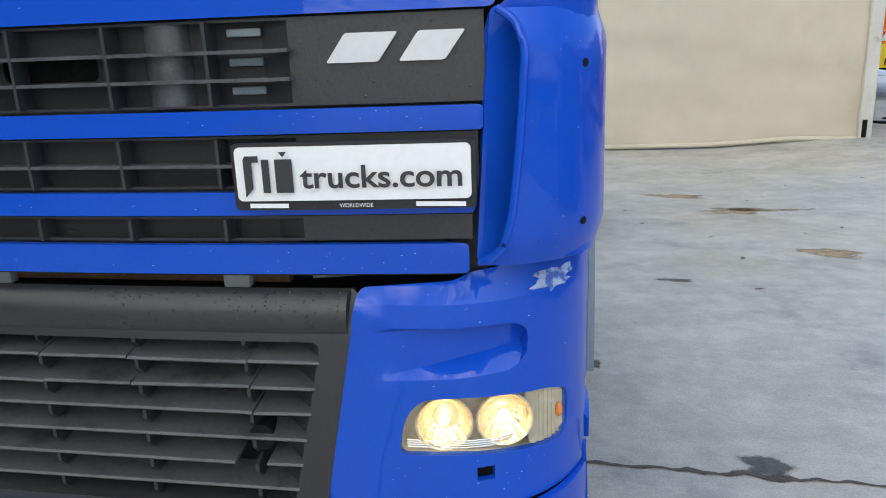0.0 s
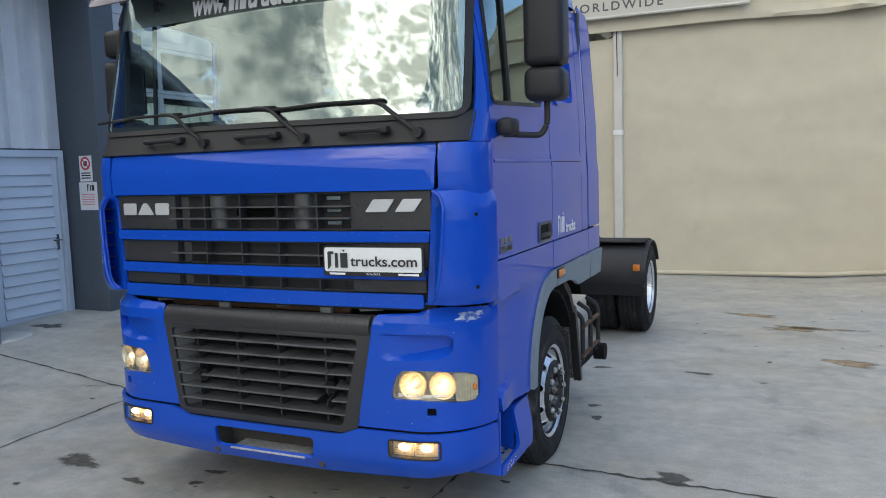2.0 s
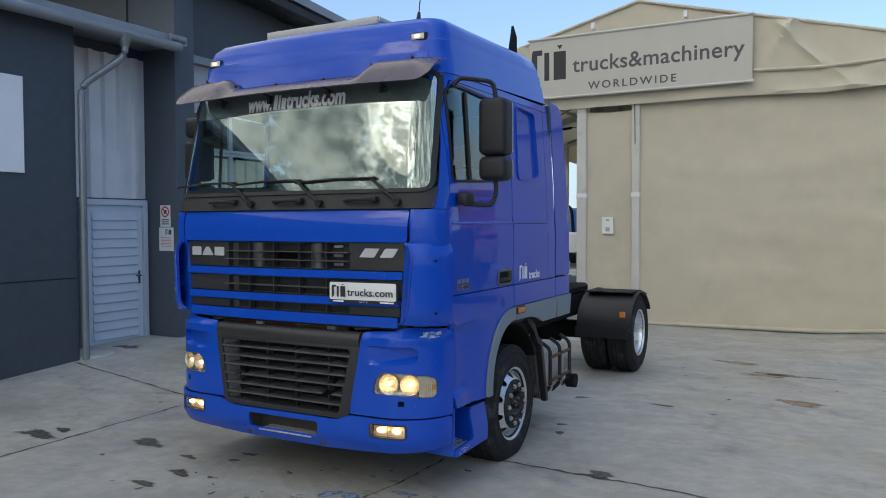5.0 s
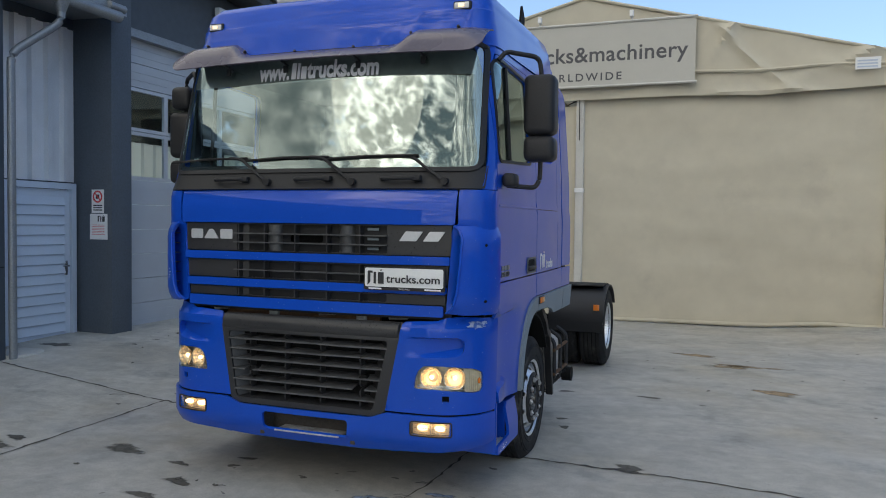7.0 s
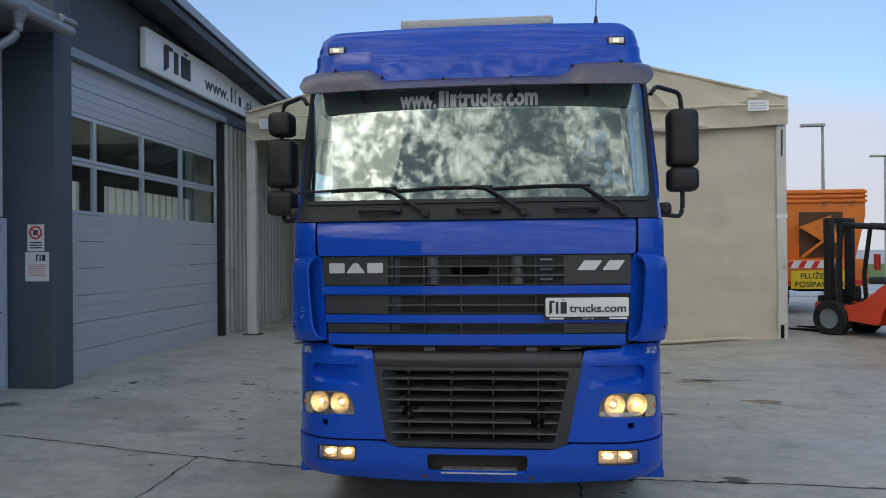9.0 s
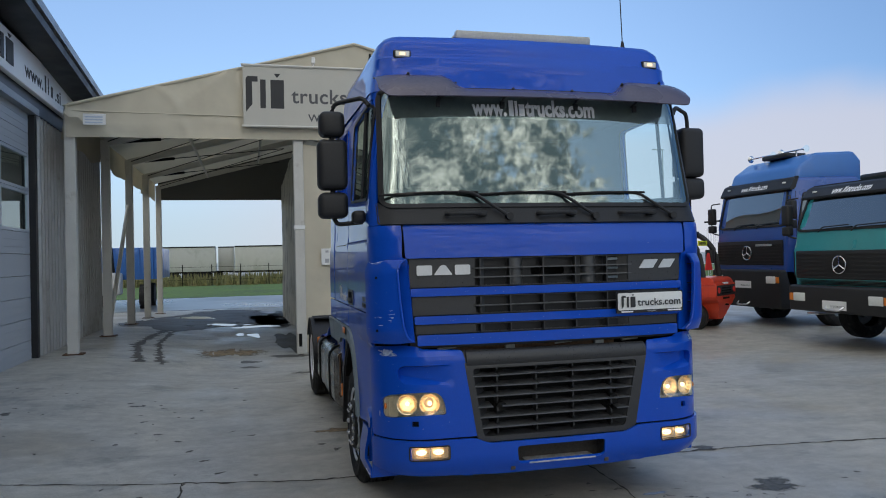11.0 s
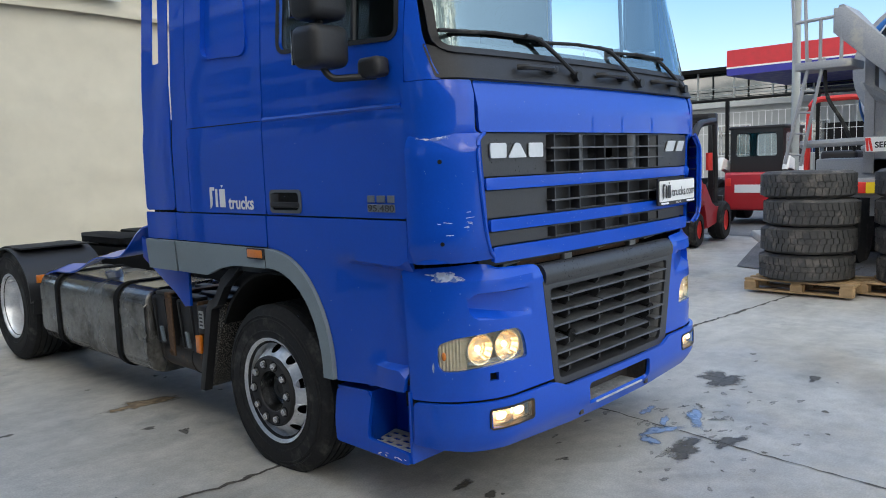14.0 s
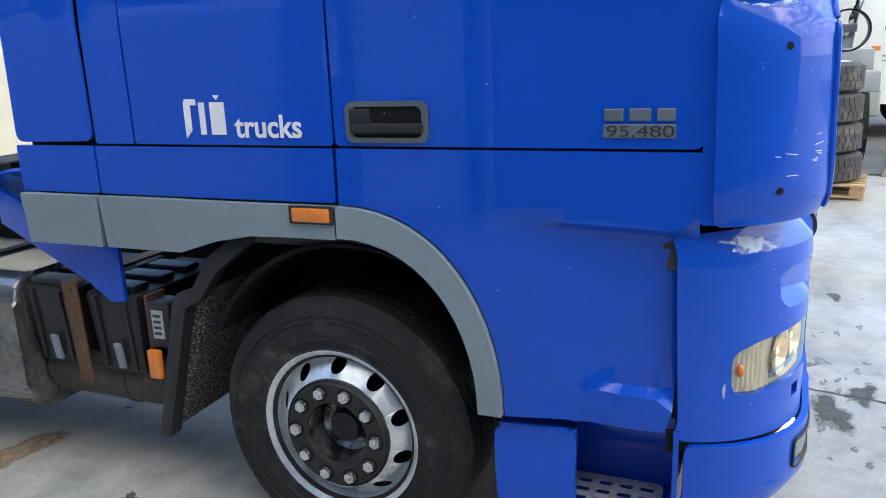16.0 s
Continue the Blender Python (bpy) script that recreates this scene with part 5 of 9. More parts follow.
for sg in (-1, 1):
    # corner skins, deflectors and bumper sides
    bm = B()
    sheet(bm, soften([(0.982, 1.25), (1.41, 1.24), (1.41, 2.028), (1.055, 2.028), (1.055, 1.812), (1.022, 1.8)], 0.012), lambda s, z: (lambda q: (sg * q[0], q[1] + 0.015 * smooth01((z - 1.97) / 0.06) + 0.045 * smooth01((s - 1.0) / 0.09) * smooth01((1.8 - z) / 0.08) * smooth01((z - 1.25) / 0.05) * smooth01((1.25 - s) / 0.1), z))(plan_s(s, 0.02, 1.25, 0.2, 0.05)), 0.015, (), 0.045)
    part("corner_panel", bm, M_blue, truck, "rounded blue corner panel")
    bm = B()
    sheet(bm, soften([(1.0, 1.252), (1.4, 1.235), (1.43, 1.3), (1.44, 1.74), (1.41, 1.8), (1.06, 1.8), (1.095, 1.775), (1.104, 1.72), (1.09, 1.53), (1.072, 1.37), (1.052, 1.29), (1.03, 1.262)], 0.02), lambda s, z: defl_at(s, z, sg), 0.02, (), 0.05)
    d = part("air_deflector", bm, M_blue, truck, "scratched blue corner air deflector")
    bm = B()
    rim = [(1.03, 1.262), (1.052, 1.29), (1.072, 1.37), (1.09, 1.53), (1.104, 1.72), (1.095, 1.775), (1.06, 1.8)]
    tube(bm, [Vector(defl_at(s, z, sg)) + Vector((0, -0.003, 0)) for s, z in rim], 0.009, 8, 0.03)
    part("edge_bead", bm, M_blue, d)
    for i in range(7):
        bm = B()
        box(bm, sg * 1.085, sg * 1.125, 0.045, 0.1, 1.3 + i * 0.07, 1.306 + i * 0.07)
        part("inner_rib", bm, M_black, d)
    bm = B()
    for z in (1.33, 1.682):
        p = Vector((sg * 1.222, 0.13, z))
        nrm = Vector((sg * 0.8, -0.6, 0))
        cyl(bm, p - nrm * 0.01, p + nrm * 0.0015, 0.0095, seg=14)
    pieces("bolt", bm, M_dark, d)
    if sg < 0:
        rng = random.Random(5)
        bm = B()
        for i in range(9):
            s, z = rng.uniform(1.1, 1.3), rng.choice((rng.gauss(1.42, 0.012), rng.uniform(1.36, 1.47)))
            a = Vector(defl_at(s, z, sg))
            b = Vector(defl_at(s + rng.uniform(0.01, 0.04), z + rng.uniform(-0.008, 0.008), sg))
            tube(bm, [a, b], 0.0009, 4)
        part("scratch", bm, M_sigwhite, d, "white paint scratches")
    bm = B()
    hole = soften([(0.787, 0.775), (0.795, 0.83), (0.812, 0.878), (0.85, 0.913), (0.93, 0.918), (1.06, 0.911), (1.18, 0.897), (1.25, 0.872), (1.262, 0.84), (1.258, 0.77), (1.24, 0.745), (1.18, 0.743), (1.06, 0.756), (0.92, 0.766), (0.8, 0.764)], 0.02)
    wide = 0.0 if sg < 0 else 0.035
    scoop = [(0.72, 1.095), (1.066, 1.095), (1.09, 1.086), (1.108, 1.07), (1.116, 1.05), (1.11, 1.01), (1.09, 0.988), (1.062, 0.9735), (0.9, 0.966), (0.72, 0.959)]
    fold = [(0.76, 1.083), (1.055, 1.083), (1.082, 1.072), (1.097, 1.05), (1.09, 1.028), (1.0, 1.0126), (0.86, 0.9888), (0.76, 0.9718)]
    sheet(bm, soften([(0.55 + wide, 0.608), (1.40, 0.608), (1.42, 1.15), (1.38, 1.205), (1.05, 1.225), (0.965, 1.215), (0.93, 1.198), (0.668 + wide, 1.185)], 0.02), lambda s, z: bumper_at(s, z, sg), 0.02, [hole, [(0.975, 0.69), (1.02, 0.69), (1.02, 0.727), (0.975, 0.727)]], 0.035, [scoop, fold])
    bp = part("bumper_corner", bm, M_blue, truck, "blue bumper corner around the headlight", 26.0)
    bm = B()
    sheet(bm, [(0.62, 0.57), (1.4, 0.57), (1.4, 0.64), (0.62, 0.64)], lambda s, z: bumper_at(s, z, sg, 0.03), 0.004, (), 0.06)
    part("seam_backing", bm, M_dark, bp)
    bm = B()
    sheet(bm, [(0.955, 0.67), (1.04, 0.67), (1.04, 0.745), (0.955, 0.745)], lambda s, z: bumper_at(s, z, sg, 0.03), 0.005, (), 0.05)
    part("washer_cover", bm, M_dark, bp)
    h = part("headlight", sheet(B(), soften([(0.78, 0.73), (1.27, 0.73), (1.27, 0.93), (0.78, 0.93)], 0.03), lambda s, z: sunk_at(s, z, sg, 0.075), 0.005, (), 0.06), M_housing, truck, "lit double headlight behind clear glass")
    bm = B()
    ring(bm, split(hole, 0.03), lambda s, z: sunk_at(s, z, sg, 0.01), 0.003, 0.009)
    part("lamp_rim", bm, M_blue, h, "blue rim of the lamp opening")
    bm = B()
    ring(bm, split(hole, 0.03), lambda s, z: sunk_at(s, z, sg, 0.048), 0.003, 0.028)
    part("housing", bm, M_housing, h)
    bm = B()
    for k in range(4):
        tube(bm, [sunk_at(0.8 + 0.42 * i / 8, 0.772 + 0.006 * k - 0.012 * i / 8, sg, 0.03) for i in range(9)], 0.0022, 5)
    part("chrome_strip", bm, M_chrome, h, "ribbed chrome strip under the bowls")
    bm = B()
    sheet(bm, hole, lambda s, z: sunk_at(s, z, sg, 0.004), 0.0, (), 0.05)
    part("lens", bm, M_lens, h, "clear headlight glass").visible_shadow = False
    for s in (0.88, 1.03):
        c = Vector(bumper_at(s, 0.836, sg, 0.085))
        dirv = Vector((sg * 0.25, -1, 0)).normalized()
        bm = B()
        lathe(bm, [(0.004, 0.0), (0.02, 0.002), (0.03, 0.006), (0.042, 0.014), (0.052, 0.024), (0.06, 0.038), (0.067, 0.056), (0.072, 0.058), (0.073, 0.05)], (0, 0, 0), "z", 18)
        bmesh.ops.transform(bm, matrix=Matrix.Translation(c) @ dirv.to_track_quat("Z", "Y").to_matrix().to_4x4(), verts=bm.verts[:])
        part("reflector_bowl", bm, M_reflector, h, "", 6.0)
        bm = B()
        bmesh.ops.create_uvsphere(bm, u_segments=14, v_segments=8, radius=0.015, matrix=Matrix.Translation(c + dirv * 0.034))
        part("bulb", bm, M_lamp, h, "glowing warm bulb")
    bm = B()
    sheet(bm, soften([(1.125, 0.752), (1.18, 0.746), (1.238, 0.748), (1.256, 0.772), (1.26, 0.84), (1.248, 0.869), (1.18, 0.893), (1.115, 0.9)], 0.008), lambda s, z: sunk_at(s, z, sg, 0.014 + 0.003 * math.sin(s * 400)), 0.0, (), 0.008)
    ind = part("indicator", bm, M_indic, h, "pale ribbed indicator")
    bm = B()
    bmesh.ops.create_uvsphere(bm, u_segments=12, v_segments=8, radius=0.02, matrix=Matrix.Translation(sunk_at(1.232, 0.815, sg, 0.008)) @ Matrix.Diagonal((0.5, 0.6, 1, 1)))
    part("amber_bulb", bm, M_orange, ind, "amber bulb")

# stone chips, worn paint and painted-on sky sheen
M_wear_sheen = mat("pale_wear_and_sky_sheen", (0.42, 0.5, 0.66), 0.5, vary=0.3, fine=60, stain=(0.06, 0.14, 0.45), stain_at=(0.48, 0.56), stain_scale=26)


def wear_sheen_patch(parent, at, s0, s1, z0, z1, seed, name="wear_sheen_patch"):
    """A ragged pale patch for rubbed-off paint and for mirrored sky put into colour."""
    rng = random.Random(seed)
    n = 34
    loop = []
    for i in range(n):
        a = 2 * math.pi * i / n
        r = 1 - rng.uniform(0.0, 0.5)
        loop.append(((s0 + s1) / 2 + (s1 - s0) / 2 * r * math.cos(a), (z0 + z1) / 2 + (z1 - z0) / 2 * r * math.sin(a)))
    bm = B()
    sheet(bm, loop, at, 0.0, (), 0.02)
    part(name, bm, M_wear_sheen, parent, "pale worn paint and painted-on sky reflection")


def chip(bm, p, nrm, r):
    q = nrm.to_track_quat("Z", "Y").to_matrix().to_4x4()
    bmesh.ops.create_circle(bm, cap_ends=True, segments=6, radius=r, matrix=Matrix.Translation(p + nrm * 0.0012) @ q @ Matrix.Diagonal((1.6, 0.8, 1, 1)))


for sg in (-1, 1):

    def bumper_top(s, z):
        p = bumper_at(s, z, sg)
        return (p[0] * 1.0008, p[1] - 0.0012, p[2])

    # on the +x corner this patch is a painted sky reflection, not wear
    wear_sheen_patch(truck, bumper_top, 1.1, 1.29, 1.145, 1.203, 3 + sg)
    if sg < 0:
        wear_sheen_patch(truck, lambda s, z: (lambda p: (p[0] * 1.0012, p[1] - 0.0012, p[2]))(defl_at(s, z, sg)), 1.2, 1.38, 1.77, 1.8, 8 + sg)
    if sg < 0:
        wear_sheen_patch(truck, bumper_top, 1.275, 1.287, 0.735, 0.79, 21, "scuff")
    rng = random.Random(40 + sg)
    bm = B()
    for i in range(40):
        s, z = rng.uniform(0.75, 1.3), rng.choice((rng.uniform(0.62, 0.75), rng.uniform(0.93, 1.19)))
        x, y = plan_s(s, 0, 1.25, 0.4, 0.02)
        p = Vector(bumper_at(s, z, sg))
        q = Vector(bumper_at(s + 0.004, z, sg)) - Vector(bumper_at(s - 0.004, z, sg))
        nr = Vector((q.y * sg, -q.x * sg, 0)).normalized()
        chip(bm, p, nr if nr.y < 0 else -nr, rng.choice((0.0007, 0.0009, 0.0011, 0.0018)))
    for i in range(26):
        s, z = rng.uniform(1.1, 1.38), rng.uniform(1.27, 1.76)
        p = Vector(defl_at(s, z, sg))
        q = Vector(defl_at(s + 0.004, z, sg)) - Vector(defl_at(s - 0.004, z, sg))
        nr = Vector((q.y * sg, -q.x * sg, 0)).normalized()
        chip(bm, p, nr if nr.y < 0 else -nr, rng.choice((0.0006, 0.0008, 0.001, 0.0014)))
    for i in range(26):
        y, z = rng.uniform(0.4, 1.3), rng.uniform(0.8, 1.9)
        chip(bm, Vector((sg * 1.2525, y, z)), Vector((sg, 0, 0)), rng.choice((0.0008, 0.0012, 0.002)))
    tagged(part("stone_chip", bm, M_chip, truck, "white stone chips in the paint"), kind="stuff")
rng = random.Random(77)
bm = B()
for i in range(120):
    z = rng.choice((rng.uniform(1.23, 1.285), rng.uniform(1.37, 1.412), rng.uniform(1.556, 1.6), rng.uniform(1.82, 1.95)))
    x = rng.uniform(-0.94, 0.94)
    chip(bm, Vector(cab_front(x, z, -0.014 if z < 1.7 else -0.008)), Vector((0, -1, 0)), rng.choice((0.0006, 0.0008, 0.001, 0.0014)))
tagged(part("stone_chip", bm, M_chip, truck, "white stone chips in the paint"), kind="stuff")
# rain drops on the black plastic
bm = B()
for i in range(290):
    if rng.random() < 0.67:
        x, a = rng.gauss(rng.choice((-0.4, 0.1, 0.35, 0.55)), 0.09), rng.uniform(-0.4, 1.25)
        x = min(0.66, max(-0.63, x))
        p = Vector((x, plan_y(x, 0.01, 1.25, 0.4, 0.02) - 0.012 + 0.05 * smooth01(0.25) + 0.035 - 0.055 * math.cos(a), 1.118 + 0.063 * math.sin(a)))
    else:
        x, z = rng.choice((rng.uniform(0.6, 0.98), rng.uniform(-0.98, -0.58))), rng.uniform(1.62, 1.79)
        p = Vector(cab_front(x, z, 0.011))
    r = rng.choice((0.0012, 0.0016, 0.0024, 0.003))
    bmesh.ops.create_icosphere(bm, subdivisions=1, radius=r, matrix=Matrix.Translation(p) @ Matrix.Diagonal((1, 0.5, 1.2, 1)))
tagged(part("rain_drop", bm, M_drop, truck, "dark rain drops on the plastic"), kind="stuff")

# lower bumper with fog lamps and towing opening
fogs = {sg: soften([(sg * 0.78, 0.478), (sg * 1.035, 0.478), (sg * 1.035, 0.56), (sg * 0.78, 0.56)], 0.012) for sg in (-1, 1)}
tow = soften([(-0.3, 0.405), (0.33, 0.405), (0.34, 0.525), (-0.31, 0.525)], 0.03)
bm = B()
sheet(bm, soften([(-1.41, 0.4), (-1.1, 0.365), (-0.4, 0.335), (0.4, 0.335), (1.1, 0.365), (1.41, 0.4), (1.41, 0.6), (0.6, 0.6), (0.5, 0.56), (-0.5, 0.56), (-0.6, 0.6), (-1.41, 0.6)], 0.03), lambda s, z: lower_at(s, z), 0.02, [fogs[-1], fogs[1], tow], 0.045)
lb = part("lower_bumper", bm, M_blue, truck, "blue lower bumper with fog lamps")
bm = B()
box(bm, -0.36, 0.38, 0.13, 0.16, 0.36, 0.56)
box(bm, -0.36, 0.38, 0.0, 0.15, 0.535, 0.55)
box(bm, 0.345, 0.375, 0.012, 0.14, 0.36, 0.54)
box(bm, -0.345, -0.315, 0.012, 0.14, 0.36, 0.54)
part("tow_recess", bm, mat("dusty_recess", (0.06, 0.052, 0.045), 0.9, vary=0.3), lb)
bm = B()
box(bm, -0.22, 0.27, -0.012, 0.14, 0.398, 0.408, 0.003, 1)
for i in range(9):
    for j in range(3):
        cyl(bm, (-0.16 + i * 0.043, 0.02 + j * 0.04, 0.408), (-0.16 + i * 0.043, 0.02 + j * 0.04, 0.411), 0.01, seg=8)
part("tread_plate", bm, M_tread, lb, "perforated metal step plate")
for sg in (-1, 1):
    f = part("fog_lamp", sheet(B(), soften([(0.77, 0.468), (1.045, 0.468), (1.045, 0.57), (0.77, 0.57)], 0.012), lambda s, z: lower_at(s, z, sg, 0.06), 0.004, (), 0.05), M_housing, truck, "lit rectangular fog lamp")
    bm = B()
    ring(bm, split([(abs(p[0]), p[1]) for p in fogs[1]], 0.03), lambda s, z: lower_at(s, z, sg, 0.015), 0.008, 0.02)
    part("bezel", bm, M_black, f)
    bm = B()
    sheet(bm, fogs[1], lambda s, z: lower_at(s, z, sg, 0.002), 0.0, (), 0.05)
    part("lens", bm, M_lens, f).visible_shadow = False
    for s in (0.845, 0.96):
        bm = B()
        bmesh.ops.create_uvsphere(bm, u_segments=14, v_segments=8, radius=0.02, matrix=Matrix.Translation(lower_at(s, 0.519, sg, 0.035)) @ Matrix.Diagonal((1.8, 0.7, 0.9, 1)))
        part("bulb", bm, M_lamp, f)
        bm = B()
        for k in range(3):
            z = 0.492 + k * 0.027
            tube(bm, [lower_at(s - 0.048, z, sg, 0.022), lower_at(s + 0.048, z, sg, 0.022)], 0.0016, 5)
        part("lens_rib", bm, M_reflector, f)
    bm = B()
    box(bm, sg * 0.9, sg * 0.906, 0.02, 0.06, 0.48, 0.558)
    part("divider", bm, M_chrome, f)

# lower grille insert


def lg(u, v):
    return (u, plan_y(u, 0.01, 1.25, 0.4, 0.02) - 0.012 + 0.05 * smooth01((v - 1.1) / 0.08), v)


bm = B()
go = soften([(-0.555, 0.565), (0.565, 0.565), (0.59, 0.6), (0.7, 1.16), (0.685, 1.178), (-0.65, 1.178), (-0.668, 1.16), (-0.58, 0.6)], 0.05)
gi = soften([(-0.535, 0.6), (0.505, 0.6), (0.61, 1.058), (-0.605, 1.058)], 0.03)
sheet(bm, go, lg, 0.03, [gi], 0.05)
lower_grille = part("lower_grille", bm, M_grille, truck, "black slatted lower grille with two broken blades")
RIB_X = (-0.43, -0.15, 0.12, 0.41)


def grille_ends(z):
    return -0.54 - (z - 0.6) * 0.153, 0.51 + (z - 0.6) * 0.229


for i in range(6):
    z = 0.657 + i * 0.07
    lo, hi = grille_ends(z)
    cuts = {1: [(0.36, 0.445)], 2: [(-0.465, -0.4)], 3: [(0.42, 0.424)], 4: [(-0.42, -0.417), (-0.139, -0.136), (0.104, 0.107), (0.42, 0.424)], 5: [(-0.42, -0.417), (-0.139, -0.136), (0.104, 0.107), (0.42, 0.424)]}.get(i, [])
    edges = [lo] + [v for c in cuts for v in c] + [hi]
    for k, (a, b) in enumerate(zip(edges[::2], edges[1::2])):
        sag = 0.003 * math.sin(i * 2.3 + k * 1.7) if i > 2 else 0.0
        bm = B()
        prism(bm, [(-0.015, z - 0.006), (0.08, z + 0.014), (0.08, z + 0.02), (0.0, z + 0.005), (-0.014, z + 0.003), (-0.019, z - 0.002)], "x", a, b)
        for v in bm.verts:
            v.co.z += sag * (v.co.x - a) / (b - a)
            v.co.y += plan_y(v.co.x, 0.012, 1.25, 0.4, 0.02)
        part("blade", bm, M_blade, lower_grille)
for x in RIB_X:
    for i in range(7):
        z = 0.657 + i * 0.07
        bm = B()
        prism(bm, [(0.0, z - 0.012), (0.0, z - 0.035), (0.02, z - 0.056), (0.068, z - 0.05), (0.068, z + 0.012)], "x", x - 0.005, x + 0.005)
        for v in bm.verts:
            v.co.y += plan_y(v.co.x, 0.012, 1.25, 0.4, 0.02)
        part("rib", bm, M_grille, lower_grille)
for sg, k in ((-1, 0), (1, 1)):
    bm = B()
    rows_ = []
    for j in range(9):
        z = 0.6 + 0.458 * j / 8
        e = grille_ends(z)[k]
        rows_.append([bm.verts.new((e - sg * d, plan_y(e, 0.012, 1.25, 0.4, 0.02) + y, z)) for d, y in ((-0.01, -0.006), (0.004, 0.0), (0.03, 0.025), (0.08, 0.07))])
    for p, q in zip(rows_, rows_[1:]):
        for j in range(3):
            bm.faces.new((p[j], p[j + 1], q[j + 1], q[j]))
    part("grille_side", bm, M_grille, lower_grille)
bm = B()
prism(bm, [(-0.012, 0.59), (0.07, 0.612), (0.07, 0.618), (-0.012, 0.6)], "x", -0.535, 0.505)
for v in bm.verts:
    v.co.y += plan_y(v.co.x, 0.012, 1.25, 0.4, 0.02)
part("grille_sill", bm, M_grille, lower_grille)
bm = B()
nseg = 26
rolls = []
for i in range(nseg + 1):
    x = -0.645 + 1.325 * i / nseg
    y0 = lg(x, 1.12)[1]
    rolls.append([bm.verts.new((x, y0 + 0.035 - 0.054 * math.cos(a), 1.118 + 0.062 * math.sin(a))) for a in (math.pi * (j / 10 - 0.5) for j in range(11))])
for a, b in zip(rolls, rolls[1:]):
    for j in range(10):
        bm.faces.new((a[j], a[j + 1], b[j + 1], b[j]))
for a in (rolls[0], rolls[-1]):
    bm.faces.new(a)
part("top_roll", bm, M_grille, lower_grille)
bm = B()
sheet(bm, [(-0.56, 0.58), (0.56, 0.58), (0.64, 1.1), (-0.64, 1.1)], lambda u, v: (u, lg(u, v)[1] + 0.11, v), 0.01, (), 0.2)
part("backing", bm, M_dark, lower_grille)
bm = B()
for x in (-0.4, 0.43):
    cyl(bm, (x, 0.02, 0.79), (x, 0.09, 0.79), 0.035, 0.03, 14)
pieces("tow_eye_cap", bm, M_dark, lower_grille)

# what shows in the slot between grille and bumper
bm = B()
box(bm, -0.98, 0.98, 0.24, 0.3, 0.9, 1.3)
box(bm, -0.95, 0.95, 0.14, 0.24, 1.08, 1.14)
part("bumper_frame", bm, M_dark, truck)
bm = B()
for x in (-0.3, 0.37):
    box(bm, x - 0.035, x + 0.035, 0.1, 0.13, 1.16, 1.3, 0.005)
for x in (-0.75, 0.1, 0.62):
    cyl(bm, (x - 0.06, 0.14, 1.19), (x + 0.07, 0.14, 1.2), 0.014, seg=8)
pieces("bracket", bm, M_trimgrey, truck)
bm = B()
box(bm, -0.7, 0.5, 0.13, 0.16, 1.165, 1.2, 0.006)
part("radiator_edge", bm, M_rust, truck)

# windscreen and the black strip below it
bm = B()
wso = soften([(-1.15, 2.17), (1.15, 2.17), (1.125, 2.97), (-1.125, 2.97)], 0.06)
sheet(bm, wso, lambda u, v: cab_front(u, v, -0.004), 0.0, (), 0.06)
ws = part("windscreen", bm, M_ws, truck, "large curved windscreen mirroring the clouds")
ws.visible_shadow = False
bm = B()
ring(bm, split(wso, 0.08), lambda u, v: cab_front(u, v), 0.028, 0.012)
part("windscreen_seal", bm, M_black, truck)
bm = B()
sheet(bm, wso, lambda u, v: cab_front(u, v, 0.006), 0.0, [soften([(-1.115, 2.2), (1.115, 2.2), (1.09, 2.945), (-1.09, 2.945)], 0.06)], 0.05)
part("glass_border", bm, M_black, truck, "black printed border of the windscreen")
bm = B()
sheet(bm, soften([(-1.2, 2.036), (1.2, 2.036), (1.2, 2.19), (1.15, 2.165), (-1.15, 2.165), (-1.2, 2.19)], 0.012), lambda u, v: cab_front(u, v, -0.002), 0.012, (), 0.06)
strip = part("scuttle_strip", bm, M_black, truck, "black plastic strip below the windscreen")
for x in (-0.62, 0.03, 0.66):
    bm = B()
    w = 0.13
    y = cab_front(x, 2.1)[1] - 0.03
    tube(bm, [(x - w, y + 0.02, 2.1), (x - w + 0.02, y - 0.015, 2.1), (x + w - 0.02, y - 0.015, 2.105), (x + w, y + 0.02, 2.105)], 0.014, 8, 0.03)
    box(bm, x + w - 0.045, x + w + 0.02, y - 0.02, y + 0.03, 2.085, 2.12, 0.008)
    part("grab_handle", bm, M_black, strip, "black grab handle")
bm = B()
cyl(bm, (-0.94, 0.14, 2.09), (-0.94, 0.1, 2.09), 0.018, seg=14)
part("filler_plug", bm, M_greyplast, strip)
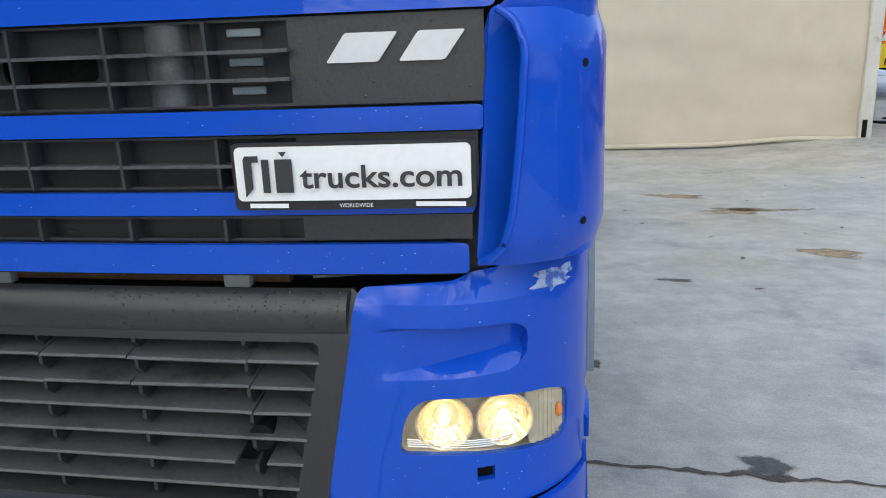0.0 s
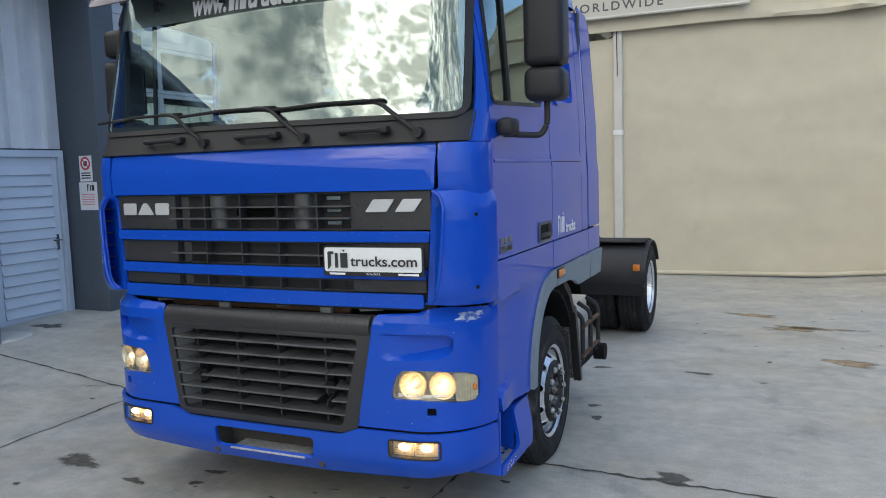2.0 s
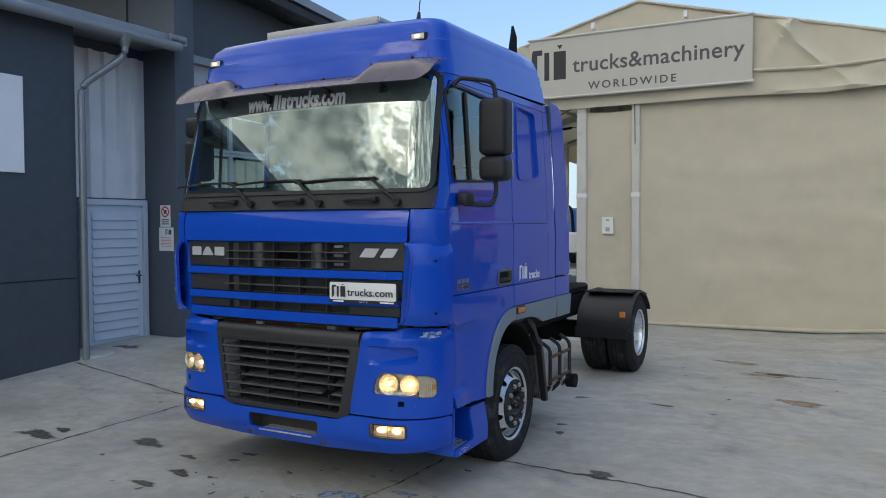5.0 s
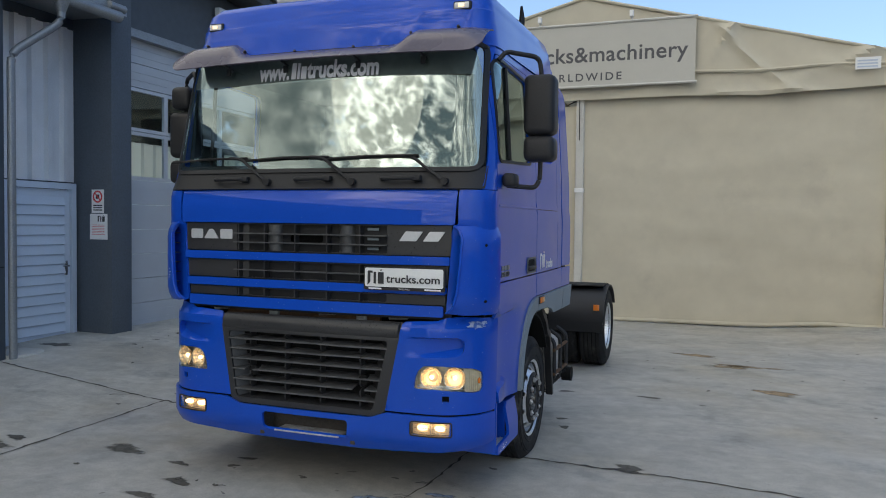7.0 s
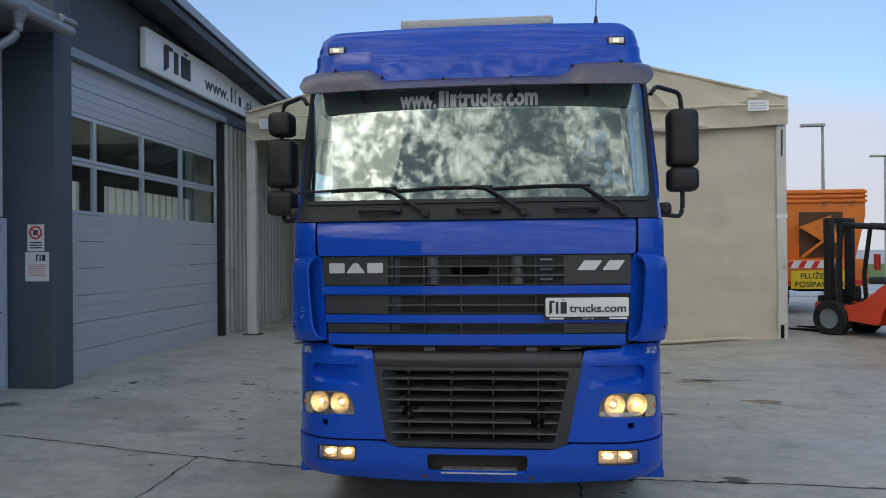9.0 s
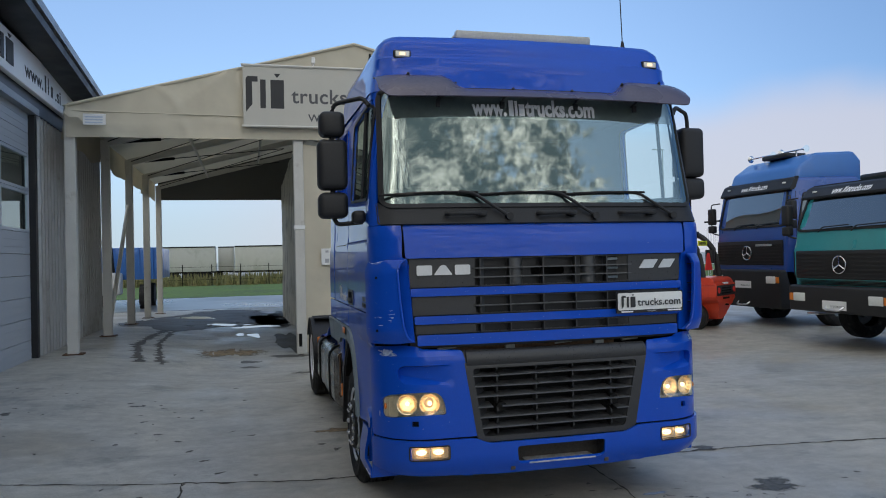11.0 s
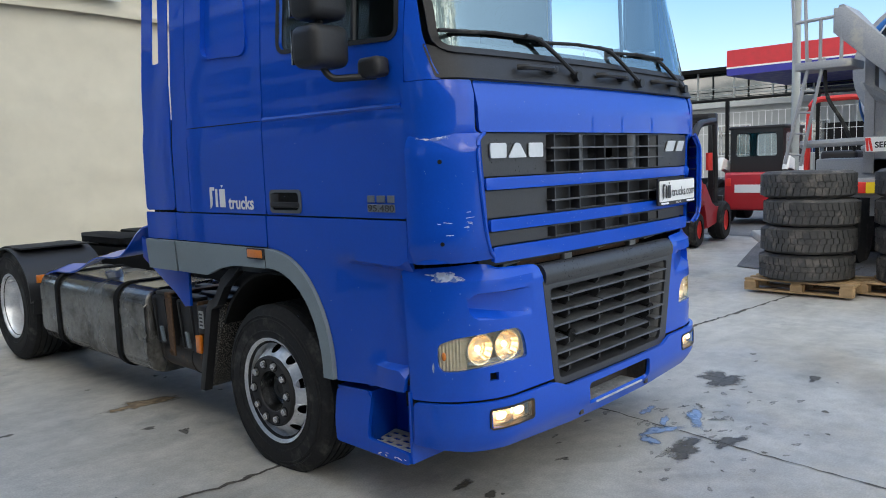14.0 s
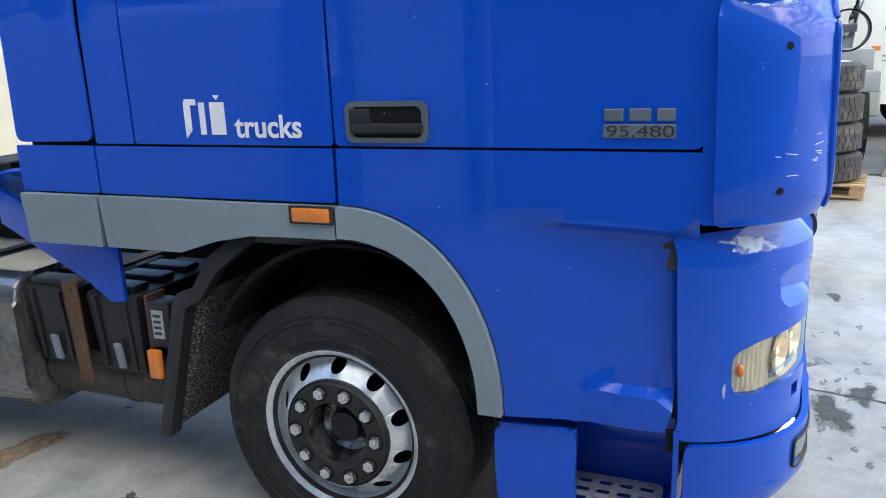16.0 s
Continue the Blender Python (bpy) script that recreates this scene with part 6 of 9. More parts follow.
for px, tip, L in ((-0.31, -0.44, 0.62), (0.33, -0.06, 0.62), (0.96, 0.58, 0.6)):
    w = part("wiper", tube(B(), [(px, cab_front(px, 2.09)[1] - 0.03, 2.08), (px - 0.12, cab_front(px, 2.15)[1] - 0.04, 2.16), (px - 0.24, cab_front(px, 2.24)[1] - 0.03, 2.245), (px - 0.34, cab_front(px, 2.25)[1] - 0.025, 2.252)], 0.011, 8, 0.05), M_black, truck, "black windscreen wiper")
    bm = B()
    x1 = px - 0.2
    tube(bm, [(x1, cab_front(x1, 2.25)[1] - 0.022, 2.25), (x1 - 0.35, cab_front(x1 - 0.35, 2.25)[1] - 0.022, 2.25), (x1 - 0.68, cab_front(max(-1.1, x1 - 0.68), 2.23)[1] - 0.022, 2.232)], 0.009, 6)
    part("blade", bm, M_rubber, w)
    bm = B()
    cyl(bm, (px, cab_front(px, 2.09)[1] - 0.045, 2.08), (px, cab_front(px, 2.09)[1] + 0.0, 2.08), 0.025, seg=12)
    part("pivot", bm, M_black, w)
# lettering on the glass
bm = B()
sheet(bm, [(-1.09, 2.78), (1.09, 2.78), (1.09, 2.96), (-1.09, 2.96)], lambda u, v: cab_front(u, v, 0.004), 0.0, (), 0.08)
sunstrip = part("sun_strip", bm, mat("tinted_strip", (0.24, 0.225, 0.21), 0.5, vary=0.15, fine=20, alpha=0.8), truck, "smoked sun strip with white lettering")


def on_glass(ob):
    for v in ob.data.vertices:
        q = cab_front(v.co.x, v.co.z, -0.008)
        v.co.y = q[1]
    return ob


on_glass(words("www.", 0.165, Matrix.Translation((-0.495, 0.19, 2.803)) @ Euler((radians(90), 0, 0)).to_matrix().to_4x4(), M_sigwhite, truck, depth=0.0, width=0.25, bold=0.006))
bm = B()
for x, w, h in ((-0.232, 0.036, 0.115), (-0.186, 0.02, 0.112), (-0.156, 0.042, 0.088)):
    sheet(bm, [(x, 2.8), (x + w, 2.8), (x + w, 2.8 + h), (x, 2.8 + h)], lambda u, v: cab_front(u, v, -0.008), 0.0, (), 0.1)
part("lettering", bm, M_sigwhite, truck)
on_glass(words("trucks.com", 0.165, Matrix.Translation((-0.105, 0.19, 2.805)) @ Euler((radians(90), 0, 0)).to_matrix().to_4x4(), M_sigwhite, truck, depth=0.0, width=0.54, bold=0.006))

# sun visor


def visor_at(u, v):
    """u across, v from the cab out to the lip."""
    a = abs(u)
    zt, zb = 2.985 + 0.095 * smooth01((a - 0.57) / 0.14), 2.905 - 0.018 * (a / 1.17) ** 2
    y0 = plan_y(min(a, 1.165), 0.24, 1.18, 0.2, 0.05) - 0.012
    y1 = 0.035 + 0.035 * (a / 1.17) ** 2
    bulge = 0.028 * math.sin(math.pi * v) * (0.5 + 0.5 * smooth01((a - 0.5) / 0.2))
    return (u, y0 + (y1 - y0) * v ** 0.9, zt + (zb - zt) * v ** 1.2 + bulge)


bm = B()
sheet(bm, soften([(-1.175, 0.0), (1.175, 0.0), (1.175, 0.8), (1.12, 1.0), (-1.12, 1.0), (-1.175, 0.8)], 0.06), visor_at, 0.008, (), 0.05)
visor = part("sun_visor", bm, M_visor, truck, "smoked violet plastic sun visor", 50.0)
bm = B()
for x in (-0.95, -0.62, -0.2, 0.25, 0.66, 0.98):
    p = Vector(visor_at(x, 0.12))
    cyl(bm, p + Vector((0, 0.004, 0.0)), p + Vector((0, -0.012, 0.012)), 0.012, 0.009, 10)
pieces("visor_screw", bm, M_black, visor)
bm = B()
for x in (-0.75, -0.28, 0.28, 0.75):
    tube(bm, [(x, 0.26, 2.9), (x, 0.13, 2.925)], 0.008, 6)
    box(bm, x - 0.015, x + 0.015, 0.2, 0.22, 2.85, 2.9, 0.003)
pieces("visor_bracket", bm, M_black, visor)

# cab sides
def pillar_y(y, z):
    a = min(lerp_table(YF, z) + 0.115, 0.3)
    return y if y >= 0.31 else a + (y - 0.13) * (0.31 - a) / 0.18


WIN = soften([(0.36, 2.235), (1.22, 2.275), (1.2, 2.87), (0.52, 2.9), (0.375, 2.87)], 0.05)
SLEEP = soften([(1.52, 2.3), (1.97, 2.33), (1.95, 2.88), (1.56, 2.9)], 0.06)
for sg in (-1, 1):
    def side(y, z, off=0.0):
        return (sg * (cab_side_x(y, z) + off), y, z)
    bm = B()
    sheet(bm, soften([(0.315, 1.436), (1.378, 1.436), (1.378, 2.93), (0.42, 2.93), (0.315, 2.7)], 0.02), lambda y, z: side(y, z), 0.02, [WIN], 0.07)
    door = part("door", bm, M_blue, truck, "blue cab door with a black handle")
    bm = B()
    sheet(bm, WIN, lambda y, z: side(y, z, -0.012), 0.0, (), 0.1)
    gl_ = part("window", bm, M_glass, door, "dark side window")
    gl_.visible_shadow = False
    bm = B()
    ring(bm, split(WIN, 0.06), lambda y, z: side(y, z, 0.0), 0.02, 0.006)
    part("window_seal", bm, M_black, door)
    bm = B()
    tube(bm, [side(0.64, 2.25, -0.005), side(0.64, 2.88, -0.005)], 0.014, 6)
    part("window_divider", bm, M_black, door)
    # recessed handle
    bm = B()
    sheet(bm, rounded(1.065, 1.335, 1.447, 1.568, 0.025), lambda y, z: side(y, z, 0.008), 0.006, [rounded(1.085, 1.315, 1.462, 1.553, 0.02)], 0.05)
    hd = part("handle_frame", bm, M_handle, door, "black recessed door handle")
    bm = B()
    box(bm, sg * 1.2, sg * 1.253, 1.085, 1.315, 1.462, 1.553)
    part("handle_cup", bm, M_dark, hd)
    bm = B()
    box(bm, sg * 1.25, sg * 1.268, 1.08, 1.32, 1.475, 1.505, 0.008)
    box(bm, sg * 1.25, sg * 1.264, 1.25, 1.32, 1.5, 1.548, 0.006)
    part("grip", bm, M_black, hd)
    # crease along the door
    bm = B()
    tube(bm, [side(0.33, 1.935, -0.004), side(1.375, 1.935, -0.004)], 0.012, 8)
    part("door_crease", bm, M_blue, door)
    bm = B()
    sheet(bm, soften([(0.13, 2.032), (0.31, 2.032), (0.31, 2.7), (0.41, 2.935), (2.34, 2.935), (2.34, 2.99), (0.3, 2.99), (0.28, 2.95)], 0.01), lambda y, z: side(pillar_y(y, z), z), 0.015, (), 0.06)
    part("door_pillar", bm, M_blue, truck, "blue windscreen pillar and roof rail")
    bm = B()
    sheet(bm, soften([(1.387, 1.436), (2.165, 1.436), (2.165, 2.93), (1.387, 2.93)], 0.015), lambda y, z: side(y, z), 0.02, [SLEEP], 0.09)
    sl = part("sleeper_panel", bm, M_blue, truck, "blue sleeper side panel")
    bm = B()
    sheet(bm, SLEEP, lambda y, z: side(y, z, -0.018), 0.006, (), 0.07)
    part("sleeper_window_cover", bm, M_blue, sl)
    bm = B()
    ring(bm, split(SLEEP, 0.06), lambda y, z: side(y, z, 0.005), 0.014, 0.008)
    part("window_rim", bm, M_blue, sl)
    bm = B()
    tube(bm, [side(1.39, 1.93, -0.002), side(2.16, 1.93, -0.002)], 0.004, 6)
    part("panel_seam", bm, M_dark, sl)
    bm = B()
    sheet(bm, soften([(2.173, 1.436), (2.345, 1.436), (2.345, 2.93), (2.173, 2.93)], 0.012), lambda y, z: side(y, z), 0.02, (), 0.12)
    part("rear_corner_panel", bm, M_blue, truck)
    bm = B()
    sheet(bm, soften([(2.355, 1.445), (2.73, 1.44), (2.69, 2.95), (2.64, 3.03), (2.38, 3.06)], 0.04), lambda y, z: (sg * (cab_side_x(y, z) + 0.004), y, z), 0.007,
          [soften([(2.48, 2.35), (2.57, 2.35), (2.56, 2.86), (2.49, 2.86)], 0.02)] if sg < 0 else [], 0.09)
    part("side_fairing", bm, M_blue, truck, "blue side fairing behind the cab")
    for a, b in ((1.392, 2.352), (2.36, 2.74)):
        bm = B()
        sheet(bm, soften([(a, 1.258), (b, 1.258), (b, 1.428), (a, 1.428)], 0.012), lambda y, z: (sg * 1.252, y, z), 0.02, (), 0.3)
        part("lower_strip", bm, M_blue, truck)
        bm = B()
        lo = [(a + 0.02, 1.06), (b, 1.06)] if a > 2 else [(2.02, 1.06), (b, 1.06)]
        if a < 2:
            o = [(2.02, 1.062), (b, 1.062), (b, 1.25), (a, 1.25), (a, 1.145)] + [(1.43 + 0.14 * t, 1.148 - 0.004 * t) for t in (1, 2)] + [(1.85, 1.115)]
        else:
            o = lo + [(b, 1.25), (a, 1.25)]
        sheet(bm, o, lambda y, z: (sg * (1.258 + 0.015 * smooth01((z - 1.05) / 0.06)), y, z), 0.025, (), 0.1)
        part("fender_trim", bm, M_greyplast, truck, "grey plastic fender trim")
    # front arch in grey and the blue skirt before it
    arc_o = [(1.385 - 0.525 * math.sin(t) ** 0.9, 0.62 + 0.63 * math.cos(t) ** 0.95 if math.cos(t) > 0 else 0.62) for t in (math.pi / 2 * i / 14 for i in range(15))]
    arc_i = [(1.385 - 0.45 * math.sin(t) ** 0.9, 0.62 + 0.53 * math.cos(t) ** 0.95 if math.cos(t) > 0 else 0.62) for t in (math.pi / 2 * i / 14 for i in range(15))]
    bm = B()
    sheet(bm, arc_o + arc_i[::-1], lambda y, z: (sg * 1.272, y, z), 0.06, (), 0.06)
    part("wheel_arch", bm, M_greyplast, truck, "grey plastic wheel arch edge")
    skirt = [(1.378, 1.428), (0.315, 1.428), (0.315, 1.2), (0.352, 1.17), (0.366, 0.7), (0.385, 0.635), (0.855, 0.615)] + [(p[0] - 0.004, p[1] + 0.004) for p in arc_o[::-1]]

    def skirt_at(y, z):
        k = smooth01((1.222 + 0.043 * (y - 0.36) - z) / 0.034) * smooth01((0.95 - y) / 0.5)
        lip = smooth01((0.752 - z) / 0.02) * smooth01((0.68 - y) / 0.25)
        turn = smooth01((1.2 - z) / 0.05) * smooth01((z - 0.7) / 0.08) * max(0.0, (0.43 - y) / 0.07) ** 2
        return (sg * (1.252 - 0.045 * k + 0.04 * lip - 0.02 * turn), y, z)
    bm = B()
    sheet(bm, skirt, skirt_at, 0.02, (), 0.05, [[(0.4, 1.2197), (0.93, 1.2425), (0.93, 1.2205), (0.4, 1.1977)], [(0.41, 0.752), (0.66, 0.752), (0.66, 0.732), (0.41, 0.732)]])
    part("door_skirt", bm, M_blue, truck, "blue lower door skirt before the wheel", 30.0)
    bm = B()
    box(bm, sg * 1.15, sg * 1.165, 0.3, 0.44, 0.64, 1.24, 0.004, 1)
    part("inner_panel", bm, M_black, truck)
    bm = B()
    box(bm, sg * 1.272, sg * 1.29, 1.4, 1.535, 1.2, 1.245, 0.006)
    mk = part("side_marker", bm, M_orange, truck, "orange side marker lamp")
    bm = B()
    box(bm, sg * 1.268, sg * 1.282, 1.39, 1.55, 1.192, 1.252, 0.005)
    part("marker_base", bm, M_black, mk)
    # step well
    bm = B()
    sheet(bm, soften([(0.36, 0.29), (0.88, 0.3), (0.9, 0.55), (0.86, 0.582), (0.665, 0.588), (0.64, 0.56), (0.64, 0.36), (0.36, 0.345)], 0.02), lambda y, z: (sg * (1.25 - 0.03 * smooth01((z - 0.38) / 0.2)), y, z), 0.02, (), 0.05)
    st = part("step_well", bm, M_blue, truck, "blue entry step with scuffed metal tread")
    bm = B()
    box(bm, sg * 0.98, sg * 1.0, 0.36, 0.9, 0.3, 0.68)
    prism(bm, [(sg * 0.99, 0.7), (sg * 1.215, 0.64), (sg * 1.215, 0.655), (sg * 0.99, 0.715)], "z", 0.3, 0.585)
    box(bm, sg * 0.99, sg * 1.225, 0.65, 0.88, 0.57, 0.582)
    box(bm, sg * 0.99, sg * 1.24, 0.345, 0.36, 0.3, 0.64)
    box(bm, sg * 0.99, sg * 1.245, 0.36, 0.88, 0.3, 0.315)
    pieces("step_wall", bm, M_blue, st)
    bm = B()
    holes = [rounded(0.425 + i * 0.065, 0.47 + i * 0.065, 1.05 + j * 0.052, 1.078 + j * 0.052, 0.01) for i in range(4) for j in range(3)]
    sheet(bm, rounded(0.4, 0.7, 1.02, 1.23, 0.03), lambda u, v: (sg * v, u, 0.335), 0.006, holes, 0.08)
    part("tread", bm, M_tread, st, "worn perforated metal tread")
    rng = random.Random(11 + sg)
    bm = B()
    for i in range(11):
        y, z = rng.uniform(0.37, 0.6), rng.choice((rng.uniform(0.3, 0.345), rng.uniform(0.3, 0.32)))
        tube(bm, [(sg * 1.2515, y, z), (sg * 1.2515, y + rng.uniform(0.004, 0.03), z + rng.uniform(-0.006, 0.006))], rng.uniform(0.0008, 0.0022), 4)
    tagged(part("scuff", bm, M_sigwhite, st, "white scuffed paint on the step edge"), kind="stuff")
    # badge and mark on the door
    bm = B()
    for a, b in ((0.384, 0.43), (0.445, 0.5), (0.515, 0.564)):
        box(bm, sg * 1.25, sg * 1.256, a, b, 1.508, 1.54, 0.002, 1)
    box(bm, sg * 1.25, sg * 1.255, 0.382, 0.566, 1.464, 1.5, 0.002, 1)
    bdg = part("door_badge", bm, mat("badge_grey", (0.2, 0.22, 0.25), 0.4, 0.5), door, "small grey door badge")
    R = Euler((radians(90), 0, radians(-90 if sg < 0 else 90))).to_matrix().to_4x4()
    words("95.480", 0.042, Matrix.Translation((sg * 1.2562, 0.56 if sg < 0 else 0.386, 1.468)) @ R, M_text, bdg, width=0.172, depth=0.0008)
    y0 = 1.94 if sg < 0 else 1.5
    sy = -1 if sg < 0 else 1
    bm = B()
    plain_mark(bm, 0, 0, 0.17, 0.14, lambda u, v, d: (sg * (1.2515 + d * 0.1), y0 + sy * u, 1.455 + v))
    part("owner_mark", bm, M_sigwhite, sl, "white owner's mark")
    words("trucks", 0.1, Matrix.Translation((sg * 1.2535, y0 + sy * 0.2, 1.462)) @ R, M_sigwhite, sl, width=0.25, bold=0.002, depth=0.0008)
    # mirrors
    mir = part("mirror_arm", tube(B(), [(sg * 1.2, 0.42, 2.89), (sg * 1.24, 0.45, 2.95), (sg * 1.43, 0.6, 2.93), (sg * 1.445, 0.61, 2.82), (sg * 1.445, 0.61, 2.12), (sg * 1.42, 0.58, 2.06), (sg * 1.26, 0.46, 2.07)], 0.016, 10, 0.07), M_black, truck, "bent black mirror arm")
    bm = B()
    box(bm, sg * 1.24, sg * 1.33, 0.38, 0.52, 2.06, 2.15, 0.028, 3)
    part("arm_foot", bm, M_black, mir)
    heads = ((2.69, 2.87, 0.09), (2.31, 2.67, 0.105), (2.105, 2.29, 0.105)) if sg < 0 else ((2.41, 2.81, 0.105), (2.235, 2.405, 0.105))
    for z0, z1, w in heads:
        bm = B()
        box(bm, sg * 1.445 - w, sg * 1.445 + w, 0.52, 0.7, z0, z1, 0.045, 4)
        hh = part("mirror_head", bm, M_black, mir, "black mirror housing")
        bm = B()
        box(bm, sg * 1.445 - w + 0.015, sg * 1.445 + w - 0.015, 0.695, 0.704, z0 + 0.02, z1 - 0.02)
        part("mirror_glass", bm, M_chrome, hh)

# roof
bm = B()
levels = [(2.985, 1.188, 0.25, 0.2, 2.36), (3.0, 1.18, 0.255, 0.2, 2.36), (3.13, 1.16, 0.285, 0.18, 2.33), (3.15, 1.15, 0.29, 0.18, 2.33), (3.224, 1.144, 0.301, 0.165, 2.31), (3.236, 1.136, 0.312, 0.163, 2.3), (3.27, 1.133, 0.32, 0.16, 2.3), (3.345, 1.11, 0.34, 0.15, 2.26), (3.395, 1.065, 0.385, 0.14, 2.2), (3.42, 0.98, 0.47, 0.13, 2.1), (3.43, 0.8, 0.65, 0.12, 1.9)]
rows = []
for z, hw, yf, r, yb in levels:
    loop = []
    n = 12
    for i in range(-n, n + 1):
        x = hw - r
        loop.append((x * i / n, yf + 0.05 * (i / n) ** 2))
    right = [(hw - r + r * math.sin(t), yf + 0.05 + r * (1 - math.cos(t))) for t in (math.pi / 2 * i / 6 for i in range(1, 7))]
    sidep = [(hw, yf + 0.05 + r + (yb - 0.1 - yf - 0.05 - r) * i / 6) for i in range(1, 7)]
    rear = [(hw - 0.1, yb), (hw * 0.5, yb + 0.02), (0, yb + 0.03)]
    half = right + sidep + rear
    loop = loop + half + [(-x, y) for x, y in half[:-1][::-1]]
    rows.append([bm.verts.new((x, y, z + 0.025 * smooth01((y - 0.4) / 2.0))) for x, y in loop])
for a, b in zip(rows, rows[1:]):
    k = len(a)
    for i in range(k):
        bm.faces.new((a[i], a[(i + 1) % k], b[(i + 1) % k], b[i]))
bm.faces.new(rows[-1])
roof = part("roof", bm, M_blue, truck, "high blue cab roof")
M_marklens = mat("marker_lens", (0.72, 0.7, 0.64), 0.25, 0, 0.5)
M_marklit = mat("marker_light", (0.9, 0.6, 0.3), 0.3, emit=0.55, emit_color=(1, 0.7, 0.4))
for x in (-0.965, 0.965):
    y = plan_y(x, 0.315, 1.13, 0.16, 0.05)
    bm = B()
    box(bm, x - 0.062, x + 0.062, y - 0.018, y + 0.02, 3.216, 3.277, 0.01)
    ml = part("marker_lamp", bm, M_black, roof, "small lit roof marker lamp in a dark frame")
    bm = B()
    box(bm, x - 0.05, x + 0.05, y - 0.026, y - 0.016, 3.226, 3.267, 0.004)
    part("marker_lens", bm, M_marklens, ml)
    bm = B()
    box(bm, x - 0.022, x + 0.018, y - 0.029, y - 0.025, 3.236, 3.257, 0.0015, 1)
    part("bulb", bm, M_marklit, ml)
bm = B()
box(bm, -0.53, 0.54, 0.5, 1.3, 3.425, 3.45, 0.01)
for a in (-0.5, 0.53):
    box(bm, a - 0.02, a + 0.02, 0.5, 1.3, 3.44, 3.475, 0.006)
box(bm, -0.53, 0.54, 0.48, 0.54, 3.42, 3.48, 0.008)
part("roof_hatch", bm, mat("hatch_grey", (0.5, 0.5, 0.47), 0.6), roof, "pale grey roof hatch")
bm = B()
tube(bm, [(0.85, 0.55, 3.42), (0.87, 0.62, 4.0)], 0.004, 6)
cyl(bm, (0.85, 0.55, 3.41), (0.852, 0.558, 3.48), 0.02, 0.01, 10)
part("antenna", bm, M_black, roof)
bm = B()
for x in (-0.89, 0.88):
    prism(bm, [(2.1, 3.38), (2.3, 3.36), (2.3, 3.66), (2.22, 3.75)], "x", x - 0.01, x + 0.01)
pieces("spoiler_bracket", bm, M_dark, roof)

# cab inside and closing faces
bm = B()
box(bm, -1.2, 1.2, 0.3, 2.33, 1.1, 1.16)
box(bm, -1.2, 1.2, 2.3, 2.34, 1.1, 3.0)
for sg in (-1, 1):
    sheet(bm, [(0.33, 1.16), (2.3, 1.16), (2.3, 2.95), (0.33, 2.95)], lambda y, z: (sg * (cab_side_x(y, z) - 0.045), y, z), 0.01, [WIN], 0.2)
box(bm, -1.15, 1.15, 0.33, 2.3, 2.955, 2.97)
inner = part("cab_lining", bm, mat("cab_lining_dark", (0.05, 0.056, 0.056), 0.85, vary=0.15), truck, "dark grey cab lining")
bm = B()
box(bm, -1.1, 1.1, 0.36, 0.8, 1.7, 2.13, 0.06, 3)
box(bm, 0.3, 1.0, 0.5, 0.95, 2.0, 2.2, 0.06, 3)
part("dashboard", bm, M_black, truck)
bm = B()
lathe(bm, [(0.215 + 0.016 * math.cos(t), 0.016 * math.sin(t)) for t in (2 * math.pi * i / 10 for i in range(11))], (0, 0, 0), "z", 32)
bmesh.ops.transform(bm, matrix=pose(0.62, 0.95, 2.12, -28, 0, 0), verts=bm.verts[:])
tube(bm, [(0.42, 0.93, 2.11), (0.82, 0.93, 2.11)], 0.014, 8)
part("steering_wheel", bm, M_black, truck)
for x in (-0.62, 0.62):
    bm = B()
    box(bm, x - 0.25, x + 0.25, 1.1, 1.6, 1.6, 1.78, 0.05, 3)
    box(bm, x - 0.24, x + 0.24, 1.48, 1.62, 1.75, 2.4, 0.05, 3)
    box(bm, x - 0.13, x + 0.13, 1.5, 1.6, 2.42, 2.62, 0.04, 3)
    part("seat", bm, M_seat, truck, "dark fabric driver's seat" if x > 0 else "dark fabric passenger seat")
bm = B()
box(bm, -1.15, 1.15, 1.8, 2.3, 1.7, 1.9, 0.04)
part("bunk", bm, M_seat, truck)

# number plate holder with lettering
pl = part("plate_holder", sheet(B(), rounded(0.45, 0.992, 1.386, 1.536, 0.012), lambda u, v: (u, plan_y(u, -0.03, 1.25, 0.2, 0.05), v), 0.012, (), 0.1), M_black, truck, "black plate holder with a white dealer plate")
bm = B()
sheet(bm, rounded(0.46, 0.982, 1.408, 1.528, 0.012), lambda u, v: (u, plan_y(u, -0.036, 1.25, 0.2, 0.05), v), 0.006, (), 0.1)
part("plate", bm, M_white, pl, "white dealer plate with black lettering")
bm = B()
plain_mark(bm, 0.482, 1.418, 0.115, 0.1, lambda u, v, d: (u, plan_y(u, -0.0425, 1.25, 0.2, 0.05) - d * 0.1, v))
part("mark", bm, M_text, pl)


def on_plate(ob, d):
    for v in ob.data.vertices:
        v.co.y = plan_y(v.co.x, -0.0435, 1.25, 0.2, 0.05) - d
    return ob


on_plate(words("trucks.com", 0.07, Matrix.Translation((0.61, 0, 1.438)) @ Euler((radians(90), 0, 0)).to_matrix().to_4x4(), M_text, pl, width=0.355, bold=0.0012, depth=0.0), 0.0006)
bm = B()
for a, b in ((0.485, 0.575), (0.86, 0.97)):
    box(bm, a, b, plan_y(a, -0.0325, 1.25, 0.2, 0.05) - 0.001, plan_y(a, -0.0325, 1.25, 0.2, 0.05), 1.392, 1.402)
pieces("small_print", bm, M_sigwhite, pl)
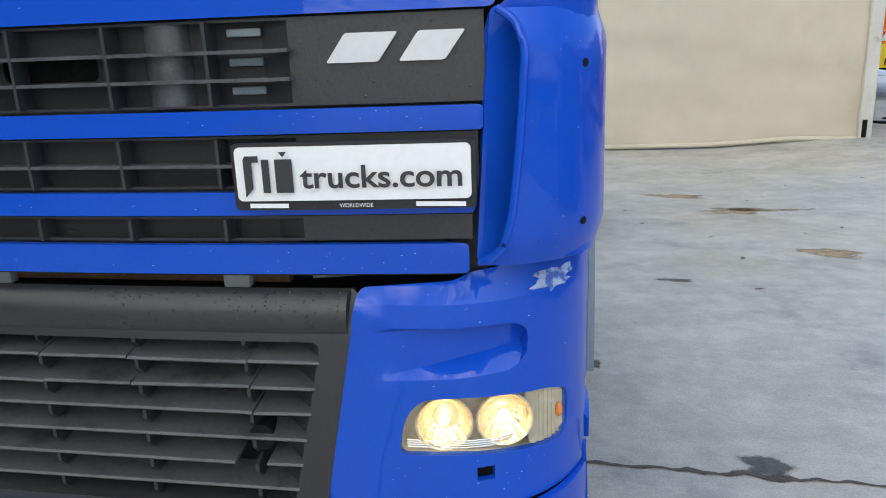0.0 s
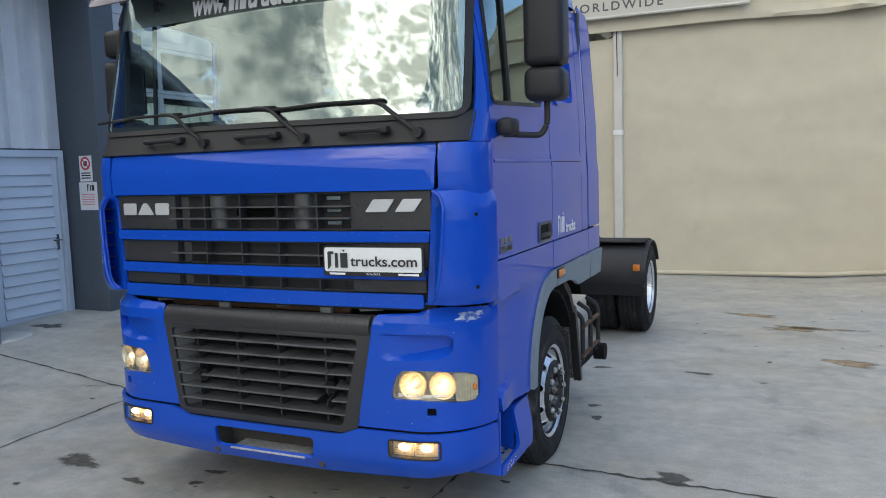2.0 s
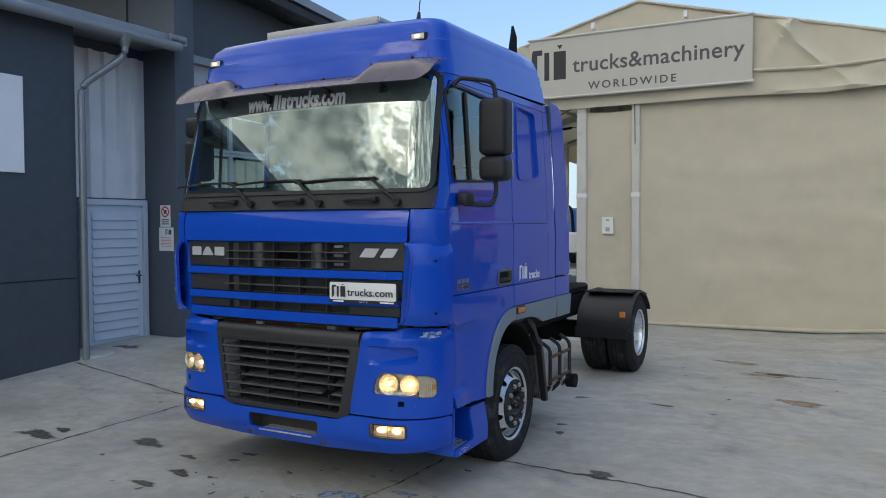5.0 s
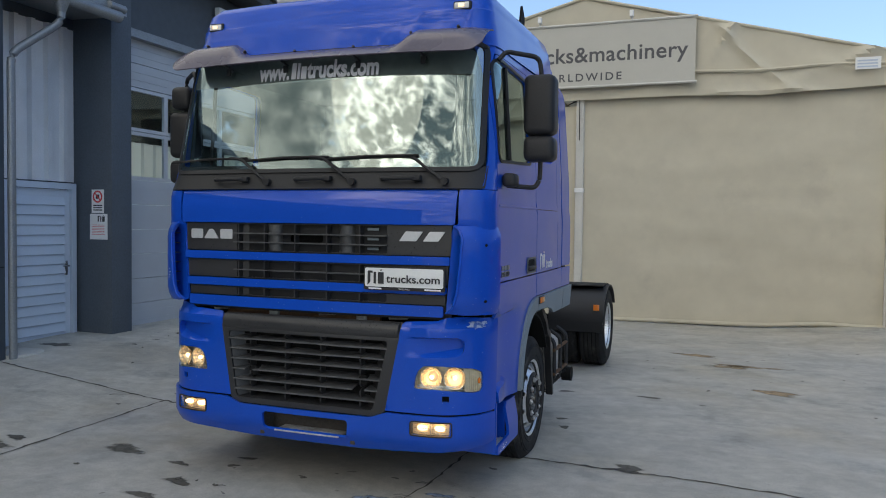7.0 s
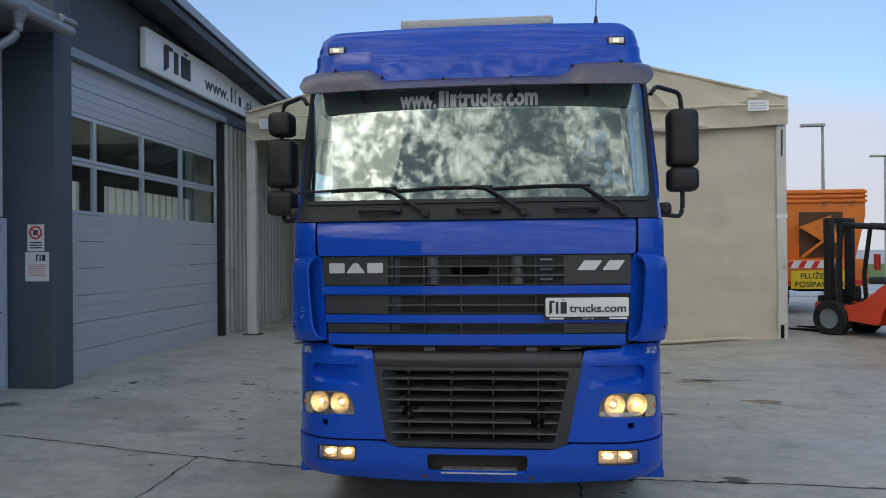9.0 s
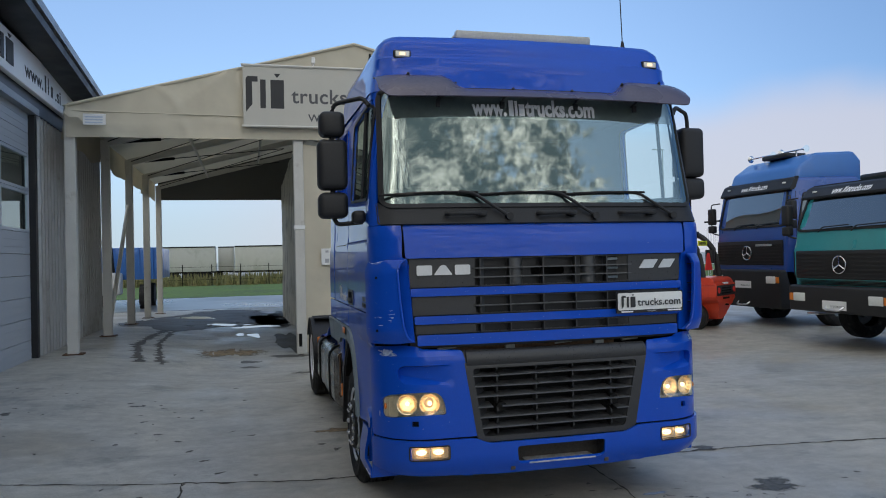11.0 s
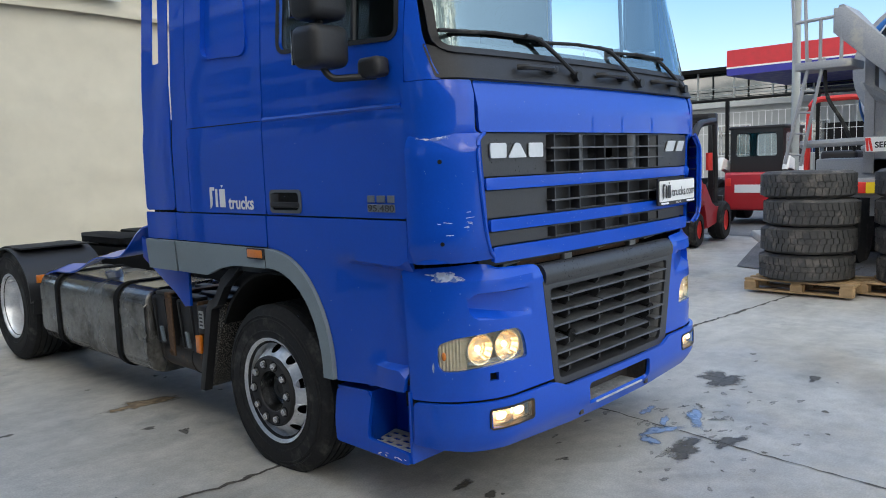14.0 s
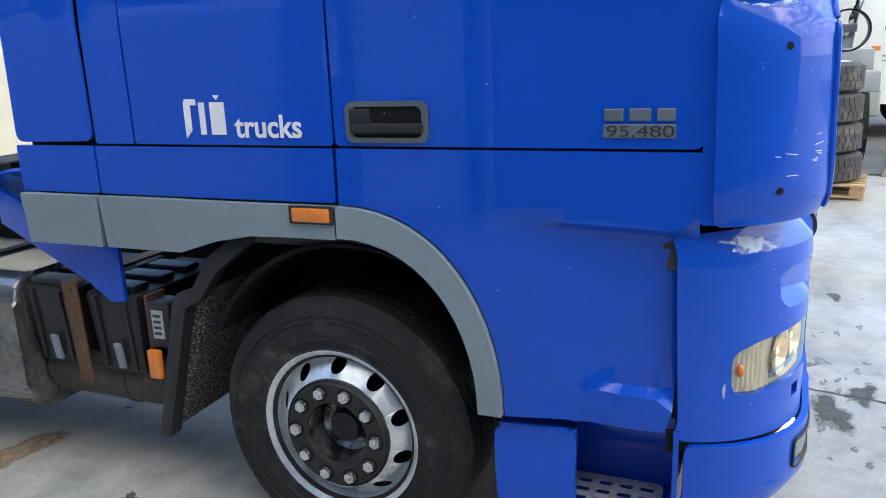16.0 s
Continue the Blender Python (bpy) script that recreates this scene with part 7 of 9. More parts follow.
on_plate(words("WORLDWIDE", 0.013, Matrix.Translation((0.69, 0, 1.392)) @ Euler((radians(90), 0, 0)).to_matrix().to_4x4(), M_sigwhite, pl, width=0.075, depth=0.0), -0.008)


# wheels
def tyre(bm, c, w, r=0.505, rim=0.292, seg=56):
    h = w / 2
    prof = [(rim - 0.02, -h + 0.03), (rim, -h + 0.012), (rim + 0.012, -h + 0.006), (rim + 0.016, -h), (rim + 0.022, -h + 0.004), (rim + 0.035, -h + 0.002)]
    span = r - 0.05 - rim - 0.04
    for f, d in ((0.08, 0.0), (0.1, -0.004), (0.14, -0.004), (0.16, -0.001), (0.5, -0.005), (0.7, -0.003), (0.72, -0.007), (0.76, -0.007), (0.78, -0.002), (0.88, 0.001), (0.9, -0.003), (0.94, -0.003), (0.96, 0.003)):
        prof.append((rim + 0.04 + span * f, -h + d))
    prof += [(r - 0.045, -h + 0.008), (r - 0.02, -h + 0.018), (r - 0.012, -h + 0.024), (r - 0.004, -h + 0.034)]
    k = len(prof)
    x = -h + 0.034
    land = (w - 0.068 - 4 * 0.011) / 5
    for i in range(5):
        prof += [(r, x + 0.002), (r, x + land - 0.002)]
        x += land
        if i < 4:
            prof += [(r - 0.012, x + 0.001), (r - 0.012, x + 0.010)]
            x += 0.011
    prof += [(q, -a) for q, a in prof[:k][::-1]]
    return lathe(bm, prof, c, "x", seg)


M_bristle = mat("spray_bristles", (0.02, 0.019, 0.018), 0.9, vary=0.6, bump=1.0, fine=260, stain=(0.3, 0.28, 0.25), stain_at=(0.5, 0.6), stain_scale=130)


def front_wheel(sg):
    c = Vector((sg * 1.055, 1.475, 0.438))
    w = part("front_wheel", tyre(B(), c, 0.31, 0.485, 0.288), M_rubber, truck, "worn black front tyre on a silver steel rim")
    bm = B()
    lathe(bm, [(r, sg * a) for r, a in ((0.27, -0.12), (0.272, 0.1), (0.282, 0.14), (0.296, 0.15), (0.306, 0.15), (0.308, 0.14))], c, "x", 56)
    part("rim_ring", bm, M_steel, w)

    def dish(u, v):
        a = 0.085 + 0.075 * smooth01((0.275 - v) / 0.08)
        return c + Vector((sg * a, v * math.cos(u), v * math.sin(u)))
    holes = []
    for i in range(10):
        k = 2 * math.pi * (i + 0.5) / 10
        holes.append([(k + 0.115 * math.cos(t), 0.238 + 0.023 * math.sin(t)) for t in (2 * math.pi * j / 14 for j in range(14))])
    bm = B()
    sheet(bm, [(0, 0.19), (2 * math.pi, 0.19), (2 * math.pi, 0.274), (0, 0.274)], dish, 0.0, holes, 0.03)
    part("rim_disc", bm, M_steel, w)
    bm = B()
    lathe(bm, [(0.27, sg * 0.01), (0.05, sg * 0.01)], c, "x", 40)
    part("brake_drum", bm, M_dark, w)
    bm = B()
    lathe(bm, [(r, sg * a) for r, a in ((0.19, 0.14), (0.2, 0.15), (0.2, 0.164), (0.197, 0.168), (0.194, 0.164), (0.191, 0.17), (0.186, 0.175), (0.128, 0.175), (0.118, 0.17), (0.114, 0.16))], c, "x", 56)
    part("hub_cover", bm, M_black, w, "black hub cover ring")
    bm = B()
    lathe(bm, [(r, sg * a) for r, a in ((0.114, 0.162), (0.108, 0.12), (0.1, 0.085), (0.08, 0.07), (0.06, 0.066))], c, "x", 40)
    part("hub_well", bm, mat("grimy_hub", (0.3, 0.31, 0.32), 0.25, 0.8, vary=0.3, stain=(0.03, 0.03, 0.03), stain_at=(0.42, 0.6), stain_scale=14), w, "grimy metal hub well")
    bm = B()
    lathe(bm, [(r, sg * a) for r, a in ((0.066, 0.06), (0.062, 0.1), (0.054, 0.112), (0.03, 0.112), (0.026, 0.106), (0.0005, 0.106))], c, "x", 32)
    part("hub_cap", bm, M_black, w)
    for i in range(10):
        k = 2 * math.pi * i / 10
        bm = B()
        lathe(bm, [(r, sg * a) for r, a in ((0.03, 0.1765), (0.0245, 0.178), (0.023, 0.1745), (0.0005, 0.1745))], c + Vector((0, 0.156 * math.cos(k), 0.158 * math.sin(k))), "x", 16)
        part("nut_seat", bm, M_dark, w)
    for i in range(10):
        k = 2 * math.pi * i / 10
        p = c + Vector((sg * 0.175, 0.156 * math.cos(k), 0.158 * math.sin(k)))
        bm = B()
        cyl(bm, p, p + Vector((sg * 0.016, 0, 0)), 0.021, 0.02, 6)
        cyl(bm, p, p + Vector((sg * 0.023, 0, 0)), 0.012, 0.01, 10)
        part("wheel_nut", bm, M_nut, w)


def rear_wheel(sg):
    for x, nm in ((1.075, "outer"), (0.735, "inner")):
        c = Vector((sg * x, 5.58, 0.503))
        w = part("rear_wheel", tyre(B(), c, 0.31), M_rubber, truck, "black twin rear tyre")
        bm = B()
        lathe(bm, [(r, sg * a) for r, a in ((0.3, 0.14), (0.3, 0.15), (0.288, 0.148), (0.275, 0.125), (0.262, 0.08), (0.255, -0.03), (0.235, -0.05), (0.16, -0.06), (0.15, -0.04), (0.15, 0.03), (0.11, 0.05), (0.0005, 0.055))], c, "x", 52)
        part("rim", bm, M_steel, w, "deep silver rim")


for sg in (-1, 1):
    front_wheel(sg)
    rear_wheel(sg)

# chassis and what hangs on it
bm = B()
for x in (-0.42, 0.42):
    box(bm, x - 0.04, x + 0.04, 0.5, 6.5, 0.72, 0.99, 0.006)
for y in (2.6, 3.9, 6.35):
    box(bm, -0.42, 0.42, y - 0.06, y + 0.06, 0.76, 0.95)
part("frame", bm, M_dark, truck, "black ladder frame")
bm = B()
tube(bm, [(-0.95, 1.475, 0.44), (0.95, 1.475, 0.44)], 0.07, 10)
part("front_axle", bm, M_dark, truck)
bm = B()
tube(bm, [(-0.8, 5.58, 0.5), (0.8, 5.58, 0.5)], 0.12, 12)
bmesh.ops.create_uvsphere(bm, u_segments=16, v_segments=10, radius=0.25, matrix=Matrix.Translation((0, 5.58, 0.52)))
part("rear_axle", bm, M_dark, truck)
bm = B()
box(bm, -0.45, 0.45, 0.6, 2.2, 0.55, 1.1, 0.05)
part("engine", bm, M_dark, truck)
bm = B()
box(bm, -1.1, 1.1, 0.3, 0.34, 0.42, 1.1)
part("bulkhead", bm, M_dark, truck)
for sx in (-1, 1):
    bm = B()
    box(bm, sx * 1.02, sx * 1.14, 0.31, 0.45, 0.63, 1.25)
    part("corner_filler", bm, M_dark, truck)
bm = B()
prism(bm, soften([(-0.45, 4.95), (0.45, 4.95), (0.48, 5.75), (0.3, 6.2), (0.08, 6.15), (0.05, 5.58), (-0.05, 5.58), (-0.08, 6.15), (-0.3, 6.2), (-0.48, 5.75)], 0.06), "z", 1.02, 1.08, 0.01)
box(bm, -0.4, 0.4, 5.15, 5.55, 0.95, 1.02)
part("fifth_wheel", bm, M_dark, truck, "greasy black coupling plate")
bm = B()
box(bm, -0.4, 0.4, 2.85, 4.4, 1.0, 1.02)
part("catwalk", bm, M_tank, truck)
for sg in (-1, 1):
    prof = [(5.58 - 0.6 * math.cos(t), 0.5 + 0.54 * math.sin(t)) for t in (math.pi * i / 18 for i in range(1, 16))]
    prof = [(4.98, 0.5), (4.95, 0.62)] + [(max(5.03, y), z) for y, z in prof]
    bm = B()
    prism(bm, prof + [(y + (0.012 if y < 5.58 else -0.012), z - 0.014) for y, z in prof[::-1]], "x", sg * 0.56, sg * 1.245)
    fd = part("rear_fender", bm, M_black, truck, "black plastic rear mudguard")
    bm = B()
    prism(bm, [(5.3, 1.045), (5.7, 1.05), (6.1, 0.97), (6.1, 0.96), (5.7, 1.037), (5.3, 1.032)], "x", sg * 0.6, sg * 1.2)
    part("fender_lip", bm, M_rubber, fd)
    bm = B()
    box(bm, sg * 1.13, sg * 1.2, 4.965, 4.99, 0.76, 0.83, 0.006)
    part("side_lamp", bm, M_orange, fd, "orange reflector")
    # front mudguard liner
    pr = [(1.4 - 0.6 * math.cos(t), 0.5 + 0.62 * math.sin(t)) for t in (math.pi * i / 20 for i in range(3, 18))]
    bm = B()
    box(bm, sg * 0.69, sg * 0.71, 0.7, 2.35, 0.3, 1.15)
    part("wheelhouse_wall", bm, M_dark, truck)
    bm = B()
    prism(bm, pr + [(y - 0.015, z - 0.012) for y, z in pr[::-1]], "x", sg * 0.72, sg * 1.22)
    part("front_mudguard", bm, M_dark, truck, "dusty black front mudguard")
    bm = B()
    prism(bm, [(1.72, 1.13), (1.86, 1.1), (1.95, 1.04), (2.03, 0.91), (2.11, 0.89), (2.14, 0.84), (2.28, 0.3), (2.22, 0.3), (2.08, 0.84), (2.0, 0.87), (1.92, 0.99), (1.8, 1.07)], "x", sg * 1.16, sg * 1.215, 0.006)
    fl = part("mud_flap", bm, M_black, truck, "black mud flap with dirty bristles")
    bm = B()
    prism(bm, [(2.0, 0.88), (2.09, 0.86), (2.25, 0.31), (2.2, 0.34)], "x", sg * 0.76, sg * 1.16)
    part("bristle_mat", bm, M_bristle, fl, "dusty bristled spray mat")
bm = B()
tube(bm, [(-1.02, 6.45, 0.85), (1.02, 6.45, 0.85)], 0.06, 8)
part("rear_beam", bm, M_dark, truck)
# fuel tank
bm = B()
prism(bm, rounded(-1.21, -0.55, 0.27, 0.88, 0.13, 6), "y", 2.98, 4.88, 0.025)
tank = part("fuel_tank", bm, M_tank, truck, "grimy dark metal fuel tank with straps")
for y in (3.4, 4.5):
    bm = B()
    lp = rounded(-1.222, -0.54, 0.258, 0.892, 0.135, 6)
    prism(bm, lp, "y", y - 0.03, y + 0.03)
    part("strap", bm, M_dark, tank)
bm = B()
cyl(bm, (-1.0, 3.85, 0.86), (-1.02, 3.85, 0.93), 0.06, seg=18)
part("filler_cap", bm, M_steel, tank)
# blue cover over the tank
bm = B()
sheet(bm, soften([(2.7, -1.2), (3.1, -1.19), (3.6, -1.17), (4.2, -1.16), (4.9, -1.17), (4.92, -1.05), (4.0, -0.95), (3.3, -0.9), (2.7, -0.9)], 0.05), lambda u, v: (v, u, 1.2 - 0.18 * (u - 2.9) + 0.3 * (v + 1.1) * smooth01((u - 3.2) / 1.0) - 0.5 * (v + 1.0) * smooth01((3.4 - u) / 0.5) + 0.025 * math.sin(u * 7) * smooth01((-v - 0.8) / 0.2)), 0.012, (), 0.06)
part("blue_cover", bm, M_blue, truck, "bent blue metal cover above the tank")
bm = B()
prism(bm, [(2.4, 1.07), (2.4, 0.82), (2.47, 0.81), (2.57, 0.89), (3.0, 1.1), (3.0, 1.25), (2.6, 1.07)], "x", -1.175, -1.155, 0.004)
part("cover_bracket", bm, M_blue, truck, "bent blue bracket plate")
bm = B()
for s_ in (-1, 1):
    box(bm, s_ * 1.19, s_ * 1.215, 2.35, 2.7, 1.2, 2.0)
pieces("fairing_backing", bm, M_dark, truck)
# battery box
bb = part("battery_box", box(B(), -1.1, -0.6, 2.36, 2.97, 0.5, 0.56, 0.01), M_black, truck, "black battery boxes with a rusty strap")
for y0, y1 in ((2.36, 2.63), (2.7, 2.97)):
    bm = B()
    box(bm, -1.16, -0.6, y0, y1, 0.5, 0.84, 0.02)
    for v in bm.verts:
        k = (0.84 - v.co.z) / 0.34
        v.co.y += ((y0 + y1) / 2 - v.co.y) * 0.16 * k
        if v.co.x < -1.0:
            v.co.x += 0.02 * k
    part("case", bm, M_black, bb)
    for y in (y0 + 0.06, y1 - 0.06):
        bm = B()
        prism(bm, [(-1.175, 0.83), (-1.155, 0.83), (-1.13, 0.52), (-1.15, 0.52)], "y", y - 0.008, y + 0.008, 0.003, 1)
        part("rib", bm, M_black, bb)
    for i in range(3):
        bm = B()
        box(bm, -1.14 + i * 0.15, -1.05 + i * 0.15, y0 + 0.03, y1 - 0.03, 0.84, 0.87, 0.01)
        part("lid_rib", bm, M_black, bb)
    bm = B()
    prism(bm, [(-1.18, 0.64), (-1.165, 0.64), (-1.15, 0.53), (-1.165, 0.53)], "y", y0 + 0.1, y0 + 0.135, 0.003, 1)
    part("latch", bm, M_greyplast, bb)
bm = B()
prism(bm, [(2.635, 0.88), (2.71, 0.88), (2.68, 0.46), (2.62, 0.46)], "x", -1.19, -1.178, 0.002, 1)
box(bm, -1.185, -0.7, 2.635, 2.71, 0.874, 0.884)
for z in (0.86, 0.49):
    cyl(bm, (-1.2, 2.665, z), (-1.188, 2.665, z), 0.014, seg=10)
part("strap", bm, M_rust, bb)
bm = B()
box(bm, -1.19, -1.09, 2.275, 2.295, 0.6, 0.86, 0.004, 1)
part("valve_bracket", bm, M_rust, truck)
bm = B()
box(bm, -1.2, -1.1, 2.17, 2.28, 0.66, 0.84, 0.01)
part("valve_box", bm, M_black, truck)
bm = B()
box(bm, -1.206, -1.2, 2.2, 2.25, 0.7, 0.81)
lab = part("plate_label", bm, M_trimgrey, truck)
bm = B()
for i in range(4):
    box(bm, -1.2075, -1.206, 2.208, 2.242, 0.715 + i * 0.023, 0.726 + i * 0.023)
part("print", bm, M_text, lab)
bm = B()
box(bm, -1.225, -1.2, 2.225, 2.28, 0.54, 0.655, 0.006)
part("side_reflector", bm, M_orange, truck, "orange side reflector")
bm = B()
lathe(bm, [(0.0005, 2.24), (0.07, 2.25), (0.11, 2.28), (0.12, 2.32), (0.12, 2.52), (0.126, 2.525), (0.126, 2.545), (0.12, 2.55), (0.12, 2.9), (0.126, 2.905), (0.126, 2.925), (0.12, 2.93), (0.11, 2.97), (0.0005, 2.99)], (-1.0, 0, 0.44), "y", 28)
part("air_tank", bm, mat("grimy_tank", (0.05, 0.042, 0.036), 0.5, 0.3, vary=0.4, stain=(0.14, 0.07, 0.035), stain_at=(0.55, 0.7), stain_scale=6), truck, "grimy round air tank with rust marks")
# exhaust side
bm = B()
box(bm, 0.6, 1.14, 2.3, 2.95, 0.3, 0.76, 0.06, 3)
mu = part("silencer", bm, mat("silencer_metal", (0.5, 0.48, 0.45), 0.45, 0.5, vary=0.3), truck, "dull metal silencer with a tube guard")
for y in (2.36, 2.62, 2.9):
    bm = B()
    tube(bm, [(1.1, y, 0.82), (1.2, y, 0.76), (1.2, y, 0.4), (1.12, y, 0.32)], 0.018, 8, 0.05)
    part("guard_tube", bm, M_black, mu)
bm = B()
tube(bm, [(1.2, 2.34, 0.68), (1.2, 2.92, 0.68)], 0.016, 8)
tube(bm, [(1.2, 2.34, 0.46), (1.2, 2.92, 0.46)], 0.016, 8)
part("guard_rail", bm, M_rust, mu)
bm = B()
cyl(bm, (1.16, 2.95, 0.36), (1.25, 2.95, 0.36), 0.07, seg=16)
part("tail_pipe", bm, M_dark, mu)
bm = B()
cyl(bm, (0.9, 2.2, 0.5), (0.9, 2.32, 0.5), 0.15, seg=18)
part("silencer_end", bm, M_rust, mu)
bm = B()
box(bm, -1.0, 1.0, 2.42, 2.5, 1.02, 1.2, 0.01)
tube(bm, [(0.3, 2.4, 1.2), (0.35, 2.7, 2.2), (0.4, 2.45, 2.5)], 0.03, 8, 0.1)
part("hose_rack", bm, M_dark, truck)
bm = B()
box(bm, -1.18, 1.18, 2.345, 2.36, 1.1, 2.99)
part("cab_back", bm, M_blue, truck)

# ---- other vehicles and goods on the yard ----
M_teal = mat("teal_paint", (0.012, 0.3, 0.34), 0.35, 0, 0.8, 0.06)
M_blue2 = mat("mid_blue_paint", (0.012, 0.07, 0.33), 0.35, 0, 0.8, 0.06)
M_blueroof = mat("light_blue_roof", (0.03, 0.16, 0.5), 0.4, 0, 0.5, 0.06)
M_forkred = mat("forklift_red", (0.5, 0.02, 0.03), 0.4, 0, 0.5, 0.1)
M_forkorange = mat("forklift_orange_red", (0.75, 0.07, 0.03), 0.4, 0, 0.4, 0.1)
M_darkglass = mat("dark_window", (0.02, 0.03, 0.034), 0.03, 0, 1.0, 0.1, rvary=0.02, ior=1.9, spec=0.9)
M_wood = mat("pallet_wood", (0.38, 0.25, 0.13), 0.85, vary=0.25, fine=18, coarse=3, bump=0.3, rnd=0.2)
M_mixgrey = mat("mixer_grey_paint", (0.3, 0.31, 0.33), 0.55, 0.1, vary=0.15, stain=(0.42, 0.4, 0.36), stain_at=(0.55, 0.7), stain_scale=4)
M_drum = mat("mixer_drum_white", (0.66, 0.67, 0.68), 0.5, vary=0.08, stain=(0.45, 0.43, 0.4), stain_at=(0.6, 0.8), stain_scale=2)
M_drumblue = mat("mixer_drum_blue", (0.04, 0.22, 0.6), 0.45, vary=0.1)
M_yellow = mat("hi_vis_yellow", (0.8, 0.85, 0.05), 0.5, vary=0.05)
M_signyellow = mat("sign_yellow", (0.85, 0.6, 0.02), 0.5, vary=0.05)
M_redsafe = mat("safety_red", (0.75, 0.04, 0.03), 0.5, vary=0.05)
M_orangepaint = mat("municipal_orange", (0.8, 0.2, 0.02), 0.5, vary=0.15, stain=(0.3, 0.13, 0.05), stain_at=(0.55, 0.75), stain_scale=3)
M_gravel = mat("dark_gravel", (0.12, 0.12, 0.125), 0.9, vary=0.5, fine=35, coarse=1.2, bump=0.8)
M_headl = mat("lamp_glass_plain", (0.75, 0.75, 0.72), 0.15, 0, 0.6, 0.1)


def other_truck(name, label, at, rz, paint, w, style):
    """Parked truck seen from the front; its front lies at local y = 0, facing -y."""
    t = thing(name, label, "truck", at, "parked trucks", rz)
    hw, prof = w / 2, style["profile"]
    bm = B()
    prism(bm, prof, "x", -hw, hw, 0.09, 4)
    cab = part("cab", bm, paint, t)
    if style.get("roof"):
        bm = B()
        prism(bm, style["roof"], "x", -hw + 0.06, hw - 0.06, 0.08, 3)
        part("high_roof", bm, M_blueroof, t)

    def on_front(z):
        best = 0.0
        for (y0, z0), (y1, z1) in zip(prof, prof[1:]):
            if min(z0, z1) <= z <= max(z0, z1) and abs(z1 - z0) > 1e-6:
                best = y0 + (y1 - y0) * (z - z0) / (z1 - z0)
                break
        return best
    z0, z1 = style["glass"]
    bm = B()
    sheet(bm, soften([(-hw + 0.1, z0), (hw - 0.1, z0), (hw - 0.14, z1), (-hw + 0.14, z1)], 0.08), lambda u, v: (u, on_front(v) - 0.012 + 0.03 * (abs(u) / hw) ** 4, v), 0.008, (), 0.15)
    g = part("windscreen", bm, M_darkglass, t, "dark windscreen")
    bm = B()
    ring(bm, split(soften([(-hw + 0.1, z0), (hw - 0.1, z0), (hw - 0.14, z1), (-hw + 0.14, z1)], 0.08), 0.15), lambda u, v: (u, on_front(v) - 0.012, v), 0.04, 0.014)
    part("seal", bm, M_black, g)
    for i, x in enumerate((-0.55, 0.25)):
        bm = B()
        tube(bm, [(x, on_front(z0) - 0.04, z0 - 0.06), (x + 0.12, on_front(z0) - 0.045, z0 + 0.03), (x + 0.75, on_front(z0) - 0.04, z0 + 0.05)], 0.012, 6, 0.05)
        part("wiper", bm, M_black, t)
    v0, v1 = style["visor"]
    ya, yb = on_front(v1) - 0.03, on_front(v0) - 0.075
    bm = B()
    prism(bm, soften([(on_front(v1) + 0.1, v1 + 0.05), (ya, v1), (yb, v0 + 0.03), (yb + 0.01, v0), (on_front(v0) + 0.06, v0 + 0.02)], 0.03), "x", -hw - 0.015, hw + 0.015, 0.02, 2)
    vs_ = part("visor", bm, M_black, t, "black sun visor with white lettering")

    def on_visor(z):
        return ya + (yb - ya) * (v1 - z) / (v1 - v0 - 0.03) - 0.012
    for tx, x, wd in (("www.", -0.46, 0.25), ("trucks.com", -0.06, 0.52)):
        o = words(tx, 0.16, Matrix.Translation((x, 0, (v0 + v1) / 2 - 0.04)) @ Euler((radians(90), 0, 0)).to_matrix().to_4x4(), M_sigwhite, vs_, width=wd, bold=0.006, depth=0.0)
        for v in o.data.vertices:
            v.co.y = on_visor(v.co.z)
    bm = B()
    for k, (x, w2, h2) in enumerate(((-0.19, 0.03, 0.11), (-0.145, 0.02, 0.11), (-0.11, 0.035, 0.085))):
        zb = (v0 + v1) / 2 - 0.04
        prism(bm, [(x, zb), (x + w2, zb), (x + w2 + 0.01, zb + h2), (x + 0.01, zb + h2)], "y", 0, 0.001)
    for v in bm.verts:
        v.co.y += on_visor(v.co.z)
    pieces("lettering", bm, M_sigwhite, vs_)
    for sg in (-1, 1):
        bm = B()
        box(bm, sg * (hw - 0.25) - 0.05, sg * (hw - 0.25) + 0.05, on_visor(v1 - 0.08) - 0.012, on_visor(v1 - 0.08) + 0.03, v1 - 0.1, v1 - 0.065, 0.008)
        part("marker_lamp", bm, M_headl, vs_)
    g0, g1 = style["grille"]
    gr = part("grille", box(B(), -hw + 0.06, hw - 0.06, on_front(g0) - 0.03, on_front(g0) + 0.02, g0, g1, 0.02), M_black, t, "black radiator grille with a round emblem")
    for i in range(int((g1 - g0) / 0.07)):
        bm = B()
        box(bm, -hw + 0.1, hw - 0.1, on_front(g0) - 0.045, on_front(g0) - 0.03, g0 + 0.02 + i * 0.07, g0 + 0.045 + i * 0.07)
        part("bar", bm, M_black, gr)
    bm = B()
    cz, cy = (g0 + g1) / 2, on_front(g0) - 0.06
    lathe(bm, [(0.155 + 0.012 * math.cos(a), cy + 0.012 * math.sin(a)) for a in (2 * math.pi * i / 8 for i in range(9))], (style.get("star", 0.0), 0, cz), "y", 36)
    for k in range(3):
        a = math.pi / 2 + k * 2 * math.pi / 3
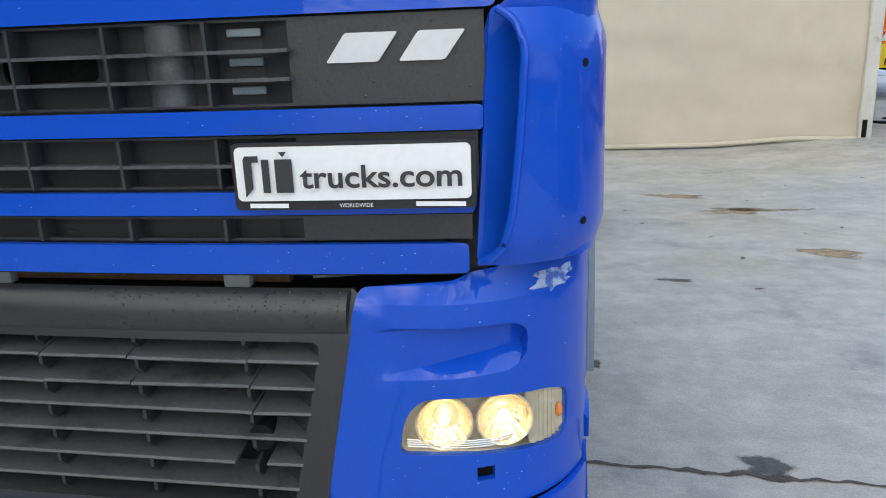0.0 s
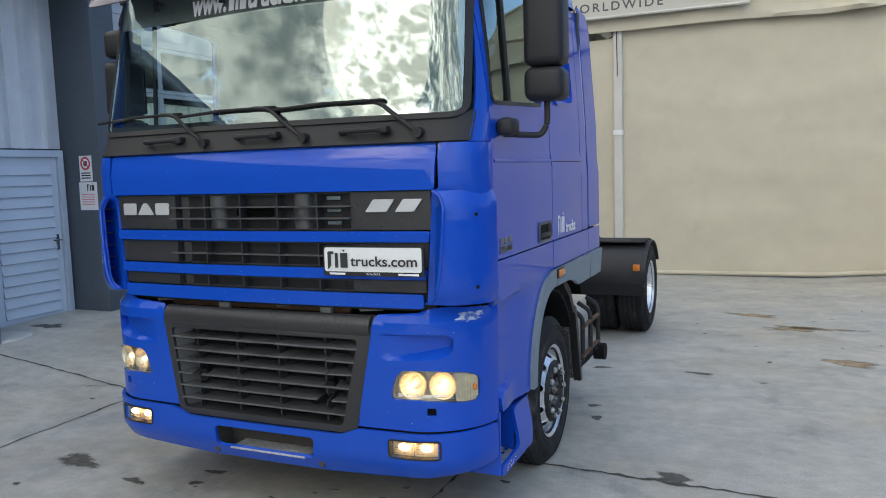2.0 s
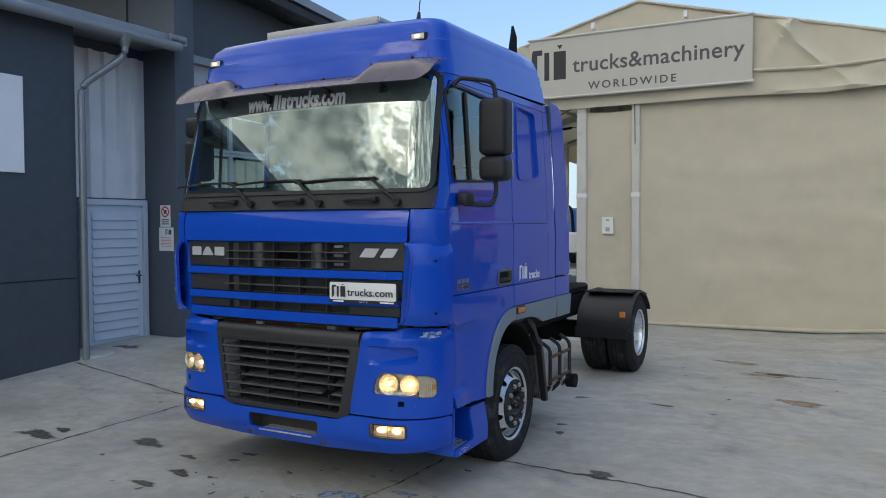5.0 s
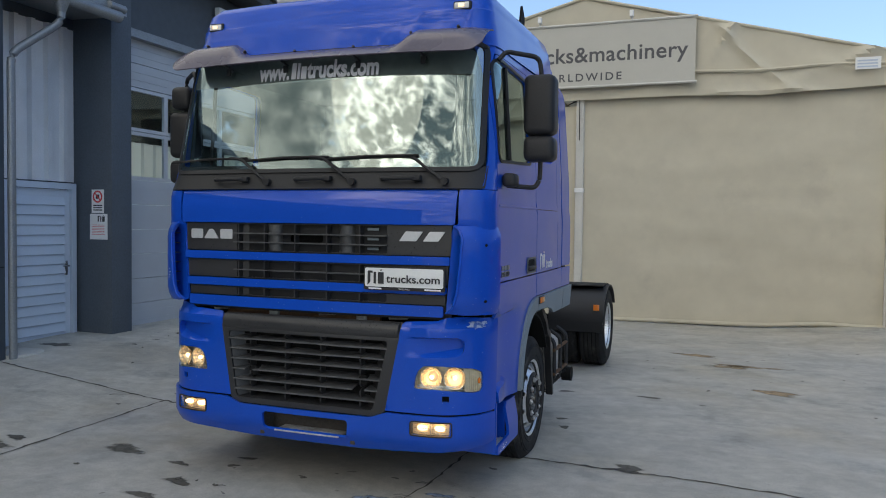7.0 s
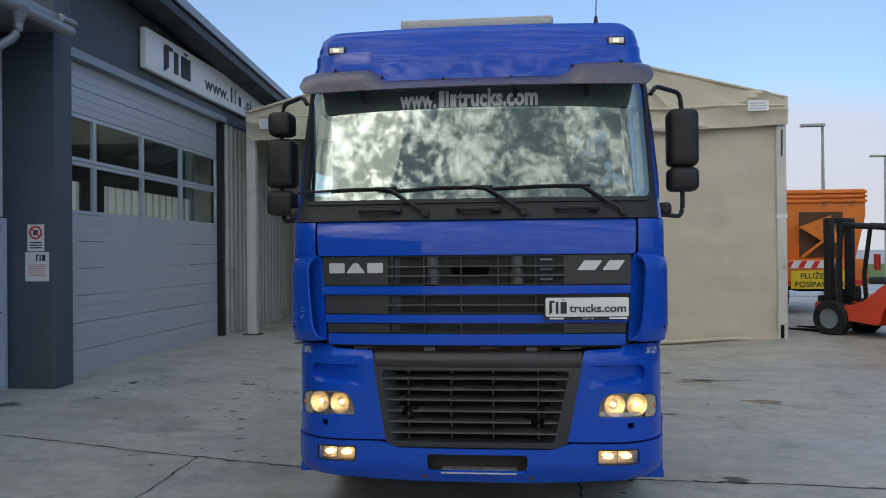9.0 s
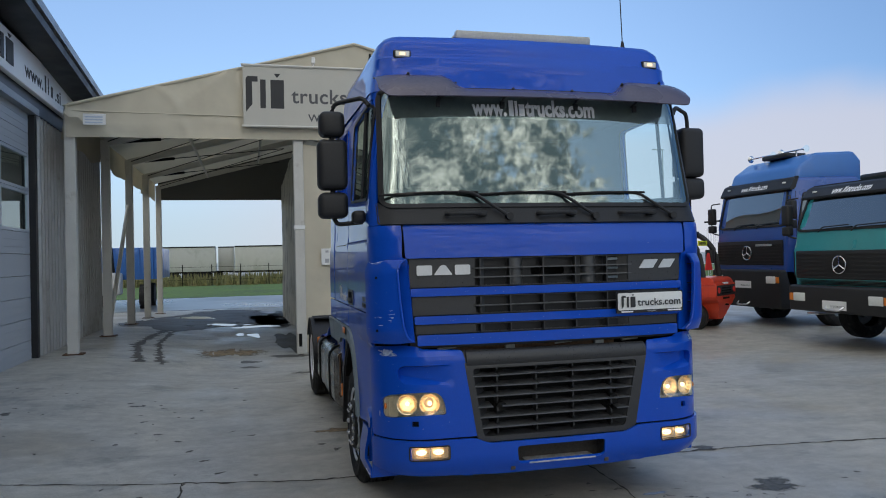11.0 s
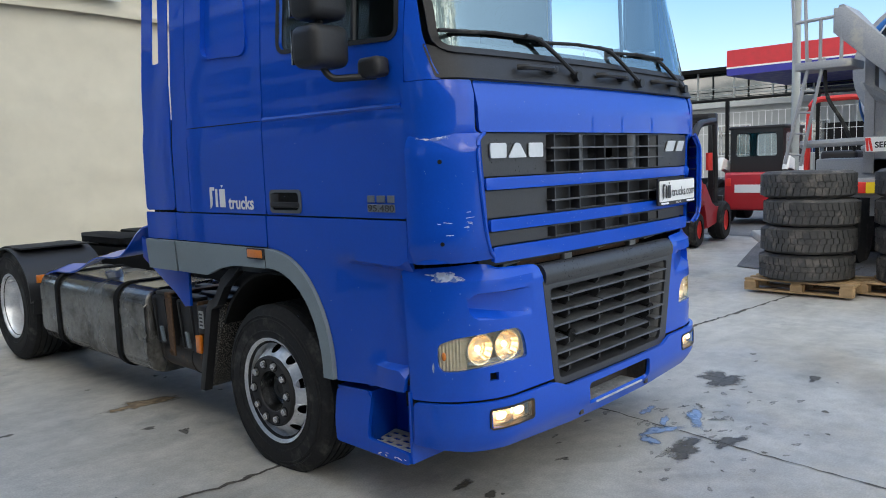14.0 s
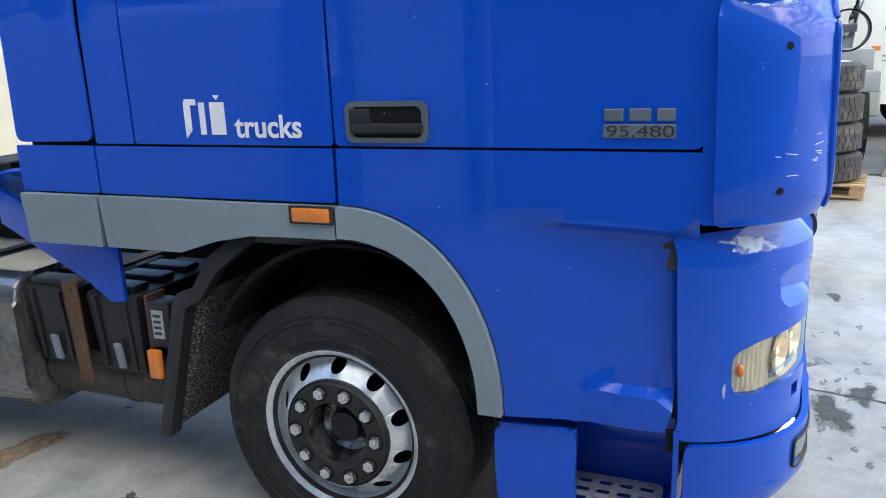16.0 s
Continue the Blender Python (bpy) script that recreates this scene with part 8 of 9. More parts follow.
        tube(bm, [(style.get("star", 0.0), cy, cz), (style.get("star", 0.0) + 0.155 * math.cos(a), cy, cz + 0.155 * math.sin(a))], 0.014, 6)
    part("emblem", bm, M_chrome, gr, "round chrome emblem")
    b0, b1 = style["bumper"]
    bm = B()
    box(bm, -hw, hw, -0.16, 0.35, b0, b1, 0.05, 3)
    bp = part("bumper", bm, M_black, t, "black front bumper")
    for sg in (-1, 1):
        bm = B()
        box(bm, sg * (hw - 0.45), sg * (hw - 0.14), -0.172, -0.13, b1 - 0.3, b1 - 0.14, 0.015)
        hl = part("headlight", bm, M_headl, bp)
        bm = B()
        box(bm, sg * (hw - 0.135), sg * (hw - 0.03), -0.17, -0.12, b1 - 0.29, b1 - 0.15, 0.012)
        part("indicator", bm, M_orange, bp)
    bm = B()
    box(bm, -0.3, 0.26, -0.175, -0.16, b1 - 0.42, b1 - 0.26)
    p = part("plate", bm, M_white, bp, "white dealer plate")
    words("trucks.com", 0.07, Matrix.Translation((-0.1, -0.177, b1 - 0.375)) @ Euler((radians(90), 0, 0)).to_matrix().to_4x4(), M_text, p, width=0.34, depth=0.0)
    bm = B()
    tube(bm, [(-0.2, -0.16, b0 + 0.12), (-0.17, -0.24, b0 + 0.06), (0.17, -0.24, b0 + 0.06), (0.2, -0.16, b0 + 0.12)], 0.018, 8, 0.04)
    part("tow_bar", bm, M_steel, bp)
    for sg in (-1, 1):
        for k, poly in enumerate(style["side_glass"]):
            bm = B()
            sheet(bm, soften(poly, 0.05), lambda y, z: (sg * (hw + 0.006), y, z), 0.006, (), 0.3)
            sgs = part("side_window", bm, M_darkglass, t)
            bm = B()
            ring(bm, split(soften(poly, 0.05), 0.1), lambda y, z: (sg * (hw + 0.004), y, z), 0.03, 0.012)
            part("seal", bm, M_black, sgs)
        bm = B()
        for y in style["seams"]:
            box(bm, sg * (hw - 0.01), sg * (hw + 0.003), y - 0.005, y + 0.005, 1.15, style["glass"][1])
        part("door_seam", bm, M_dark, t)
        bm = B()
        box(bm, sg * hw, sg * (hw + 0.03), 1.05, 1.2, 1.62, 1.67, 0.008)
        part("door_handle", bm, M_black, t)
        mir = part("mirror_arm", tube(B(), [(sg * hw, 0.12, z0 + 0.62), (sg * (hw + 0.2), 0.0, z0 + 0.6), (sg * (hw + 0.2), 0.0, z0 - 0.1), (sg * hw, 0.15, z0 - 0.18)], 0.015, 8, 0.06), M_black, t)
        for a, b in ((z0 + 0.1, z0 + 0.5), (z0 - 0.1, z0 + 0.08)):
            bm = B()
            box(bm, sg * (hw + 0.1), sg * (hw + 0.3), -0.05, 0.09, a, b, 0.035, 3)
            part("mirror_head", bm, M_black, mir)
        c = (sg * (hw - 0.17), style["axle"], 0.5)
        pr = [(c[1] - 0.62 * math.cos(a), 0.5 + 0.62 * math.sin(a)) for a in (math.pi * i / 14 for i in range(15))]
        bm = B()
        prism(bm, pr + [(y, z) for y, z in [(c[1] - 0.54 * math.cos(a), 0.5 + 0.54 * math.sin(a)) for a in (math.pi * i / 14 for i in range(15))]][::-1], "x", sg * (hw - 0.35), sg * (hw + 0.05))
        part("wheel_arch", bm, M_black, t)
        for yy in (style["axle"], 4.6, 5.95):
            wv = part("wheel", tyre(B(), (sg * (hw - 0.17), yy, 0.505), 0.3, seg=32), M_rubber, t, "black truck tyre")
            bm = B()
            lathe(bm, [(r, sg * a) for r, a in ((0.295, 0.14), (0.26, 0.1), (0.24, 0.02), (0.12, 0.03), (0.1, 0.12), (0.0005, 0.13))], (sg * (hw - 0.17), yy, 0.505), "x", 24)
            part("rim", bm, M_greyplast, wv)
        bm = B()
        box(bm, sg * (hw - 0.3), sg * (hw + 0.01), 0.25, 0.75, 0.5, 0.54, 0.01)
        box(bm, sg * (hw - 0.3), sg * (hw + 0.0), 0.25, 0.75, 0.8, 0.84, 0.01)
        pieces("step", bm, M_steel, t)
    bm = B()
    box(bm, -0.45, 0.45, 0.2, 7.2, 0.65, 1.0)
    box(bm, -hw + 0.1, hw - 0.1, 0.1, 1.7, 0.75, 1.1)
    part("frame", bm, M_dark, t)
    return t, cab


teal, cab = other_truck("teal_truck", "teal older truck with black bumper parked in a row", (8.19, 6.47, 0.06), -90, M_teal, 2.4, {
    "profile": [(0.0, 0.95), (0.0, 1.3), (0.0, 1.75), (0.03, 2.12), (0.3, 2.78), (0.42, 2.95), (1.6, 3.0), (1.75, 2.9), (1.75, 0.95)],
    "glass": (2.12, 2.72), "visor": (2.7, 2.92), "grille": (1.2, 1.72), "bumper": (0.6, 1.08), "axle": 1.42,
    "side_glass": [[(0.2, 2.0), (0.38, 2.0), (0.5, 2.62), (0.36, 2.7)], [(0.5, 2.0), (1.1, 2.05), (1.1, 2.72), (0.55, 2.72)], [(1.3, 2.15), (1.62, 2.15), (1.6, 2.75), (1.3, 2.75)]],
    "seams": (0.45, 1.2)})
for sg in (-1, 1):
    bm = B()
    box(bm, sg * 1.2, sg * 1.206, 0.15, 1.74, 1.78, 1.86)
    part("stripe", bm, M_white, teal, "white side stripe")
    bm = B()
    box(bm, sg * 1.2, sg * 1.206, 0.15, 1.74, 1.88, 2.0)
    part("stripe", bm, M_trimgrey, teal, "grey side stripe")
    bm = B()
    plain_mark(bm, 0, 0, 0.2, 0.18, lambda u, v, d: (sg * (1.202 + d * 0.2), (0.2 + u) if sg > 0 else (0.75 - u), 1.42 + v))
    part("owner_mark", bm, M_sigwhite, teal)
    words("trucks", 0.12, Matrix.Translation((sg * 1.206, 0.43 if sg > 0 else 0.5, 1.44)) @ Euler((radians(90), 0, radians(90 if sg > 0 else -90))).to_matrix().to_4x4(), M_sigwhite, teal, width=0.3, depth=0.0)
    bm = B()
    box(bm, sg * 1.19, sg * 1.215, -0.01, 0.3, 1.22, 1.72, 0.02)
    part("corner_grille", bm, M_black, teal)
bm = B()
box(bm, -0.3, 0.4, 0.7, 1.2, 2.98, 3.1, 0.05, 3)
part("roof_hatch", bm, M_black, teal)
bm = B()
for i in range(4):
    box(bm, -1.05, 1.05, -0.035, 0.0, 1.1 + i * 0.022, 1.11 + i * 0.022)
part("vent", bm, M_dark, teal)

act, cab = other_truck("blue_truck", "dark blue truck with black visor parked in a row", (9.15, 10.35, 0.08), -90, M_blue2, 2.45, {
    "profile": [(0.0, 0.9), (0.0, 1.3), (0.0, 2.0), (0.06, 2.3), (0.22, 3.05), (0.3, 3.3), (1.9, 3.35), (2.1, 3.2), (2.1, 0.9)],
    "roof": [(0.32, 3.2), (0.45, 3.55), (0.9, 3.85), (1.9, 3.9), (2.1, 3.7), (2.1, 3.2)],
    "glass": (2.28, 3.0), "visor": (3.02, 3.28), "grille": (1.4, 1.95), "bumper": (0.45, 1.3), "axle": 1.42, "star": 0.0,
    "side_glass": [[(0.35, 2.2), (1.15, 2.25), (1.15, 2.95), (0.5, 2.95)]], "seams": (0.3, 1.3)})
bm = B()
for y in (-0.55, 0.55):
    tube(bm, [(y - 0.45, 0.9, 3.98), (y + 0.25, 0.9, 3.98)], 0.018, 6)
    cyl(bm, (y - 0.5, 0.9, 3.98), (y - 0.42, 0.9, 3.98), 0.09, 0.04, 14)
    cyl(bm, (y + 0.25, 0.9, 3.98), (y + 0.33, 0.9, 3.98), 0.04, 0.08, 14)
    cyl(bm, (y, 0.9, 3.85), (y, 0.9, 3.98), 0.02, seg=8)
part("air_horn", bm, M_chrome, act, "chrome roof air horns")
bm = B()
box(bm, -0.4, 0.4, 0.7, 1.3, 3.84, 3.95, 0.04, 3)
part("roof_hatch", bm, M_black, act)
bm = B()
box(bm, 0.3, 0.85, -0.05, -0.03, 1.82, 1.87)
part("model_mark", bm, M_chrome, act)


def forklift(at, rz, paint, label):
    """Counterbalance forklift; local +y is its forward way, its rear end lies at y = 0."""
    t = thing("forklift", label, "forklift", at, "forklifts", rz)
    bm = B()
    prism(bm, soften([(-0.56, 1.02), (-0.57, 0.74), (-0.5, 0.66), (-0.36, 0.6), (-0.27, 0.4), (-0.15, 0.24), (0.15, 0.24), (0.27, 0.4), (0.36, 0.6), (0.5, 0.66), (0.57, 0.74), (0.56, 1.02)], 0.05), "y", 0.0, 0.86, 0.05, 3)
    for v in bm.verts:
        if v.co.z < 0.62:
            v.co.y += (0.62 - v.co.z) * 0.35
    body = part("counterweight", bm, paint, t, "painted counterweight body")
    bm = B()
    prism(bm, soften([(0.04, 0.99), (0.06, 1.1), (0.16, 1.15), (0.75, 1.16), (0.82, 0.99)], 0.04), "x", -0.54, 0.54, 0.04, 3)
    part("engine_cover", bm, paint, body)
    for sg in (-1, 1):
        bm = B()
        prism(bm, soften([(0.62, 1.1), (0.86, 1.08), (1.3, 0.72), (1.62, 0.62), (2.3, 0.68), (2.3, 0.5), (1.6, 0.34), (0.98, 0.28), (0.92, 0.55), (0.8, 0.72)], 0.05), "x", sg * 0.3, sg * 0.56, 0.04, 3)
        part("side_body", bm, paint, body)
    bm = B()
    box(bm, -0.28, 0.28, 0.8, 2.0, 0.3, 0.62, 0.02)
    cyl(bm, (-0.4, 0.55, 0.3), (0.4, 0.55, 0.3), 0.05, seg=12)
    part("chassis", bm, M_dark, t)
    bm = B()
    prism(bm, soften([(-0.53, 0.76), (0.53, 0.76), (0.53, 0.98), (-0.53, 0.98)], 0.03), "y", -0.008, 0.06, 0.008)
    gr = part("rear_grille", bm, M_black, t)
    for i in range(3):
        bm = B()
        box(bm, -0.26, 0.26, -0.018, 0.0, 0.8 + i * 0.055, 0.825 + i * 0.055, 0.004, 1)
        part("blade", bm, M_dark, gr)
    bm = B()
    box(bm, -0.17, 0.17, -0.012, 0.01, 0.68, 0.72, 0.006, 1)
    cyl(bm, (0.0, -0.05, 0.56), (0.0, 0.02, 0.56), 0.018, seg=10)
    part("tow_pin", bm, M_dark, t)
    for x in (-0.44, 0.44):
        bm = B()
        cyl(bm, (x, -0.022, 0.875), (x, 0.03, 0.875), 0.062, seg=18)
        part("tail_lamp", bm, M_redsafe, t)
    for x, y, r, w in ((-0.45, 0.55, 0.3, 0.22), (0.45, 0.55, 0.3, 0.22), (-0.52, 1.95, 0.36, 0.26), (0.52, 1.95, 0.36, 0.26)):
        bm = B()
        h = w / 2
        lathe(bm, [(r * 0.55, -h), (r * 0.9, -h), (r, -h * 0.7), (r, -h * 0.1), (r - 0.015, 0), (r, h * 0.1), (r, h * 0.7), (r * 0.9, h), (r * 0.55, h)], (x, y, r), "x", 28)
        wv = part("wheel", bm, M_rubber, t, "solid black forklift tyre")
        bm = B()
        lathe(bm, [(r * 0.56, -h + 0.02), (r * 0.3, -h + 0.05), (0.001, -h + 0.03)], (x, y, r), "x", 20)
        lathe(bm, [(r * 0.56, h - 0.02), (r * 0.3, h - 0.05), (0.001, h - 0.03)], (x, y, r), "x", 20)
        part("rim", bm, M_redsafe if paint is M_forkred else M_greyplast, wv)
    gd = part("overhead_guard", tube(B(), [(-0.46, 0.3, 1.05), (-0.46, 0.4, 1.75), (-0.46, 0.75, 2.12), (-0.46, 1.75, 2.2)], 0.062, 10, 0.3), M_black, t, "black overhead guard")
    tube_b = tube(B(), [(0.46, 0.3, 1.05), (0.46, 0.4, 1.75), (0.46, 0.75, 2.12), (0.46, 1.75, 2.2)], 0.062, 10, 0.3)
    part("guard_post", tube_b, M_black, gd)
    for x in (-0.46, 0.46):
        bm = B()
        tube(bm, [(x, 1.75, 2.2), (x, 1.9, 1.2), (x, 1.85, 0.6)], 0.045, 8, 0.1)
        part("guard_post", bm, M_black, gd)
    for i in range(5):
        bm = B()
        box(bm, -0.45, 0.45, 0.75 + i * 0.24, 0.79 + i * 0.24, 2.13 + i * 0.016, 2.17 + i * 0.016)
        part("guard_bar", bm, M_black, gd)
    for x in (-0.34, 0.34):
        bm = B()
        box(bm, x - 0.07, x + 0.07, 2.05, 2.2, 0.1, 2.35, 0.01)
        part("mast_rail", bm, M_black, t)
    bm = B()
    box(bm, -0.4, 0.4, 2.06, 2.18, 2.25, 2.36, 0.01)
    cyl(bm, (0.0, 2.12, 0.2), (0.0, 2.12, 2.3), 0.045, seg=12)
    part("mast_crosshead", bm, M_black, t)
    bm = B()
    box(bm, -0.5, 0.5, 2.22, 2.28, 0.3, 0.8, 0.01)
    part("carriage", bm, M_black, t)
    for x in (-0.3, 0.3):
        bm = B()
        prism(bm, [(2.28, 0.75), (2.32, 0.75), (2.33, 0.1), (3.3, 0.06), (3.3, 0.04), (2.28, 0.04)], "x", x - 0.06, x + 0.06)
        part("fork", bm, M_dark, t)
    bm = B()
    box(bm, -0.25, 0.25, 1.0, 1.4, 1.05, 1.18, 0.05, 3)
    box(bm, -0.24, 0.24, 0.92, 1.05, 1.15, 1.6, 0.05, 3)
    part("seat", bm, M_seat, t)
    bm = B()
    prism(bm, [(-0.2, 1.3), (0.2, 1.3), (0.04, 1.68), (-0.04, 1.68)], "y", 0.36, 0.385)
    part("warning_triangle", bm, M_redsafe, t, "red warning triangle")
    bm = B()
    box(bm, -0.22, 0.28, 0.5, 0.515, 1.84, 1.95)
    yp = part("number_board", bm, M_yellow, t, "yellow board with dark print")
    bm = B()
    for i in range(7):
        box(bm, -0.19 + i * 0.062, -0.155 + i * 0.062, 0.496, 0.5, 1.865, 1.925)
    part("print", bm, M_text, yp)
    bm = B()
    box(bm, -0.14, 0.14, -0.003, 0.03, 1.0, 1.04)
    part("maker_mark", bm, M_sigwhite, t)
    bm = B()
    cyl(bm, (0.3, 0.45, 1.45), (0.3, 0.45, 1.75), 0.1, seg=16)
    part("air_filter", bm, M_black, t)
    bm = B()
    cyl(bm, (-0.5, 0.5, 1.75), (-0.5, 0.5, 1.85), 0.05, seg=14)
    part("beacon", bm, M_orange, t, "orange beacon")
    bm = B()
    cyl(bm, (0.42, 1.6, 1.3), (0.42, 1.6, 1.62), 0.06, seg=14)
    part("extinguisher", bm, M_redsafe, t)
    return t


forklift((8.43, 4.05, 0.07), -82, M_forkred, "red forklift seen from behind with a warning triangle")
forklift((8.0, 9.6, 0.1), 35, M_forkorange, "orange-red forklift standing beside the tent")


# tyre stacks
def lug_tyre(seed):
    rng = random.Random(seed)
    bm = B()
    r, h = 0.53, 0.156
    lathe(bm, [(0.3, -h + 0.03), (0.3, -h + 0.01), (0.36, -h), (0.46, -h + 0.004), (r - 0.03, -h + 0.03), (r - 0.02, -h + 0.05), (r - 0.02, h - 0.05), (r - 0.03, h - 0.03), (0.46, h - 0.004), (0.36, h), (0.3, h - 0.01), (0.3, h - 0.03), (0.3, -h + 0.03)], (0, 0, 0), "z", 64)
    n = 44
    for i in range(n):
        for row, (z0, z1, ph) in enumerate(((-h + 0.035, -0.035, 0), (-0.025, 0.028, 0.5), (0.038, h - 0.035, 0.25))):
            a0 = 2 * math.pi * (i + ph + 0.1) / n
            a1 = a0 + 2 * math.pi * 0.86 / n
            sk = 0.03 * (1 if row == 0 else -1 if row == 2 else 0)
            vs = []
            for rr in (r - 0.022, r - 0.01):
                for a, z in ((a0, z0), (a1, z0), (a1 + sk, z1), (a0 + sk, z1)):
                    vs.append(bm.verts.new((rr * math.cos(a), rr * math.sin(a), z)))
            for f in ((4, 5, 6, 7), (0, 1, 5, 4), (1, 2, 6, 5), (2, 3, 7, 6), (3, 0, 4, 7)):
                bm.faces.new([vs[k] for k in f])
    return bm


M_oldtyre = mat("used_tyre", (0.045, 0.044, 0.043), 0.8, vary=0.35, fine=50, bump=0.3, stain=(0.14, 0.125, 0.11), stain_at=(0.48, 0.7), stain_scale=6)


def pallet(at, rz):
    t = thing("wooden_pallet", "worn wooden pallet under a tyre stack", "pallet", at, "pallets", rz)
    for i in range(5):
        bm = B()
        box(bm, -0.6, 0.6, -0.4 + i * 0.175, -0.4 + i * 0.175 + 0.1, 0.12, 0.142, 0.003, 1)
        part("board", bm, M_wood, t)
    for y in (-0.35, 0.0, 0.35):
        bm = B()
        box(bm, -0.6, 0.6, y - 0.05, y + 0.05, 0.0, 0.022, 0.003, 1)
        part("runner", bm, M_wood, t)
        for x in (-0.53, 0.0, 0.53):
            bm = B()
            box(bm, x - 0.07, x + 0.07, y - 0.05, y + 0.05, 0.022, 0.1, 0.003, 1)
            part("block", bm, M_wood, t)
    for x in (-0.53, 0.0, 0.53):
        bm = B()
        box(bm, x - 0.06, x + 0.06, -0.4, 0.4, 0.1, 0.12)
        part("stringer", bm, M_wood, t)
    return t


lug = solid("tyre", lug_tyre(1), M_oldtyre, "worn lugged truck tyre lying in a stack", "tyre", "stacked tyres", angle=30)
rng = random.Random(11)
first = True
for cx, cy in ((5.93, 0.84), (6.2, -0.33)):
    pallet((cx, cy, 0.03), 90 + rng.uniform(-8, 8))
    for i in range(4):
        m = pose(cx + rng.uniform(-0.03, 0.03), cy + rng.uniform(-0.03, 0.03), 0.03 + 0.142 + 0.157 + i * 0.318, rng.uniform(-1, 1), rng.uniform(-1, 1), rng.uniform(0, 360))
        if first:
            lug.matrix_basis = m
            first = False
        else:
            copy_thing(lug, m)
board = solid("plywood_sheet", box(B(), -0.3, 0.3, -0.25, 0.25, 0, 0.012), M_white, "pale sheet lying on the tyre stack", "sheet")
board.matrix_basis = pose(6.2, -0.33, 1.441, 0, 0, 20)


# concrete mixer seen from behind
def mixer():
    t = thing("concrete_mixer", "grey concrete mixer truck with white and blue drum seen from behind", "mixer truck", (7.2, 0.1, 0.05), "", 0)
    ax = Matrix.Translation((0.5, 0, 2.9)) @ Matrix.Rotation(radians(12), 4, "Y")
    bm = B()
    lathe(bm, [(0.5, 0.0), (0.56, 0.1), (0.85, 0.9), (1.12, 1.8), (1.18, 2.6), (1.05, 3.6), (0.6, 4.3), (0.1, 4.5)], (0, 0, 0), "x", 40)
    bmesh.ops.transform(bm, matrix=ax, verts=bm.verts[:])
    drum = part("drum", bm, M_drum, t, "white mixer drum")
    bm = B()
    for k in (0, 1):
        pts = []
        for i in range(26):
            a = i / 25 * 3.6 + k * math.pi
            s = 0.25 + 2.2 * i / 25
            r = np.interp(s, (0, 0.1, 0.9, 1.8, 2.6), (0.5, 0.56, 0.85, 1.12, 1.18)) + 0.012
            pts.append((s, r, a))
        rows = [[bm.verts.new(ax @ Vector((s + d, (r + (0.0)) * math.cos(a), r * math.sin(a)))) for d in (-0.22, 0.0, 0.22)] for s, r, a in pts]
        for a, b in zip(rows, rows[1:]):
            for j in range(2):
                bm.faces.new((a[j], a[j + 1], b[j + 1], b[j]))
    part("drum_stripe", bm, M_drumblue, drum, "blue spiral band")
    bm = B()
    lathe(bm, [(0.62, 0.72), (0.95, 0.7), (0.95, 0.8), (0.62, 0.82)], (0, 0, 0), "x", 40)
    bmesh.ops.transform(bm, matrix=ax, verts=bm.verts[:])
    part("drum_ring", bm, M_mixgrey, drum)
    # hopper with its deep V edge
    bm = B()
    for sg in (-1, 1):
        prism(bm, [(sg * 0.0, 2.42), (sg * 0.12, 2.42), (sg * 0.85, 3.1), (sg * 0.85, 3.4), (sg * 0.7, 3.4), (sg * 0.02, 2.72)], "x", -0.12, 0.02, 0.012)
        prism(bm, [(sg * 0.1, 2.45), (sg * 0.82, 3.15), (sg * 0.82, 3.45), (sg * 0.76, 3.45), (sg * 0.02, 2.55)], "x", 0.0, 0.7)
    part("hopper", bm, M_mixgrey, t, "grey V-shaped loading hopper")
    bm = B()
    box(bm, -0.02, 0.4, -0.25, 0.25, 2.3, 2.48, 0.03)
    part("hopper_throat", bm, M_dark, t)
    # chute
    bm = B()
    rows = []
    for i in range(9):
        f = i / 8
        c = Vector((-0.15 + 0.0 * f, 0.42 - 1.0 * f, 2.42 - 0.72 * f))
        w = 0.26 - 0.06 * f
        row = []
        for j in range(7):
            a = math.pi * (j / 6)
            row.append(bm.verts.new(c + Vector((-w * math.cos(a), 0.0 - 0.1 * math.sin(a), -w * 0.85 * math.sin(a)))))
        rows.append(row)
    for a, b in zip(rows, rows[1:]):
        for j in range(6):
            bm.faces.new((a[j], a[j + 1], b[j + 1], b[j]))
    bmesh.ops.solidify(bm, geom=bm.faces[:], thickness=0.015)
    part("chute", bm, M_mixgrey, t, "worn grey discharge chute")
    bm = B()
    lathe(bm, [(0.24, -0.16), (0.25, 0.16), (0.23, 0.16), (0.22, -0.16)], (-0.2, -0.78, 1.72), "x", 24)
    part("chute_end", bm, M_mixgrey, t)
    bm = B()
    tube(bm, [(0.0, 1.25, 1.7), (0.0, -0.9, 1.75)], 0.05, 8)
    tube(bm, [(-0.05, 0.5, 1.62), (-0.05, -0.5, 1.95)], 0.035, 8)
    tube(bm, [(0.0, 0.2, 1.6), (0.0, 0.2, 2.2)], 0.05, 8)
    part("chute_support", bm, M_mixgrey, t)
    bm = B()
    for sg in (-1, 1):
        box(bm, 0.25, 0.45, sg * 0.5 - 0.06, sg * 0.5 + 0.06, 1.3, 2.9, 0.01)
    box(bm, 0.3, 0.36, -0.55, 0.55, 1.3, 2.3)
    part("drum_support", bm, M_mixgrey, t)
    bm = B()
    box(bm, -0.15, 0.45, 0.62, 1.3, 2.66, 2.76, 0.01)
    part("platform", bm, M_mixgrey, t)
